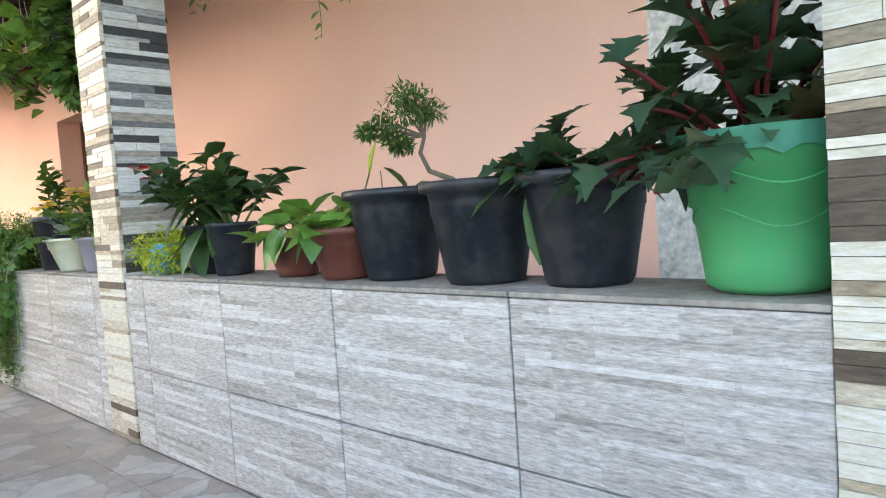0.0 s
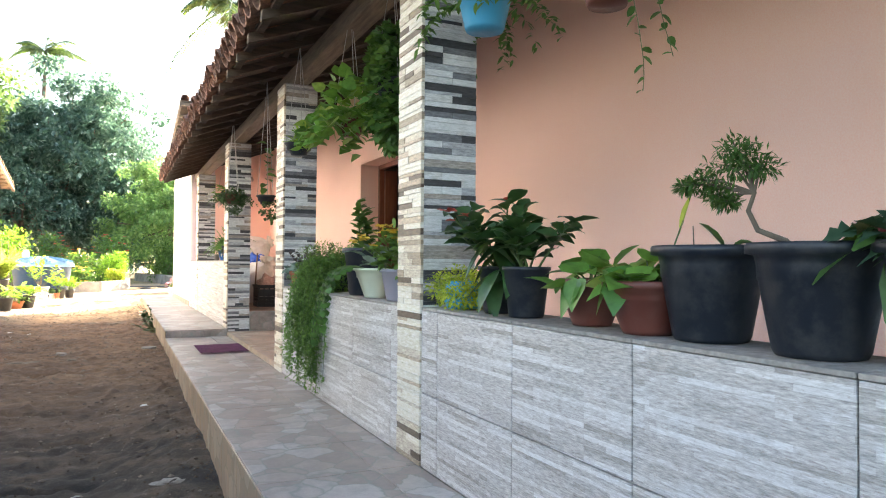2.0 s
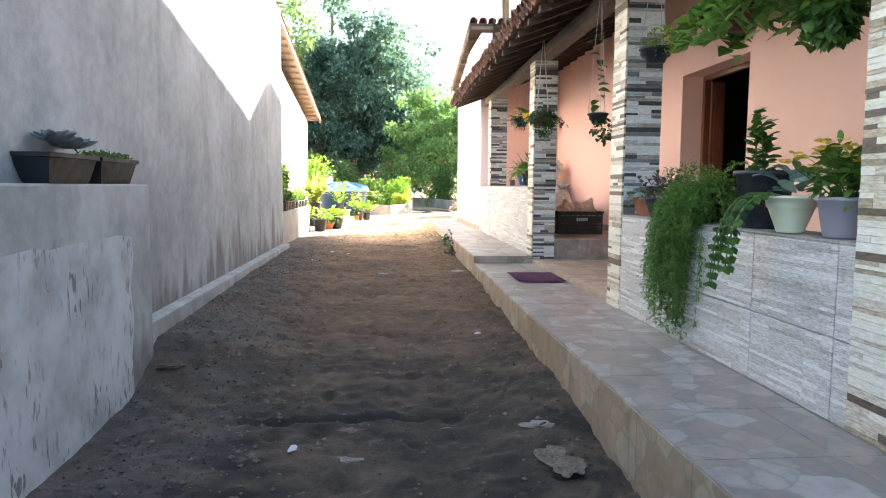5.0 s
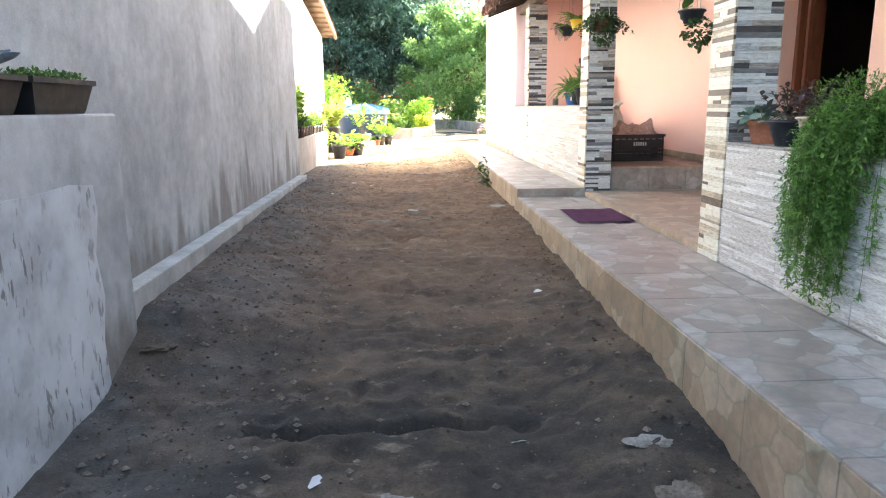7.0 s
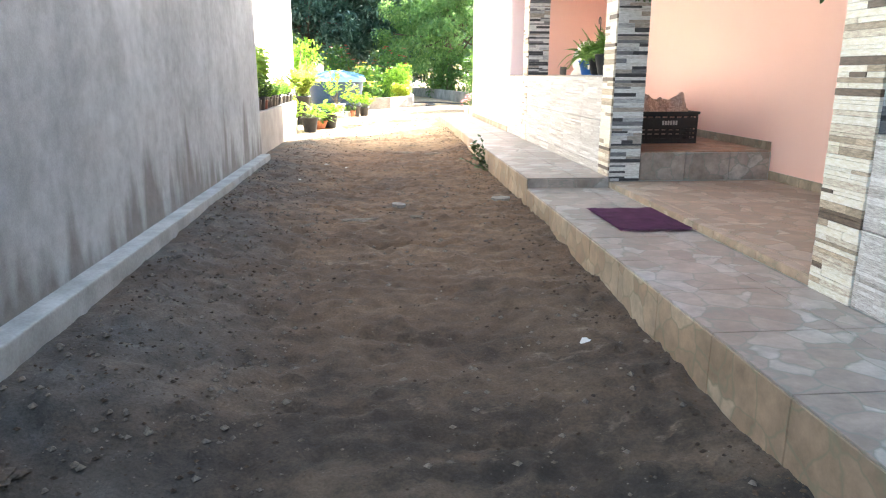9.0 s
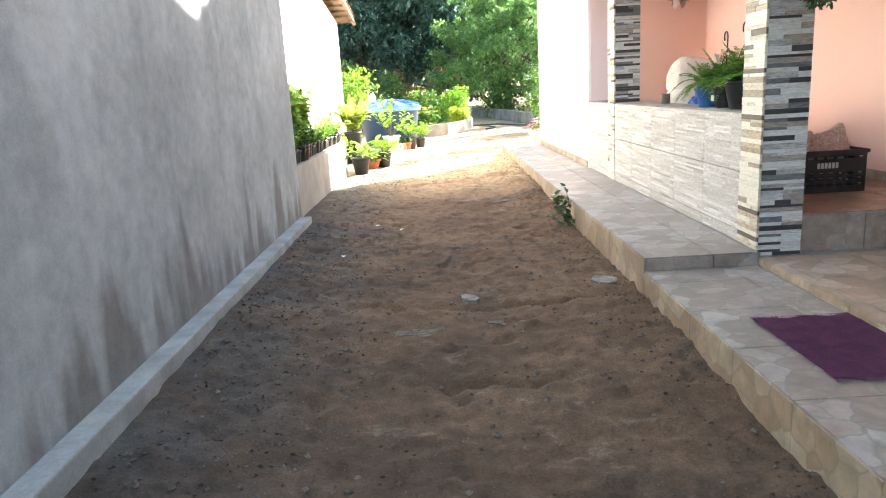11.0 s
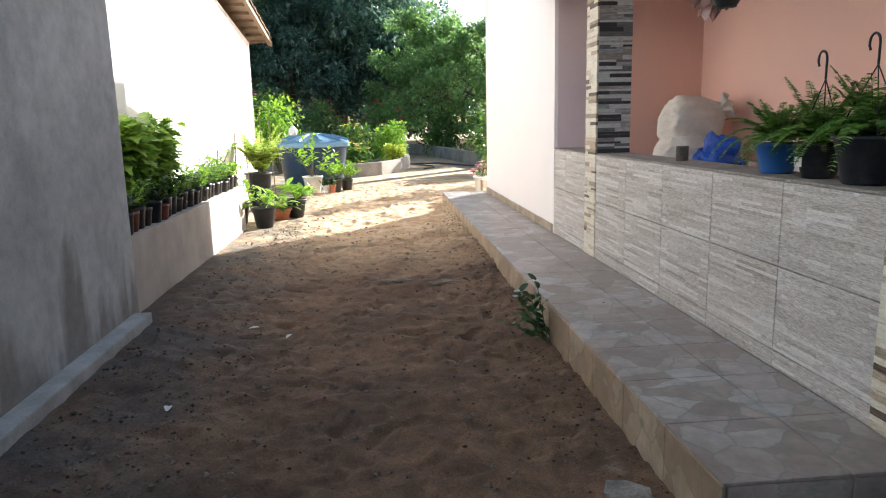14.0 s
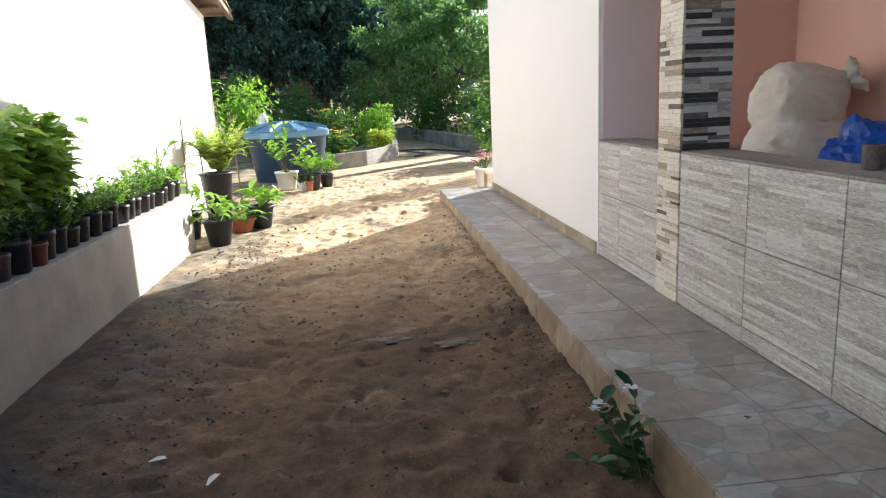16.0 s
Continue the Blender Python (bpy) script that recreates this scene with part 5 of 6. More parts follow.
po = hanging("hanging_pothos", (0.1, 1.38, 1.72), roof_under(0.1), "heart-leaved pothos hanging under the porch roof", M_BROWNPOT, 0.07, 0.11, 0.13)
sp = []
for k in range(44):
    a = R.uniform(0, 6.28)
    _p, s3 = trailing((0.08 * math.cos(a), 0.08 * math.sin(a), 0.14), (math.cos(a), math.sin(a), 0.6), R.uniform(0.2, 0.42), 9, 0.085, 0.07, 0.32)
    sp += s3
sp += cloud((0, 0, 0.2), 0.17, 130, 0.085, 0.07, 0.4)
leaves("foliage", sp, HEART, L_POTHOS, po, 0.15)
iv = hanging("hanging_ivy", (0.13, 0.72, 1.80), roof_under(0.13), "dense dark green ivy hanging in a tall clump", M_BLACKPOT, 0.06, 0.1, 0.12)
sp = []
for c in ((0, 0, 0.2, 0.12), (0.0, 0.02, 0.05, 0.13), (0, -0.02, -0.1, 0.11), (0.02, 0.0, -0.19, 0.07), (0, 0.0, 0.32, 0.09)):
    sp += cloud(c[:3], c[3] * 1.15, 420, 0.05, 0.042, 0.6)
leaves("foliage", sp, HEART, L_MID, iv, 0.2)
sm = hanging("hanging_pot_small", (-0.03, 2.2, 1.70), roof_under(0.0), "small feathery plant in a black hanging pot", M_BLACKPOT, 0.06, 0.1, 0.09)
l3, s3 = fern_fronds((0, 0, 0.07), 16, 0.18, 0.5, 1.0, 0.035, 20, 0.4)
leaves("foliage", s3 + cloud((0.02, -0.08, 0.12), 0.09, 160, 0.03, 0.02, 0.3), SMALL, L_BRIGHT, sm)
ch = hanging("hanging_cactus_leaf", (-0.05, 3.32, 1.42), roof_under(0.0), "broad-leaved climber in a hanging pot beside the pillar", M_BLACKPOT, 0.05, 0.08, 0.08)
leaves("foliage", [(Vector((0, 0, 0.1 + 0.04 * k)), rdir(-0.1, 0.5), 0.10, 0.06, 0.4) for k in range(12)], OVAL, L_MID, ch)
leaves("low_foliage", cloud((0.04, -0.02, -0.05), 0.09, 170, 0.035, 0.026, 0.5), OVAL, L_DARK, ch)
bl = hanging("hanging_basket_blue", (0.17, -0.27, 1.90), roof_under(0.17), "striped trailing plant in a sky blue hanging pot", M_SKYBLUE, 0.085, 0.115, 0.15)
sp = []
for k in range(22):
    a = R.uniform(0, 6.28)
    _p, s3 = trailing((0.11 * math.cos(a), 0.11 * math.sin(a), 0.14), (math.cos(a), math.sin(a), 0.25), R.uniform(0.2, 0.36), 20, 0.045, 0.018, 0.28)
    sp += s3
leaves("foliage", sp, LANCE, L_FERN, bl, 0.25)
pts, s3 = trailing((0.02, -0.1, 0.12), (0.1, -1, 0.1), 0.35, 8, 0.03, 0.02, 0.02)
hv = hanging("hanging_vine", (0.25, -0.98, 1.78), roof_under(0.25), "thin trailing vine in a hanging pot above the wall", M_BROWNPOT, 0.07, 0.1, 0.12)
vl, sp = [], []
for k in range(5):
    pts, s3 = trailing((R.uniform(-0.05, 0.05), -0.02 - 0.04 * k, 0.1), (-0.2, -0.7, 0.2), R.uniform(0.55, 0.75) if k < 2 else 0.28, 26, 0.03, 0.022, 0.16, 0.12)
    vl.append(pts)
    sp += s3
stems_part(vl, 0.0018, 0.001, M_STEM, hv)
leaves("foliage", sp, OVAL, L_MID, hv)

# -- third parapet: ferns with hooks --
T2 = H2 + 0.002
for y, m, lab, r1, h, hook in ((7.16, M_BLUE, "fern in a blue plastic pot", 0.10, 0.14, False), (6.85, M_BLACKPOT, "fern in a small black pot with hook", 0.095, 0.15, True), (6.55, M_BLACKPOT, "fern in a wide black pot with hook", 0.13, 0.185, True)):
    q = thing("potted_fern", (0.14, y, T2), lab + " on the parapet", "potted plant", "ferns on the parapet")
    pot_round(q, r1 * 0.72, r1, h, m, 0.009, 0.02)
    l3, s3 = fern_fronds((0, 0, h - 0.02), 15, 0.38, 2.6, 0.8, 0.07, 28, 0.35)
    l4, s4 = fern_fronds((0, 0, h - 0.02), 17, 0.44, 0.8, 0.9, 0.07, 30, 0.75)
    l3, s3 = l3 + l4, s3 + s4
    stems_part(l3, 0.002, 0.001, M_STEM, q)
    leaves("foliage", s3, BLADE, L_POTFERN, q, 0.1)
    if hook:
        top = h + 0.29
        part("hanger_hook", tube(bmesh.new(), [(0, 0, top - 0.03), (0, 0, top + 0.04)] + [(0, 0.028 - 0.028 * math.cos(a), top + 0.05 + 0.035 * math.sin(a)) for a in np.linspace(0, math.pi * 1.25, 9)], 0.005, seg=6), M_BLACKPOT, q, "black plastic hook")
        for k in range(3):
            a = 2.1 * k
            part("wire", tube(bmesh.new(), [(math.cos(a) * r1, math.sin(a) * r1, h), (0, 0, top - 0.03)], 0.0025, seg=5), M_BLACKPOT, q)
        if r1 < 0.1:
            part("price_label", boxes((-r1 - 0.001, -r1 + 0.004, -0.02, 0.025, 0.05, 0.09)), M_WHITEPLASTIC, q, "white paper label")
can = thing("tin_can", (0.16, 8.22, T2), "small grey tin can on the parapet", "can")
part("can_body", lathe(bmesh.new(), [(0.032, 0), (0.038, 0.004), (0.038, 0.085), (0.041, 0.09), (0.036, 0.09), (0.036, 0.01)], 20), M_CAN, can, smooth=True)


# -- sacks, crate, mat --
def lumpy(bm, rx, ry, rz, at, seed, amp=0.1, flat=-0.65):
    geo = bmesh.ops.create_icosphere(bm, subdivisions=4, radius=1)
    for v in geo["verts"]:
        d = v.co.copy()
        k = 1 + amp * noise.noise(d * 1.6 + Vector((seed, 0, 0))) + 0.07 * noise.noise(d * 4.2 + Vector((0, seed, 0))) + 0.07 * abs(noise.noise(Vector((d.x * 7, d.y * 2.2, d.z * 7 + seed))))
        p = Vector((math.copysign(abs(d.x) ** 0.8, d.x) * rx, math.copysign(abs(d.y) ** 0.8, d.y) * ry, max(d.z * k, flat) * rz)) * k
        v.co = Vector(at) + p
    return bm


def sack_shape(bm, rx, ry, rz, seed, way):
    """A full sack: slumped, flat below, drawn together towards its mouth, with creases running to the tie."""
    a = Vector(way).normalized()
    geo = bmesh.ops.create_icosphere(bm, subdivisions=5, radius=1)
    for v in geo["verts"]:
        d = v.co.copy()
        full = Vector([math.copysign(abs(e) ** 0.86, e) for e in d])
        k = 1 + 0.10 * noise.noise(d * 1.5 + Vector((seed, 0, 0))) + 0.03 * noise.noise(d * 5 + Vector((0, seed, 0)))
        c = d.dot(a)
        side = full - a * full.dot(a)
        ang = math.atan2(side.z, side.dot(a.cross(Vector((0, 0, 1)))))
        draw = max(0.0, c - 0.25) / 0.75
        k += 0.045 * math.sin(ang * 9 + seed + 2 * c) * draw * (1 - 0.4 * draw) + 0.085 * abs(noise.noise(Vector((c * 4.5, math.sin(ang) * 3 + seed, math.cos(ang) * 3)))) + 0.02 * noise.noise(d * 9 + Vector((seed, seed, 0)))
        q = side * (1 - 0.5 * draw ** 1.5) + a * (full.dot(a) + 0.04 * draw)
        p = Vector((q.x * rx, q.y * ry, max(q.z, -0.72) * rz)) * k
        v.co = p
    return bm


def sack_ear(bm, at, way, size):
    """The ruffled cloth beyond the tie."""
    a = Vector(way).normalized()
    u = a.orthogonal().normalized()
    w = a.cross(u)
    rings = []
    for along, r in ((-0.15, 0.36), (0.0, 0.22), (0.25, 0.42), (0.6, 0.75), (0.85, 0.9), (0.8, 0.7), (0.4, 0.3)):
        ring = []
        for i in range(36):
            t = 2 * math.pi * i / 36
            rr = r * (1 + 0.28 * math.sin(7 * t + 2 * along) * min(1, max(0, along + 0.2) * 1.6))
            p = a * (along + 0.12 * math.sin(5 * t) * max(0, along)) + (u * math.cos(t) + w * math.sin(t) * 0.8) * rr
            ring.append(bm.verts.new(Vector(at) + p * size))
        rings.append(ring)
    for p, q in zip(rings, rings[1:]):
        for i in range(36):
            bm.faces.new((p[i], p[(i + 1) % 36], q[(i + 1) % 36], q[i]))
    bm.faces.new(rings[-1])
    return bm


PF = 0.297
for x, y, z, rx, ry, rz, way, seed, lab in ((1.04, 10.02, PF + 0.16, 0.32, 0.38, 0.245, (0.5, -0.8, 0.05), 3, "bottom full white woven sack"), (1.06, 9.98, PF + 0.54, 0.31, 0.33, 0.25, (0.7, -0.7, 0.2), 14, "middle full white woven sack in the pile"), (1.06, 10.03, PF + 0.85, 0.26, 0.28, 0.24, (0.75, -0.6, 0.5), 8, "top full white woven sack tied at the mouth"),
                                            (0.75, 7.95, PF + 0.26, 0.28, 0.34, 0.38, (0.2, -0.5, 0.9), 5, "full white woven sack on the porch floor"), (0.98, 9.17, PF + 0.2, 0.29, 0.33, 0.31, (0.3, -0.6, 0.8), 21, "full white woven sack on the porch floor beside the pile")):
    q = thing("sack", (x, y, z), lab, "sack", "sacks stored on the porch")
    part("sack_body", sack_shape(bmesh.new(), rx, ry, rz, seed, way), M_SACK, q, smooth=True)
    a = Vector(way).normalized()
    tip = Vector((a.x * rx, a.y * ry, a.z * rz)) * 0.98
    part("tied_mouth", sack_ear(bmesh.new(), tip, way, 0.12), M_SACK, q, smooth=True)
q = thing("plastic_bag_blue", (0.96, 9.3, 0.87), "crumpled blue plastic bag lying on a sack", "bag")
part("bag_body", lumpy(bmesh.new(), 0.17, 0.2, 0.14, (0, 0, 0), 12, 0.45, -0.5), M_BLUEBAG, q, smooth=False)

crate = thing("crate", (0.80, 6.86, PF), "black plastic crate filled with pinkish bags", "crate")
CW, CD, CH = 0.29, 0.18, 0.30
for nm, b in (("side", (-CW, CW, -CD, -CD + 0.012)), ("side", (-CW, CW, CD - 0.012, CD)), ("end", (-CW, -CW + 0.012, -CD + 0.012, CD - 0.012)), ("end", (CW - 0.012, CW, -CD + 0.012, CD - 0.012))):
    rows = [(b[0], b[1], b[2], b[3], z0, z1) for z0, z1 in ((0.0, 0.045), (0.065, 0.085), (0.105, 0.125), (0.145, 0.24), (0.255, 0.30))]
    if nm == "side":
        rows += [(x, x + 0.02, b[2] + 0.001, b[3] - 0.001, 0.0, 0.30) for x in np.linspace(-CW, CW - 0.02, 9)]
    else:
        rows += [(b[0] + 0.001, b[1] - 0.001, y, y + 0.02, 0.0, 0.30) for y in np.linspace(-CD + 0.012, CD - 0.032, 5)]
    for k, row in enumerate(rows):
        part("slat" if k < 5 else "upright", boxes(row), M_CRATE, crate)
part("crate_floor", boxes((-CW + 0.013, CW - 0.013, -CD + 0.013, CD - 0.013, 0.002, 0.012)), M_CRATE, crate)
part("crate_rim", boxes((-CW - 0.012, CW + 0.012, -CD - 0.012, -CD, 0.275, 0.30), (-CW - 0.012, CW + 0.012, CD, CD + 0.012, 0.275, 0.30), (-CW - 0.012, -CW, -CD, CD, 0.275, 0.30), (CW, CW + 0.012, -CD, CD, 0.275, 0.30)), M_CRATE, crate)
part("printed_mark", boxes(*[(-0.06 + 0.026 * k, -0.042 + 0.026 * k, -CD - 0.003, -CD - 0.0005, 0.175, 0.215) for k in range(6)]), M_PRINT, crate, "pale printed bars")
for x, s in ((-0.1, 21), (0.12, 33)):
    q = thing("plastic_bag", (0.78 + x, 6.88, PF + 0.27), "crumpled pinkish plastic bag in the crate", "bag", "bags in the crate")
    part("bag_body", lumpy(bmesh.new(), 0.14, 0.13, 0.14, (0, 0, 0), s, 0.4), M_PINKSACK, q, smooth=False)
q = thing("broom_plank", (0.62, 7.6, PF), "thin pale stick leaning by the crate", "stick")
part("shaft", tube(bmesh.new(), [(0, 0, 0), (0.05, 0.05, 0.75)], 0.012, seg=7), M_BATTEN, q)

mat_ob = thing("doormat", (-0.245, 4.61, 0.006), "worn purple woven doormat on the walk", "doormat")
bm = bmesh.new()
gx, gy = 14, 20
grid = [[bm.verts.new((-0.235 + 0.47 * i / gx, -0.35 + 0.70 * j / gy + 0.012 * math.sin(i), 0.007 + 0.003 * noise.noise((i * 0.5, j * 0.5, 0)))) for j in range(gy + 1)] for i in range(gx + 1)]
for i in range(gx):
    for j in range(gy):
        bm.faces.new((grid[i][j], grid[i + 1][j], grid[i + 1][j + 1], grid[i][j + 1]))
bmesh.ops.solidify(bm, geom=bm.faces[:], thickness=0.008)
part("weave", bm, M_MAT, mat_ob)
fr = [(Vector((-0.235 + 0.47 * k / 60, s * 0.35, 0.006)), Vector((R.uniform(-0.2, 0.2), s, 0)), 0.03, 0.005, 0.0) for k in range(61) for s in (-1, 1)]
leaves("fringe", fr, BLADE, M_MAT, mat_ob, 0.0, kind="stuff")

# weed growing from the walk's edge
wd = thing("periwinkle", (EDGE - 0.03, 8.08, grade(EDGE - 0.03, 8.08)), "self-sown white periwinkle at the edge of the walk", "plant")
l3, s3 = stems_to_leaves((0, 0, 0), 9, 0.36, 0.095, 0.046, 0.34, 9, 0.0, 0.3, 0.15, 0.2)
stems_part(l3, 0.004, 0.002, M_STEM, wd)
leaves("foliage", s3, OVAL, L_DARK, wd, 0.3)
flowers(wd, [ln[-1] + Vector((-0.02, -0.03, 0.02)) for ln in l3[:4]], 0.026, F_WHITE, 5, "white flowers")

# planters on the left ledge
for y, lab in ((1.83, "black plastic trough planter with tiny seedlings"), (1.28, "black plastic trough planter with a grey-blue succulent")):
    q = thing("trough_planter", (-3.285, y, 0.907), lab, "planter", "planters on the ledge")
    bm = bmesh.new()
    vs = []
    for z, hx, hy in ((0, 0.056, 0.20), (0.02, 0.062, 0.21), (0.115, 0.082, 0.245), (0.118, 0.094, 0.258), (0.138, 0.094, 0.258), (0.138, 0.078, 0.238), (0.10, 0.073, 0.23)):
        vs.append([bm.verts.new((sx * hx, sy * hy, z)) for sx, sy in ((-1, -1), (1, -1), (1, 1), (-1, 1))])
    for a, b2 in zip(vs, vs[1:]):
        for k in range(4):
            bm.faces.new((a[k], a[(k + 1) % 4], b2[(k + 1) % 4], b2[k]))
    bm.faces.new(list(reversed(vs[0])))
    part("trough", bm, M_TROUGH, q)
    part("soil", boxes((-0.074, 0.074, -0.23, 0.23, 0.09, 0.118)), M_SOIL, q)
    sp = [(Vector((R.uniform(-0.07, 0.07), R.uniform(-0.22, 0.22), R.uniform(0.12, 0.16))), rdir(0.2, 1.0), R.uniform(0.02, 0.04), 0.014, 0.2) for _ in range(420)]
    if y > 1.6:
        leaves("seedlings", sp, SMALL, L_MID, q)
    else:
        s3 = []
        for c in ((0, -0.02, 0.19), (0.0, 0.14, 0.17)):
            for k in range(34):
                d = rdir(0.05, 0.9)
                s3.append((Vector(c), d, 0.11 * (1.2 - d.z), 0.05, -0.25))
        leaves("rosettes", s3, OVAL, L_SUCC, q, 0.3, "grey-blue succulent rosettes")

# -- things on and round the planter bench --
TB = 0.477
mb = thing("bracken_planter", (-3.72, 10.2, TB), "tall bushy light green fern in pots on the bench", "potted plant")
for dy in (-0.55, -0.26, 0.03, 0.32):
    part("pot", lathe(bmesh.new(), [(0.09, 0), (0.125, 0.16), (0.135, 0.16), (0.135, 0.18), (0.115, 0.18), (0.11, 0.1)], 24, (0, dy, 0)), M_BLACKPOT, mb, smooth=True)
sp = []
for k in range(80):
    b0 = Vector((R.uniform(-0.08, 0.05), R.uniform(-0.6, 0.5), 0.15))
    d = Vector((R.uniform(-0.15, 0.35), R.uniform(-0.35, 0.35), 1)).normalized()
    L = R.uniform(0.4, 0.72)
    for j in range(13):
        t = 0.25 + 0.75 * j / 13
        sp.append((b0 + d * L * t, (rdir(-0.2, 0.7) + d * 0.3), R.uniform(0.13, 0.24), R.uniform(0.08, 0.14), 0.45))
leaves("foliage", sp, JAGGED, L_BRACKEN, mb, 0.2)
kinds = [(M_BLACKBAG, L_FERN), (M_BLACKPOT, L_DARK), (M_BROWNPOT, L_DARK), (M_BLACKBAG, L_BRIGHT)]
y = 8.8
idx = 0
while y < 12.75:
    row_x = (-3.50,) if y < 9.9 else (-3.51, -3.68)
    for x0 in row_x:
        pm, lm = kinds[idx % 4] if y < 10.4 else (M_BLACKBAG, L_FERN if idx % 3 else L_BRIGHT)
        h = R.uniform(0.12, 0.17)
        q = thing("potted_seedling", (x0 + R.uniform(-0.015, 0.015), y, TB), "seedling in a small dark nursery bag on the bench" if pm is M_BLACKBAG else "seedling in a small plastic pot on the bench", "potted plant", "seedlings on the bench")
        part("pot", lathe(bmesh.new(), [(0.044, 0), (0.05, 0.01), (0.062, h * 0.8), (0.067, h * 0.86), (0.067, h), (0.06, h), (0.057, h - 0.02), (0.004, h - 0.018)], 16), pm, q, smooth=True)
        H = R.uniform(0.12, 0.27)
        l3, s3 = stems_to_leaves((0, 0, h - 0.02), 9, H, 0.05, 0.03, 0.6, 10, 0.05, 0.3, 0.6, 0.2)
        stems_part(l3, 0.002, 0.001, M_STEM, q)
        leaves("foliage", s3, SMALL, lm, q)
        if idx == 9:
            flowers(q, [l3[0][-1], l3[1][-1]], 0.03, F_PINK, 6, "pink flower")
        idx += 1
    y += R.uniform(0.15, 0.19)
for x, yy, r, h, lm, L, lf, m in ((-3.22, 13.05, 0.15, 0.27, L_BRIGHT, 0.36, 0.20, M_BLACKPOT), (-3.12, 13.75, 0.16, 0.16, L_MID, 0.3, 0.15, M_TERRA), (-2.92, 13.95, 0.15, 0.26, L_BRIGHT, 0.38, 0.22, M_BLACKPOT), (-3.62, 13.5, 0.14, 0.3, L_BRIGHT, 0.6, 0.2, M_BLACKPOT), (-3.6, 12.45, 0.1, 0.2, L_BRIGHT, 0.42, 0.14, M_BLACKBAG)):
    z0 = TB if yy < 12.8 else grade(x, yy)
    q = thing("potted_plant", (x, yy, z0), "broad-leaved yard plant in a %s pot" % ("terracotta" if m is M_TERRA else "black plastic"), "potted plant", "pots by the bench")
    pot_round(q, r * 0.72, r, h, m, 0.012, 0.03)
    l3, s3 = stems_to_leaves((0, 0, h - 0.04), 12, L, lf, lf * 0.42, 1.0, 4, 0.25, 0.6, 0.4, 0.5)
    stems_part(l3, 0.006, 0.003, M_STEM, q)
    leaves("foliage", s3, LANCE, lm, q, 0.3)

yf = thing("golden_fern", (-3.58, 14.9, grade(-3.6, 15)), "golden feathery shrub in a tall pot against the white wall", "potted plant")
pot_round(yf, 0.15, 0.2, 0.58, M_BLACKPOT, 0.015, 0.03)
l3, s3 = fern_fronds((0.05, 0, 0.55), 110, 1.0, 2.6, 0.85, 0.12, 40, 0.42)
stems_part(l3, 0.003, 0.001, M_STEM, yf)
leaves("foliage", s3, BLADE, L_GOLD, yf, 0.1)
for k in range(5):
    q = thing("garden_stake", (-3.8 + 0.07 * k, 13.2 + 0.75 * k, grade(-3.7, 14)), "thin wooden plant stake against the wall", "stake", "stakes by the white wall")
    part("stick", tube(bmesh.new(), [(0, 0, 0), (R.uniform(-0.05, 0.05), R.uniform(-0.1, 0.1), R.uniform(1.0, 1.6))], 0.012, 0.008, 6), M_BARK, q)

# water tank
tk = thing("water_tank", (-3.12, 19.2, grade(-3.2, 19.2)), "blue plastic water tank with a ribbed lid", "water tank")
body = part("tank_body", lathe(bmesh.new(), [(0.6, 0), (0.62, 0.02), (0.66, 0.3), (0.675, 0.31), (0.69, 0.55), (0.705, 0.56), (0.73, 0.82), (0.75, 0.84), (0.75, 0.87), (0.7, 0.87)], 48), M_TANK, tk, smooth=True)
lid = part("lid", lathe(bmesh.new(), [(0.765, 0.80), (0.79, 0.81), (0.79, 0.90), (0.76, 0.92), (0.35, 1.04), (0.18, 1.06), (0.17, 1.09), (0.02, 1.095)], 48, cap=False), M_LID, tk)
for k in range(10):
    a = 2 * math.pi * k / 10
    c, s = math.cos(a), math.sin(a)
    part("lid_rib", tube(bmesh.new(), [(c * 0.2, s * 0.2, 1.06), (c * 0.5, s * 0.5, 1.005), (c * 0.75, s * 0.75, 0.93)], 0.035, 0.045, 6), M_LID, lid)
q = thing("bottle", (-3.5, 19.0, grade(-3.2, 19.2) + 1.06), "white plastic jug standing on the tank lid", "jug")
part("jug", lathe(bmesh.new(), [(0.07, 0), (0.09, 0.02), (0.09, 0.12), (0.05, 0.16), (0.03, 0.2), (0.02, 0.2)], 16), M_WHITEPLASTIC, q, smooth=True)

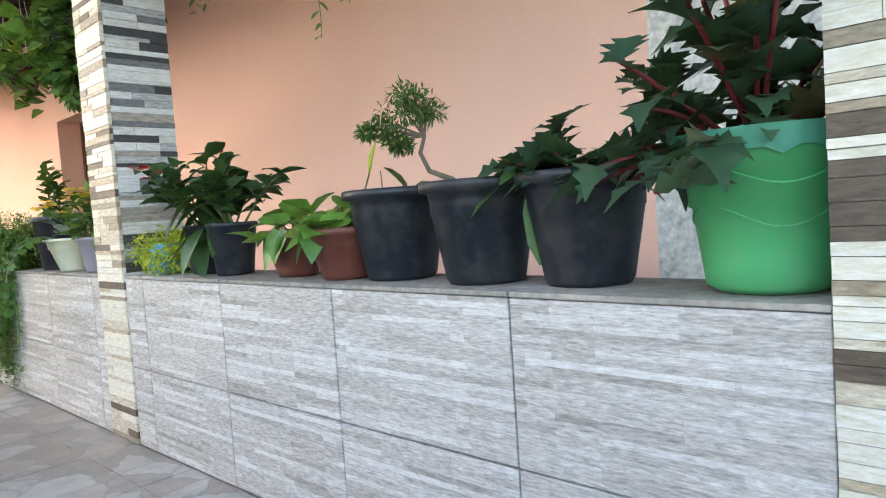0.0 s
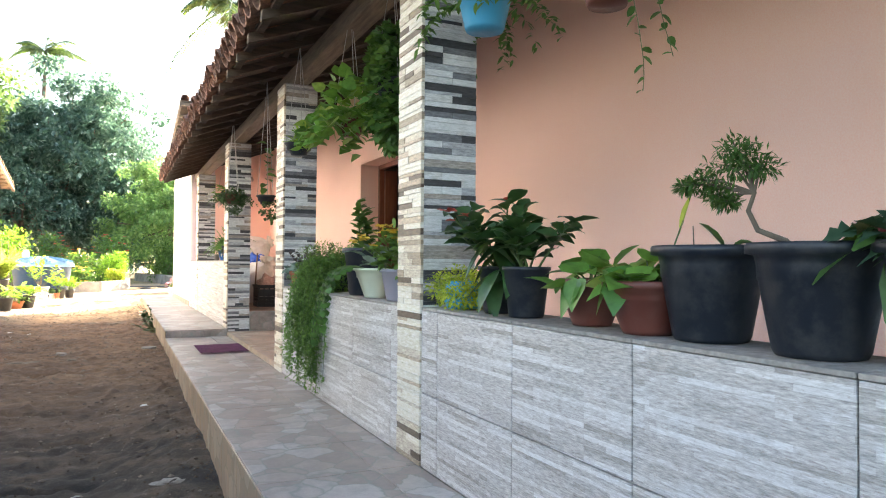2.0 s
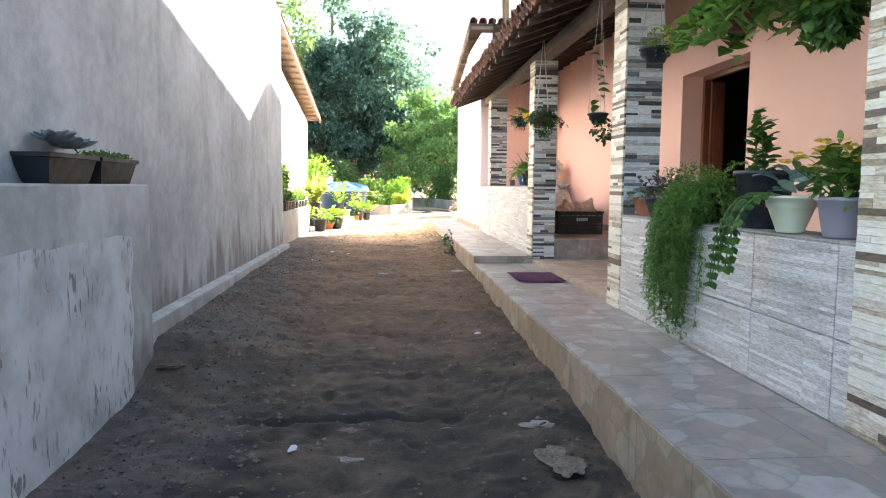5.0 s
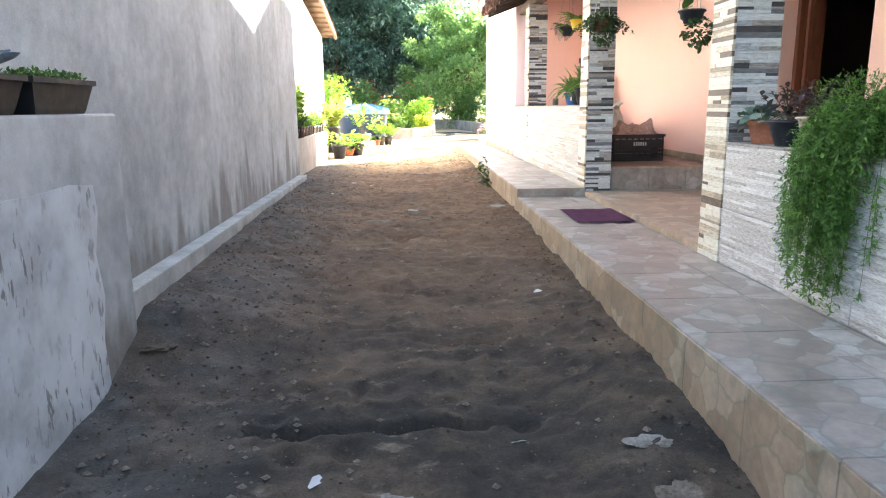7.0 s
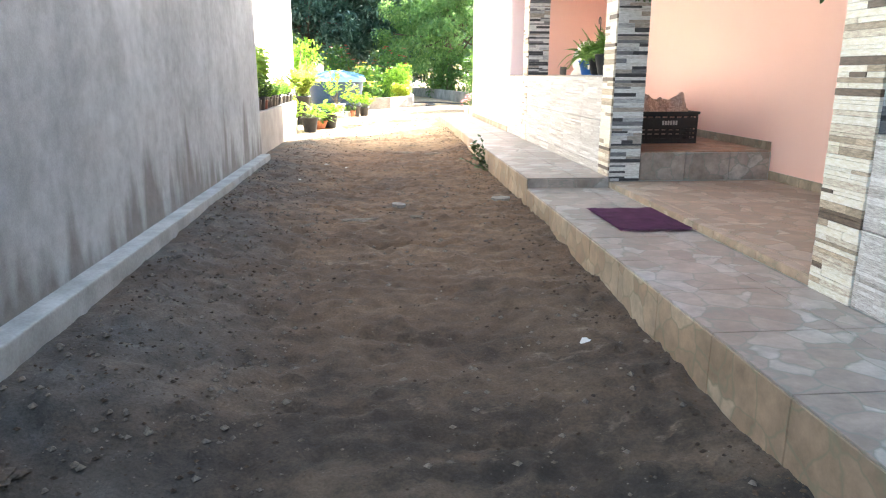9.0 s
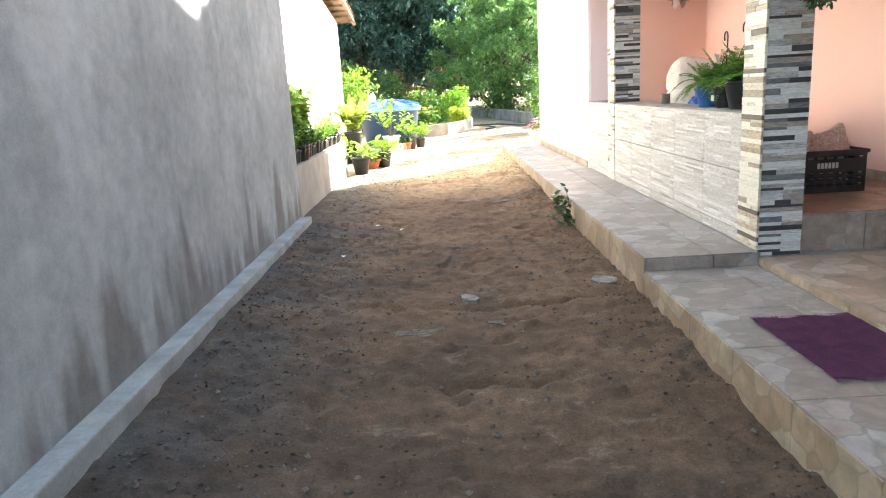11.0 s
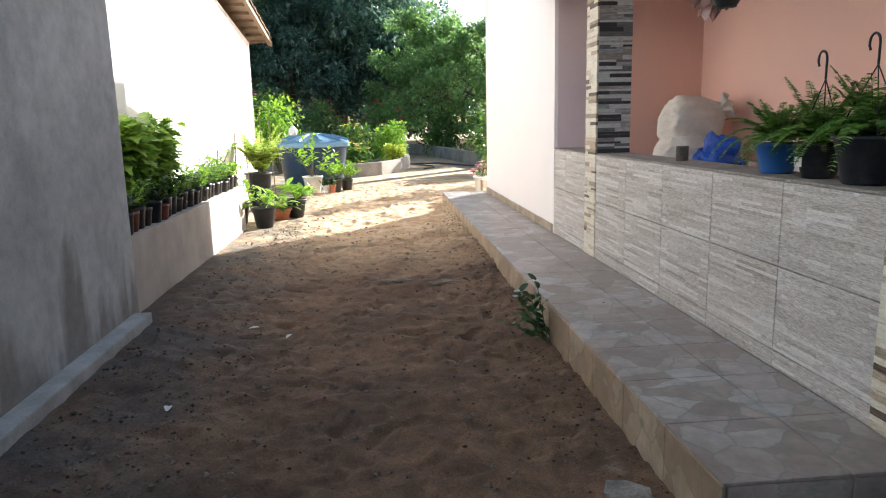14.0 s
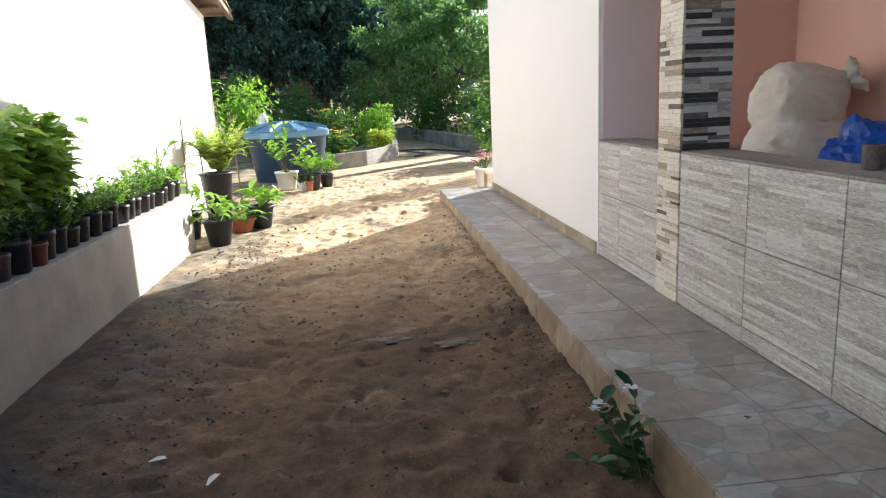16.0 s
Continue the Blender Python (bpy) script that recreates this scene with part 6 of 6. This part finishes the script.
for x, yy, r, h, m, L, lf, lm in ((-3.0, 17.55, 0.19, 0.3, M_WHITEPLASTIC, 0.95, 0.13, L_BRIGHT), (-2.55, 17.3, 0.13, 0.26, M_BLACKPOT, 0.5, 0.11, L_BRIGHT), (-2.72, 17.2, 0.07, 0.14, M_WHITEPLASTIC, 0.2, 0.05, L_MID), (-2.6, 17.1, 0.06, 0.16, M_TERRA, 0.2, 0.05, L_MID), (-2.35, 17.6, 0.12, 0.22, M_BLACKPOT, 0.45, 0.11, L_BRIGHT),
                                  (0.15, 16.35, 0.17, 0.3, M_WHITEPLASTIC, 0.32, 0.06, L_MID)):
    q = thing("potted_plant", (x, yy, grade(x, yy) + 0.0), "small shrub in a %s pot in the yard" % {"white_plastic": "white plastic", "black_pot_plastic": "black plastic", "terracotta": "terracotta"}[m.name], "potted plant", "pots by the tank")
    pot_round(q, r * 0.75, r, h, m, 0.012, 0.03)
    l3, s3 = stems_to_leaves((0, 0, h - 0.05), 11, L, lf, lf * 0.45, 0.7, 12, 0.12, 0.3, 0.5, 0.4)
    stems_part(l3, 0.007, 0.003, M_BARK if L > 0.5 else M_STEM, q)
    leaves("foliage", s3, OVAL, lm, q)
    if x > 0:
        flowers(q, [ln[-1] + rdir() * 0.06 for ln in l3 for _ in range(4)], 0.04, F_PINK, 5, "pink blossom")
structure("corner_block", boxes((-0.02, 0.25, WB1 + 0.35, WB1 + 0.6, -0.3, 0.24), bevel=0.01), M_SKIRT, "tiled block at the house corner", "step")
hose = thing("hose", (0, 0, 0), "dark garden hose lying on the path", "hose")
hp = [(-0.5 + 0.35 * math.sin(k * 0.5), 22.5 + 0.28 * k, grade(0, 24) + 0.03) for k in range(10)] + [(0.1 + 0.12 * k, 24.9 - 0.25 * k, grade(0, 24) + 0.03) for k in range(8)]
part("hose_pipe", tube(bmesh.new(), hp, 0.022, seg=7), M_HOSE, hose, smooth=True)


# ---- garden and trees ----
def shrub(name, at, radius, height, n, leaf, width, lm, label, bloom=None, outline=OVAL, lobes=7):
    q = thing(name, (at[0], at[1], grade(at[0], at[1])), label, "shrub", "garden shrubs")
    bm = bmesh.new()
    sp, tips = [], []
    for k in range(lobes):
        a = 2 * math.pi * k / lobes + R.random()
        c = Vector((math.cos(a) * radius * 0.5 * R.random(), math.sin(a) * radius * 0.5 * R.random(), height * R.uniform(0.3, 0.82)))
        tube(bm, [(0, 0, -0.02), tuple(c * 0.5), tuple(c)], 0.03 * radius + 0.008, 0.006, 6)
        sp += cloud(c, radius * R.uniform(0.38, 0.62), n // lobes, leaf, width, 0.35, min(1.0, height / (2 * radius)))
        tips += [c + rdir(0.2, 1) * radius * 0.5 for _ in range(4)]
    part("stem", bm, M_BARK, q)
    leaves("foliage", [s for s in sp if s[0].z > 0.02], outline, lm, q)
    if bloom:
        flowers(q, tips, 0.07 if radius < 1.0 else 0.1, bloom, 5)
    return q


shrub("round_shrub", (-1.35, 24.4), 0.75, 1.35, 2600, 0.075, 0.045, L_BRIGHT, "rounded bright green garden shrub")
shrub("shrub", (-1.25, 23.2), 0.45, 0.7, 900, 0.08, 0.05, L_LIME, "yellow-green low shrub in the bed")
shrub("shrub", (-2.3, 22.0), 0.55, 0.7, 1200, 0.09, 0.05, L_MID, "low dark shrub in the bed", F_YELLOW)
shrub("shrub", (-2.6, 24.6), 0.8, 1.2, 1500, 0.11, 0.06, L_MID, "garden shrub with small yellow flowers", F_YELLOW)
shrub("shrub", (-4.3, 22.5), 0.9, 1.9, 1700, 0.12, 0.06, L_BRIGHT, "tall light green shrub behind the tank")
shrub("shrub", (-5.0, 20.2), 0.8, 2.2, 1700, 0.12, 0.06, L_BRIGHT, "climbing shrub at the end of the white house")
shrub("flowering_shrub", (-3.4, 26.0), 0.9, 2.0, 1400, 0.12, 0.06, L_MID, "garden shrub with red flowers", F_RED)
shrub("flowering_shrub", (0.9, 18.2), 0.8, 1.9, 1900, 0.09, 0.05, L_MID, "yellow-flowering shrub beyond the white house", F_YELLOW)
shrub("shrub", (1.3, 21.0), 0.9, 1.2, 1500, 0.14, 0.09, L_MID, "large-leaved green shrub beside the path")
shrub("shrub", (1.6, 25.5), 1.0, 1.7, 1700, 0.11, 0.06, L_MID, "leafy white-flowered garden shrub beside the path", F_WHITE)
shrub("shrub", (0.9, 30.0), 1.1, 1.9, 1500, 0.13, 0.07, L_MID, "garden shrub at the end of the path")
shrub("shrub", (-1.6, 29.5), 1.2, 2.0, 1700, 0.13, 0.07, L_FERN, "dense red-flowered shrub in the garden", F_RED)
shrub("shrub", (-5.4, 28.0), 1.4, 2.6, 1900, 0.14, 0.07, L_MID, "dense garden shrub in the bed", F_PINK)
shrub("shrub", (3.4, 29.0), 1.5, 2.6, 1900, 0.14, 0.07, L_MID, "dense garden shrub beyond the house")
# spiky plants
for x, yy, n, L in ((-2.9, 25.0, 26, 1.3), (-4.2, 24.5, 24, 1.5), (-1.9, 27.2, 22, 1.2), (0.6, 33.0, 22, 1.4)):
    q = thing("agave", (x, yy, grade(x, yy)), "spiky long-leaved garden plant", "plant", "spiky plants")
    leaves("blades", [(Vector((0, 0, 0.05)), rdir(0.35, 1.0), L * R.uniform(0.7, 1.1), 0.09, 0.25) for _ in range(n)], LANCE, L_FERN, q, 0.4)


def tree(name, at, height, crown_r, crown_h, n, leaf, lm, label, trunk_r=0.25, lobes=16, lean=(0, 0), low=0.35):
    q = thing(name, (at[0], at[1], grade(at[0], at[1]) - 0.1), label, "tree", "trees behind the yard")
    top = Vector((lean[0], lean[1], height * 0.72))
    bm = tube(bmesh.new(), [(0, 0, 0), tuple(top * 0.3 + Vector((0.12, 0.05, 0))), tuple(top * 0.65), tuple(top)], trunk_r, trunk_r * 0.35, 9)
    part("trunk", bm, M_BARK, q)
    bm = bmesh.new()
    sp = []
    for k in range(lobes):
        a = 2.4 * k + R.uniform(-0.3, 0.3)
        rr = crown_r * math.sqrt((k + 0.5) / lobes)
        zz = height - crown_h * (low + 0.55 * (rr / crown_r) ** 2) + R.uniform(-0.16, 0.16) * crown_h
        c = Vector((math.cos(a) * rr * 0.8 + lean[0], math.sin(a) * rr * 0.8 + lean[1], zz))
        s = top * R.uniform(0.35, 0.9)
        tube(bm, [tuple(s), tuple(s.lerp(c, 0.5) + Vector((0, 0, -0.2))), tuple(c)], trunk_r * 0.3, 0.03, 6)
        lobe_r = crown_r * R.uniform(0.28, 0.42)
        for j in range(12):
            sub = c + rdir() * lobe_r * R.uniform(0.5, 1.0)
            sp += cloud(sub, lobe_r * R.uniform(0.22, 0.42), n // (lobes * 12), leaf, leaf * 0.5, 0.35, 0.7)
    tagged(part("limb", bm, M_BARK, q), kind="stuff")
    leaves("crown", sp, OVAL if n < 6000 else SMALL, lm, q, 0.2)
    return q


tree("mango_tree", (-3.6, 41), 11.7, 6.4, 12.3, 60000, 0.30, L_TREE, "large dark-leaved tree behind the garden", 0.45, 40, low=0.15)
tree("mango_tree", (-10.5, 34), 15.5, 5.5, 10.0, 20000, 0.26, L_OLIVE, "tall leafy tree behind the white house", 0.4, 20)
tree("citrus_tree", (1.2, 33), 6.2, 3.5, 5.4, 32000, 0.17, L_TREE2, "light green spreading fruit tree in the garden", 0.18, 22, low=0.25)
tree("tree", (9.5, 47), 9.0, 4.5, 7.5, 12000, 0.25, L_TREE, "leafy tree beyond the house", 0.3, 18)
tree("tree", (-8.0, 47), 11.0, 5.5, 9.5, 10000, 0.32, L_TREE, "dark tree at the back of the yard", 0.35, 18, low=0.25)
tree("tree", (2.5, 53), 6.5, 4.5, 5.8, 10000, 0.32, L_TREE, "dark tree at the back of the yard", 0.35, 18, low=0.3)
tree("tree", (12, 45), 11.0, 6.0, 9.0, 8000, 0.34, L_TREE, "dark tree at the back of the yard", 0.35, 16)
tree("tree", (-17, 40), 12.0, 6.0, 10.0, 8000, 0.34, L_TREE, "dark tree at the back of the yard", 0.35, 16)

tree("fruit_tree", (-5.6, 37), 6.5, 3.4, 6.0, 14000, 0.22, L_TREE, "dense dark fruit tree under the big tree", 0.2, 22, low=0.15)
tree("fruit_tree", (-1.6, 38), 5.5, 3.0, 5.2, 13000, 0.22, L_TREE, "dense dark fruit tree behind the garden", 0.2, 22, low=0.15)
tree("fruit_tree", (6.0, 35), 3.6, 2.4, 3.2, 9000, 0.22, L_TREE, "dense fruit tree beyond the house", 0.2, 20, low=0.15)
tree("fruit_tree", (-9.5, 38), 7.5, 3.6, 7.0, 11000, 0.24, L_TREE, "dense dark fruit tree behind the white house", 0.2, 20, low=0.15)
# far thicket closing the view
sp = []
for k in range(150):
    x = -34 + 68 * k / 150 + R.uniform(-1, 1)
    yy = 53 + R.uniform(-3, 5)
    sp += cloud((x, yy, R.uniform(0.5, 5.0)), R.uniform(1.3, 2.2), 110, 0.4, 0.22, 0.3)
th = leaves("thicket", [s for s in sp if s[0].z > -0.2], SMALL, L_TREE, None, 0.2, "dense dark green thicket behind the trees", "stuff")
th["category"] = "vegetation"
sp = []
for k in range(60):
    x = R.uniform(-7, 5)
    yy = R.uniform(29, 38)
    if -1.3 < x < 1.2 and yy < 34:
        continue
    sp += cloud((x, yy, R.uniform(0.2, 1.3)), R.uniform(0.5, 0.9), 110, 0.14, 0.07, 0.3)
th = leaves("undergrowth", [s for s in sp if s[0].z > 0], SMALL, L_FERN, None, 0.2, "mixed green undergrowth under the trees", "stuff")
th["category"] = "vegetation"


def palm(at, height, label, lean=(0.6, 0.2), n=20, L=3.2):
    q = thing("coconut_palm", (at[0], at[1], grade(at[0], at[1]) - 0.1), label, "palm tree", "palms")
    top = Vector((lean[0], lean[1], height))
    part("trunk", tube(bmesh.new(), [(0, 0, 0), tuple(top * 0.5 + Vector((0.2, 0, 0))), tuple(top)], 0.2, 0.13, 9), M_BARK, q)
    l3, s3 = fern_fronds(top, n, L, -0.2, 1.0, 0.75, 44, 0.75)
    stems_part(l3, 0.035, 0.01, M_STEM, q, "frond_ribs")
    leaves("fronds", [(p, Vector(d) + Vector((0, 0, -0.6)), ln, 0.05, 0.3) for p, d, ln, w, dr in s3], BLADE, L_PALM, q, 0.1)
    return q


palm((-6.6, 52), 15.6, "coconut palm rising behind the trees")
palm((2.6, 24.4), 11.0, "slim coconut palm behind the house", (0.1, 0.3), 18, 3.0)

# ---- litter and stones on the earth ----
for x, yy, sx, sy, a in ((-1.79, 6.06, 0.06, 0.11, 35), (-0.87, 6.3, 0.11, 0.13, 12)):
    q = thing("paving_scrap", (x, yy, grade(x, yy) + relief(x, yy) + 0.012), "broken pale tile scrap lying on the earth", "tile scrap", "tile scraps", turn=a)
    bm = bmesh.new()
    prof = [(sx * math.cos(t) * R.uniform(0.6, 0.9), sy * math.sin(t) * R.uniform(0.6, 0.9)) for t in np.linspace(0, 5.5, 7)]
    lo_r = [bm.verts.new((px, py, -0.02)) for px, py in prof]
    hi_r = [bm.verts.new((px, py, 0.012 + 0.04 * px)) for px, py in prof]
    bm.faces.new(hi_r)
    for k in range(7):
        bm.faces.new((lo_r[k], lo_r[(k + 1) % 7], hi_r[(k + 1) % 7], hi_r[k]))
    part("scrap", bm, M_PALER, q)
for x, yy, rx, ry, mm, lab in ((-1.94, 1.06, 0.12, 0.045, M_PALER, "pale cement patch set in the earth"), (-0.93, 0.86, 0.08, 0.17, M_RUBBLE, "rough grey cement lump in the earth"), (-0.95, 1.24, 0.07, 0.05, M_PALER, "small pale cement lump in the earth"), (-1.65, 9.76, 0.13, 0.035, M_RUBBLE, "pale cement smear trodden into the earth"), (-1.2, 9.64, 0.11, 0.05, M_RUBBLE, "pale cement smear trodden into the earth"), (-2.12, 5.5, 0.12, 0.05, M_RUBBLE, "pale cement smear below the earth ledge"), (-1.62, 5.62, 0.1, 0.03, M_RUBBLE, "pale cement smear below the earth ledge"), (-3.08, 2.2, 0.07, 0.06, M_DIRT, "grey cement rubble at the wall's foot")):
    q = thing("cement_lump", (x, yy, grade(x, yy) + relief(x, yy) - 0.006), lab, "rubble", "rubble in the yard")
    part("lump", lumpy(bmesh.new(), rx, ry, 0.009, (0, 0, 0), x * 7, 0.8, -0.9), mm, q)
verts, faces = [], []
for k in range(2600):
    x, yy = R.uniform(-3.2, -0.75), R.uniform(-0.5, 14)
    if R.random() < 0.45:
        x, yy = R.uniform(-3.2, -2.3), R.uniform(0.5, 8)
    s = R.choice((0.005, 0.007, 0.010, 0.016)) * R.uniform(0.7, 1.2)
    z = grade(x, yy) + relief(x, yy) + s * 0.2
    o = len(verts)
    for d in ((1, 0, 0), (-1, 0, 0), (0, 1, 0), (0, -1, 0), (0, 0, 1), (0, 0, -1)):
        verts.append((x + d[0] * s * R.uniform(0.7, 1.5), yy + d[1] * s * R.uniform(0.7, 1.5), z + d[2] * s * 0.7))
    faces += [tuple(o + i for i in f) for f in ((0, 2, 4), (2, 1, 4), (1, 3, 4), (3, 0, 4), (2, 0, 5), (1, 2, 5), (3, 1, 5), (0, 3, 5))]
me = bpy.data.meshes.new("pebbles")
me.from_pydata(verts, [], faces)
me.materials.append(M_RUBBLE)
tagged(new("pebbles", me), "small stones and crumbs scattered on the earth", "pebbles", kind="stuff")
verts, faces = [], []
for k in range(9000):
    x, yy = R.uniform(-3.22, -0.72), R.uniform(-1.5, 13)
    u = R.random()
    if u < 0.3:
        x = R.uniform(-3.22, -2.5)
    elif u < 0.55:
        x = EDGE - 0.02 - 0.35 * R.random() ** 2
    s = 0.0025 + 0.008 * R.random() ** 4
    z = grade(x, yy) + relief(x, yy) + s * 0.3
    o = len(verts)
    for d in ((1, 0, 0), (-1, 0, 0), (0, 1, 0), (0, -1, 0), (0, 0, 1), (0, 0, -1)):
        verts.append((x + d[0] * s * R.uniform(0.7, 1.7), yy + d[1] * s * R.uniform(0.7, 1.7), z + d[2] * s * 0.8))
    faces += [tuple(o + i for i in f) for f in ((0, 2, 4), (2, 1, 4), (1, 3, 4), (3, 0, 4), (2, 0, 5), (1, 2, 5), (3, 1, 5), (0, 3, 5))]
me = bpy.data.meshes.new("soil_clods")
me.from_pydata(verts, [], faces)
me.materials.append(M_CLOD)
tagged(new("soil_clods", me), "loose brown clods of earth on the yard", "soil", kind="stuff")
for x, yy, a in ((-2.62, 8.55, 20), (-2.35, 8.35, 70), (-2.5, 8.0, 120), (-1.05, 3.1, 40), (-1.45, 1.4, 10), (-2.2, 1.1, 60), (-2.75, 7.2, 95)):
    q = thing("paper_scrap", (x, yy, grade(x, yy) + relief(x, yy) + 0.012), "small white scrap of litter on the earth", "litter", "litter scraps", turn=a)
    leaves("scrap", [(Vector((0, 0, 0)), Vector((1, 0.1, 0.05)), R.uniform(0.06, 0.1), 0.035, 0.1)], PETAL, F_WHITE, q, 0.3)
q = thing("fallen_flower", (-0.38, -1.0, 0.004), "pink fallen petal on the walk", "petal")
leaves("petal", [(Vector((0, 0, 0)), Vector((1, 0.3, 0.2)), 0.025, 0.02, 0.1), (Vector((0, 0, 0.003)), Vector((-0.3, 1, 0.2)), 0.02, 0.018, 0.1)], PETAL, F_RED, q, 0.3)

# ---- tiles and stone strips, piece by piece ----
def shared_box(name, sx, sy, sz, material, bevel=0.0015):
    """A tile of that size centred on its back, its edges eased."""
    bm = bmesh.new()
    box(bm, -sx / 2, sx / 2, -sy / 2, sy / 2, -sz / 2, sz / 2)
    bmesh.ops.bevel(bm, geom=bm.edges[:], offset=bevel, segments=1, affect="EDGES")
    me = bpy.data.meshes.new(name)
    bm.to_mesh(me)
    bm.free()
    me.materials.append(material)
    return me


MESHES = {}


def piece(name, x0, x1, y0, y1, z0, z1, material, parent):
    size = (round(x1 - x0, 3), round(y1 - y0, 3), round(z1 - z0, 3))
    key = (name, size, material.name)
    if key not in MESHES:
        MESHES[key] = shared_box(name, *size, material)
    ob = new(name, MESHES[key])
    ob.parent = parent
    ob.location = ((x0 + x1) / 2, (y0 + y1) / 2, (z0 + z1) / 2)
    return ob


G = 0.0025          # half a joint
walls = {o.name: o for o in scene.objects}


def wall_tiles(parent, y_joints, z_joints, top):
    for y0, y1 in zip(y_joints, y_joints[1:]):
        for z0, z1 in zip(z_joints, z_joints[1:]):
            if y1 - y0 > 0.02:
                piece("wall_tile", 0.004, 0.023, y0 + G, y1 - G, z0 + G, z1 - G, M_STRIPTILE, parent)
        piece("cap_tile", 0.002, PW + 0.004, y0 + G, y1 - G, top - 0.012, top, M_BED, parent)


z1j = [0.0, 0.328, H1 - 0.012]
wall_tiles(walls["parapet_wall_2"], [-2.61, -1.998, -1.387, -0.777, -0.166, 0.0], z1j, H1)
wall_tiles(walls["parapet_wall_3"], [PW, 0.38, 0.99, 1.60, 2.21, 2.834], z1j, H1)
wall_tiles(walls["parapet_wall_1"], [-5.2, -4.6, -4.0, -3.4, -2.885], z1j, H1)
z2j = [UP, 0.165, 0.545, H2 - 0.012]
wall_tiles(walls["parapet_wall_4"], [6.25, 6.878, 7.506, 8.136, 8.766, 9.43], z2j, H2)
wall_tiles(walls["parapet_wall_5"], [9.705, 10.33, 10.73], z2j, H2)

# floor tiles on the walk, skirts on its side
low, upw = walls["walk_lower"], walls["walk_upper"]
y = -3.55
while y < STEP_Y - 0.01:
    y1 = min(y + 0.512, STEP_Y)
    for x0, x1 in ((EDGE, EDGE + 0.512), (EDGE + 0.512, 0.0)):
        piece("floor_tile", x0 + G, x1 - G, y + G, y1 - G, -0.011, 0.0, M_FLOOR, low)
    piece("edge_tile", EDGE - 0.001, EDGE + 0.011, y + G, y1 - G, -0.45, -0.013, M_SKIRT, low)
    y = y1
y = STEP_Y
while y < WB1 + 0.19:
    y1 = min(y + 0.43, WB1 + 0.2)
    for x0, x1 in ((EDGE, EDGE + 0.43), (EDGE + 0.43, 0.0)):
        piece("floor_tile", x0 + G, x1 - G, y + G, y1 - G, UP - 0.011, UP, M_FLOOR, upw)
    piece("edge_tile", EDGE - 0.001, EDGE + 0.011, y + G, y1 - G, -0.35, UP - 0.013, M_SKIRT, upw)
    y = y1
for x0, x1 in ((EDGE + 0.014, EDGE + 0.43), (EDGE + 0.43, 0.0)):
    piece("riser_tile", x0 + G, x1 - G, STEP_Y - 0.001, STEP_Y + 0.011, 0.001, UP - 0.013, M_FLOOR, upw)
# porch floors
pf = walls["porch_floor_lower"]
y = PILLARS[2] + PW
while y < 5.95:
    y1 = min(y + 0.47, 5.96)
    for x0, x1 in ((0.02, 0.09), (0.09, 0.55), (0.55, 1.01), (1.01, BACK - 0.015)):
        piece("floor_tile", x0 + G, x1 - G, y + G, y1 - G, 0.036, 0.046, M_FLOOR_WARM, pf)
    piece("riser_tile", 0.006, 0.018, y + G, y1 - G, 0.001, 0.046, M_SKIRT, pf)
    y = y1
pu = walls["porch_floor_upper"]
x = 0.29
while x < BACK - 0.02:
    x1 = min(x + 0.4, BACK - 0.015)
    piece("riser_tile", x + G, x1 - G, 6.005, 6.018, 0.048, 0.283, M_FLOOR, pu)
    y = 6.005
    while y < WB0 - 0.05:
        y1 = min(y + 0.4, WB0 - 0.03)
        piece("floor_tile", x + G, x1 - G, y + G, y1 - G, 0.286, 0.296, M_FLOOR_RED, pu)
        y = y1
    x = x1

# stone strips on the pillars
for i, y in enumerate(PILLARS):
    ob = pillar_obs[i]
    base = 0.0 if i < 3 else UP
    rest = {"w": [], "c": []}
    count = 0
    for face in ("w", "c"):
        z = base + 0.001
        if face == "c" and i == 3:
            z = 0.05
        while z < 2.385:
            h = min(R.choice((0.016, 0.022, 0.026, 0.03, 0.035)), 2.39 - z)
            a = 0.0
            while a < PW - 0.001:
                w = R.choice((0.1, 0.15, 0.2, 0.275, 0.275))
                b2 = min(a + w, PW)
                if PW - b2 < 0.04:
                    b2 = PW
                d = R.choice((0.0, 0.001, 0.002, 0.003, 0.004))
                if face == "w":
                    dims = (-0.001 - d, 0.0115, y + a + 0.0007, y + b2 - 0.0007, z + 0.0007, z + h - 0.0007)
                else:
                    dims = (a + 0.0007 + (0.0125 if a == 0 else 0), b2 - 0.0007, y - 0.001 - d, y + 0.0115, z + 0.0007, z + h - 0.0007)
                if count < 300 and (z < 2.2):
                    key = ("strip", face)
                    if key not in MESHES:
                        MESHES[key] = shared_box("stone_strip", 1, 1, 1, M_STRIP_W if face == "w" else M_STRIP_C, 0.0001)
                    st = new("stone_strip", MESHES[key])
                    st.parent = ob
                    st.location = ((dims[0] + dims[1]) / 2, (dims[2] + dims[3]) / 2, (dims[4] + dims[5]) / 2)
                    st.scale = (dims[1] - dims[0], dims[3] - dims[2], dims[5] - dims[4])
                    count += 1
                else:
                    rest[face].append(dims)
                a = b2
            z += h
    for face, mat_s in (("w", M_STRIP_WI), ("c", M_STRIP_CI)):
        if rest[face]:
            tagged(part("stone_strips", boxes(*rest[face]), mat_s, ob), kind="stuff")
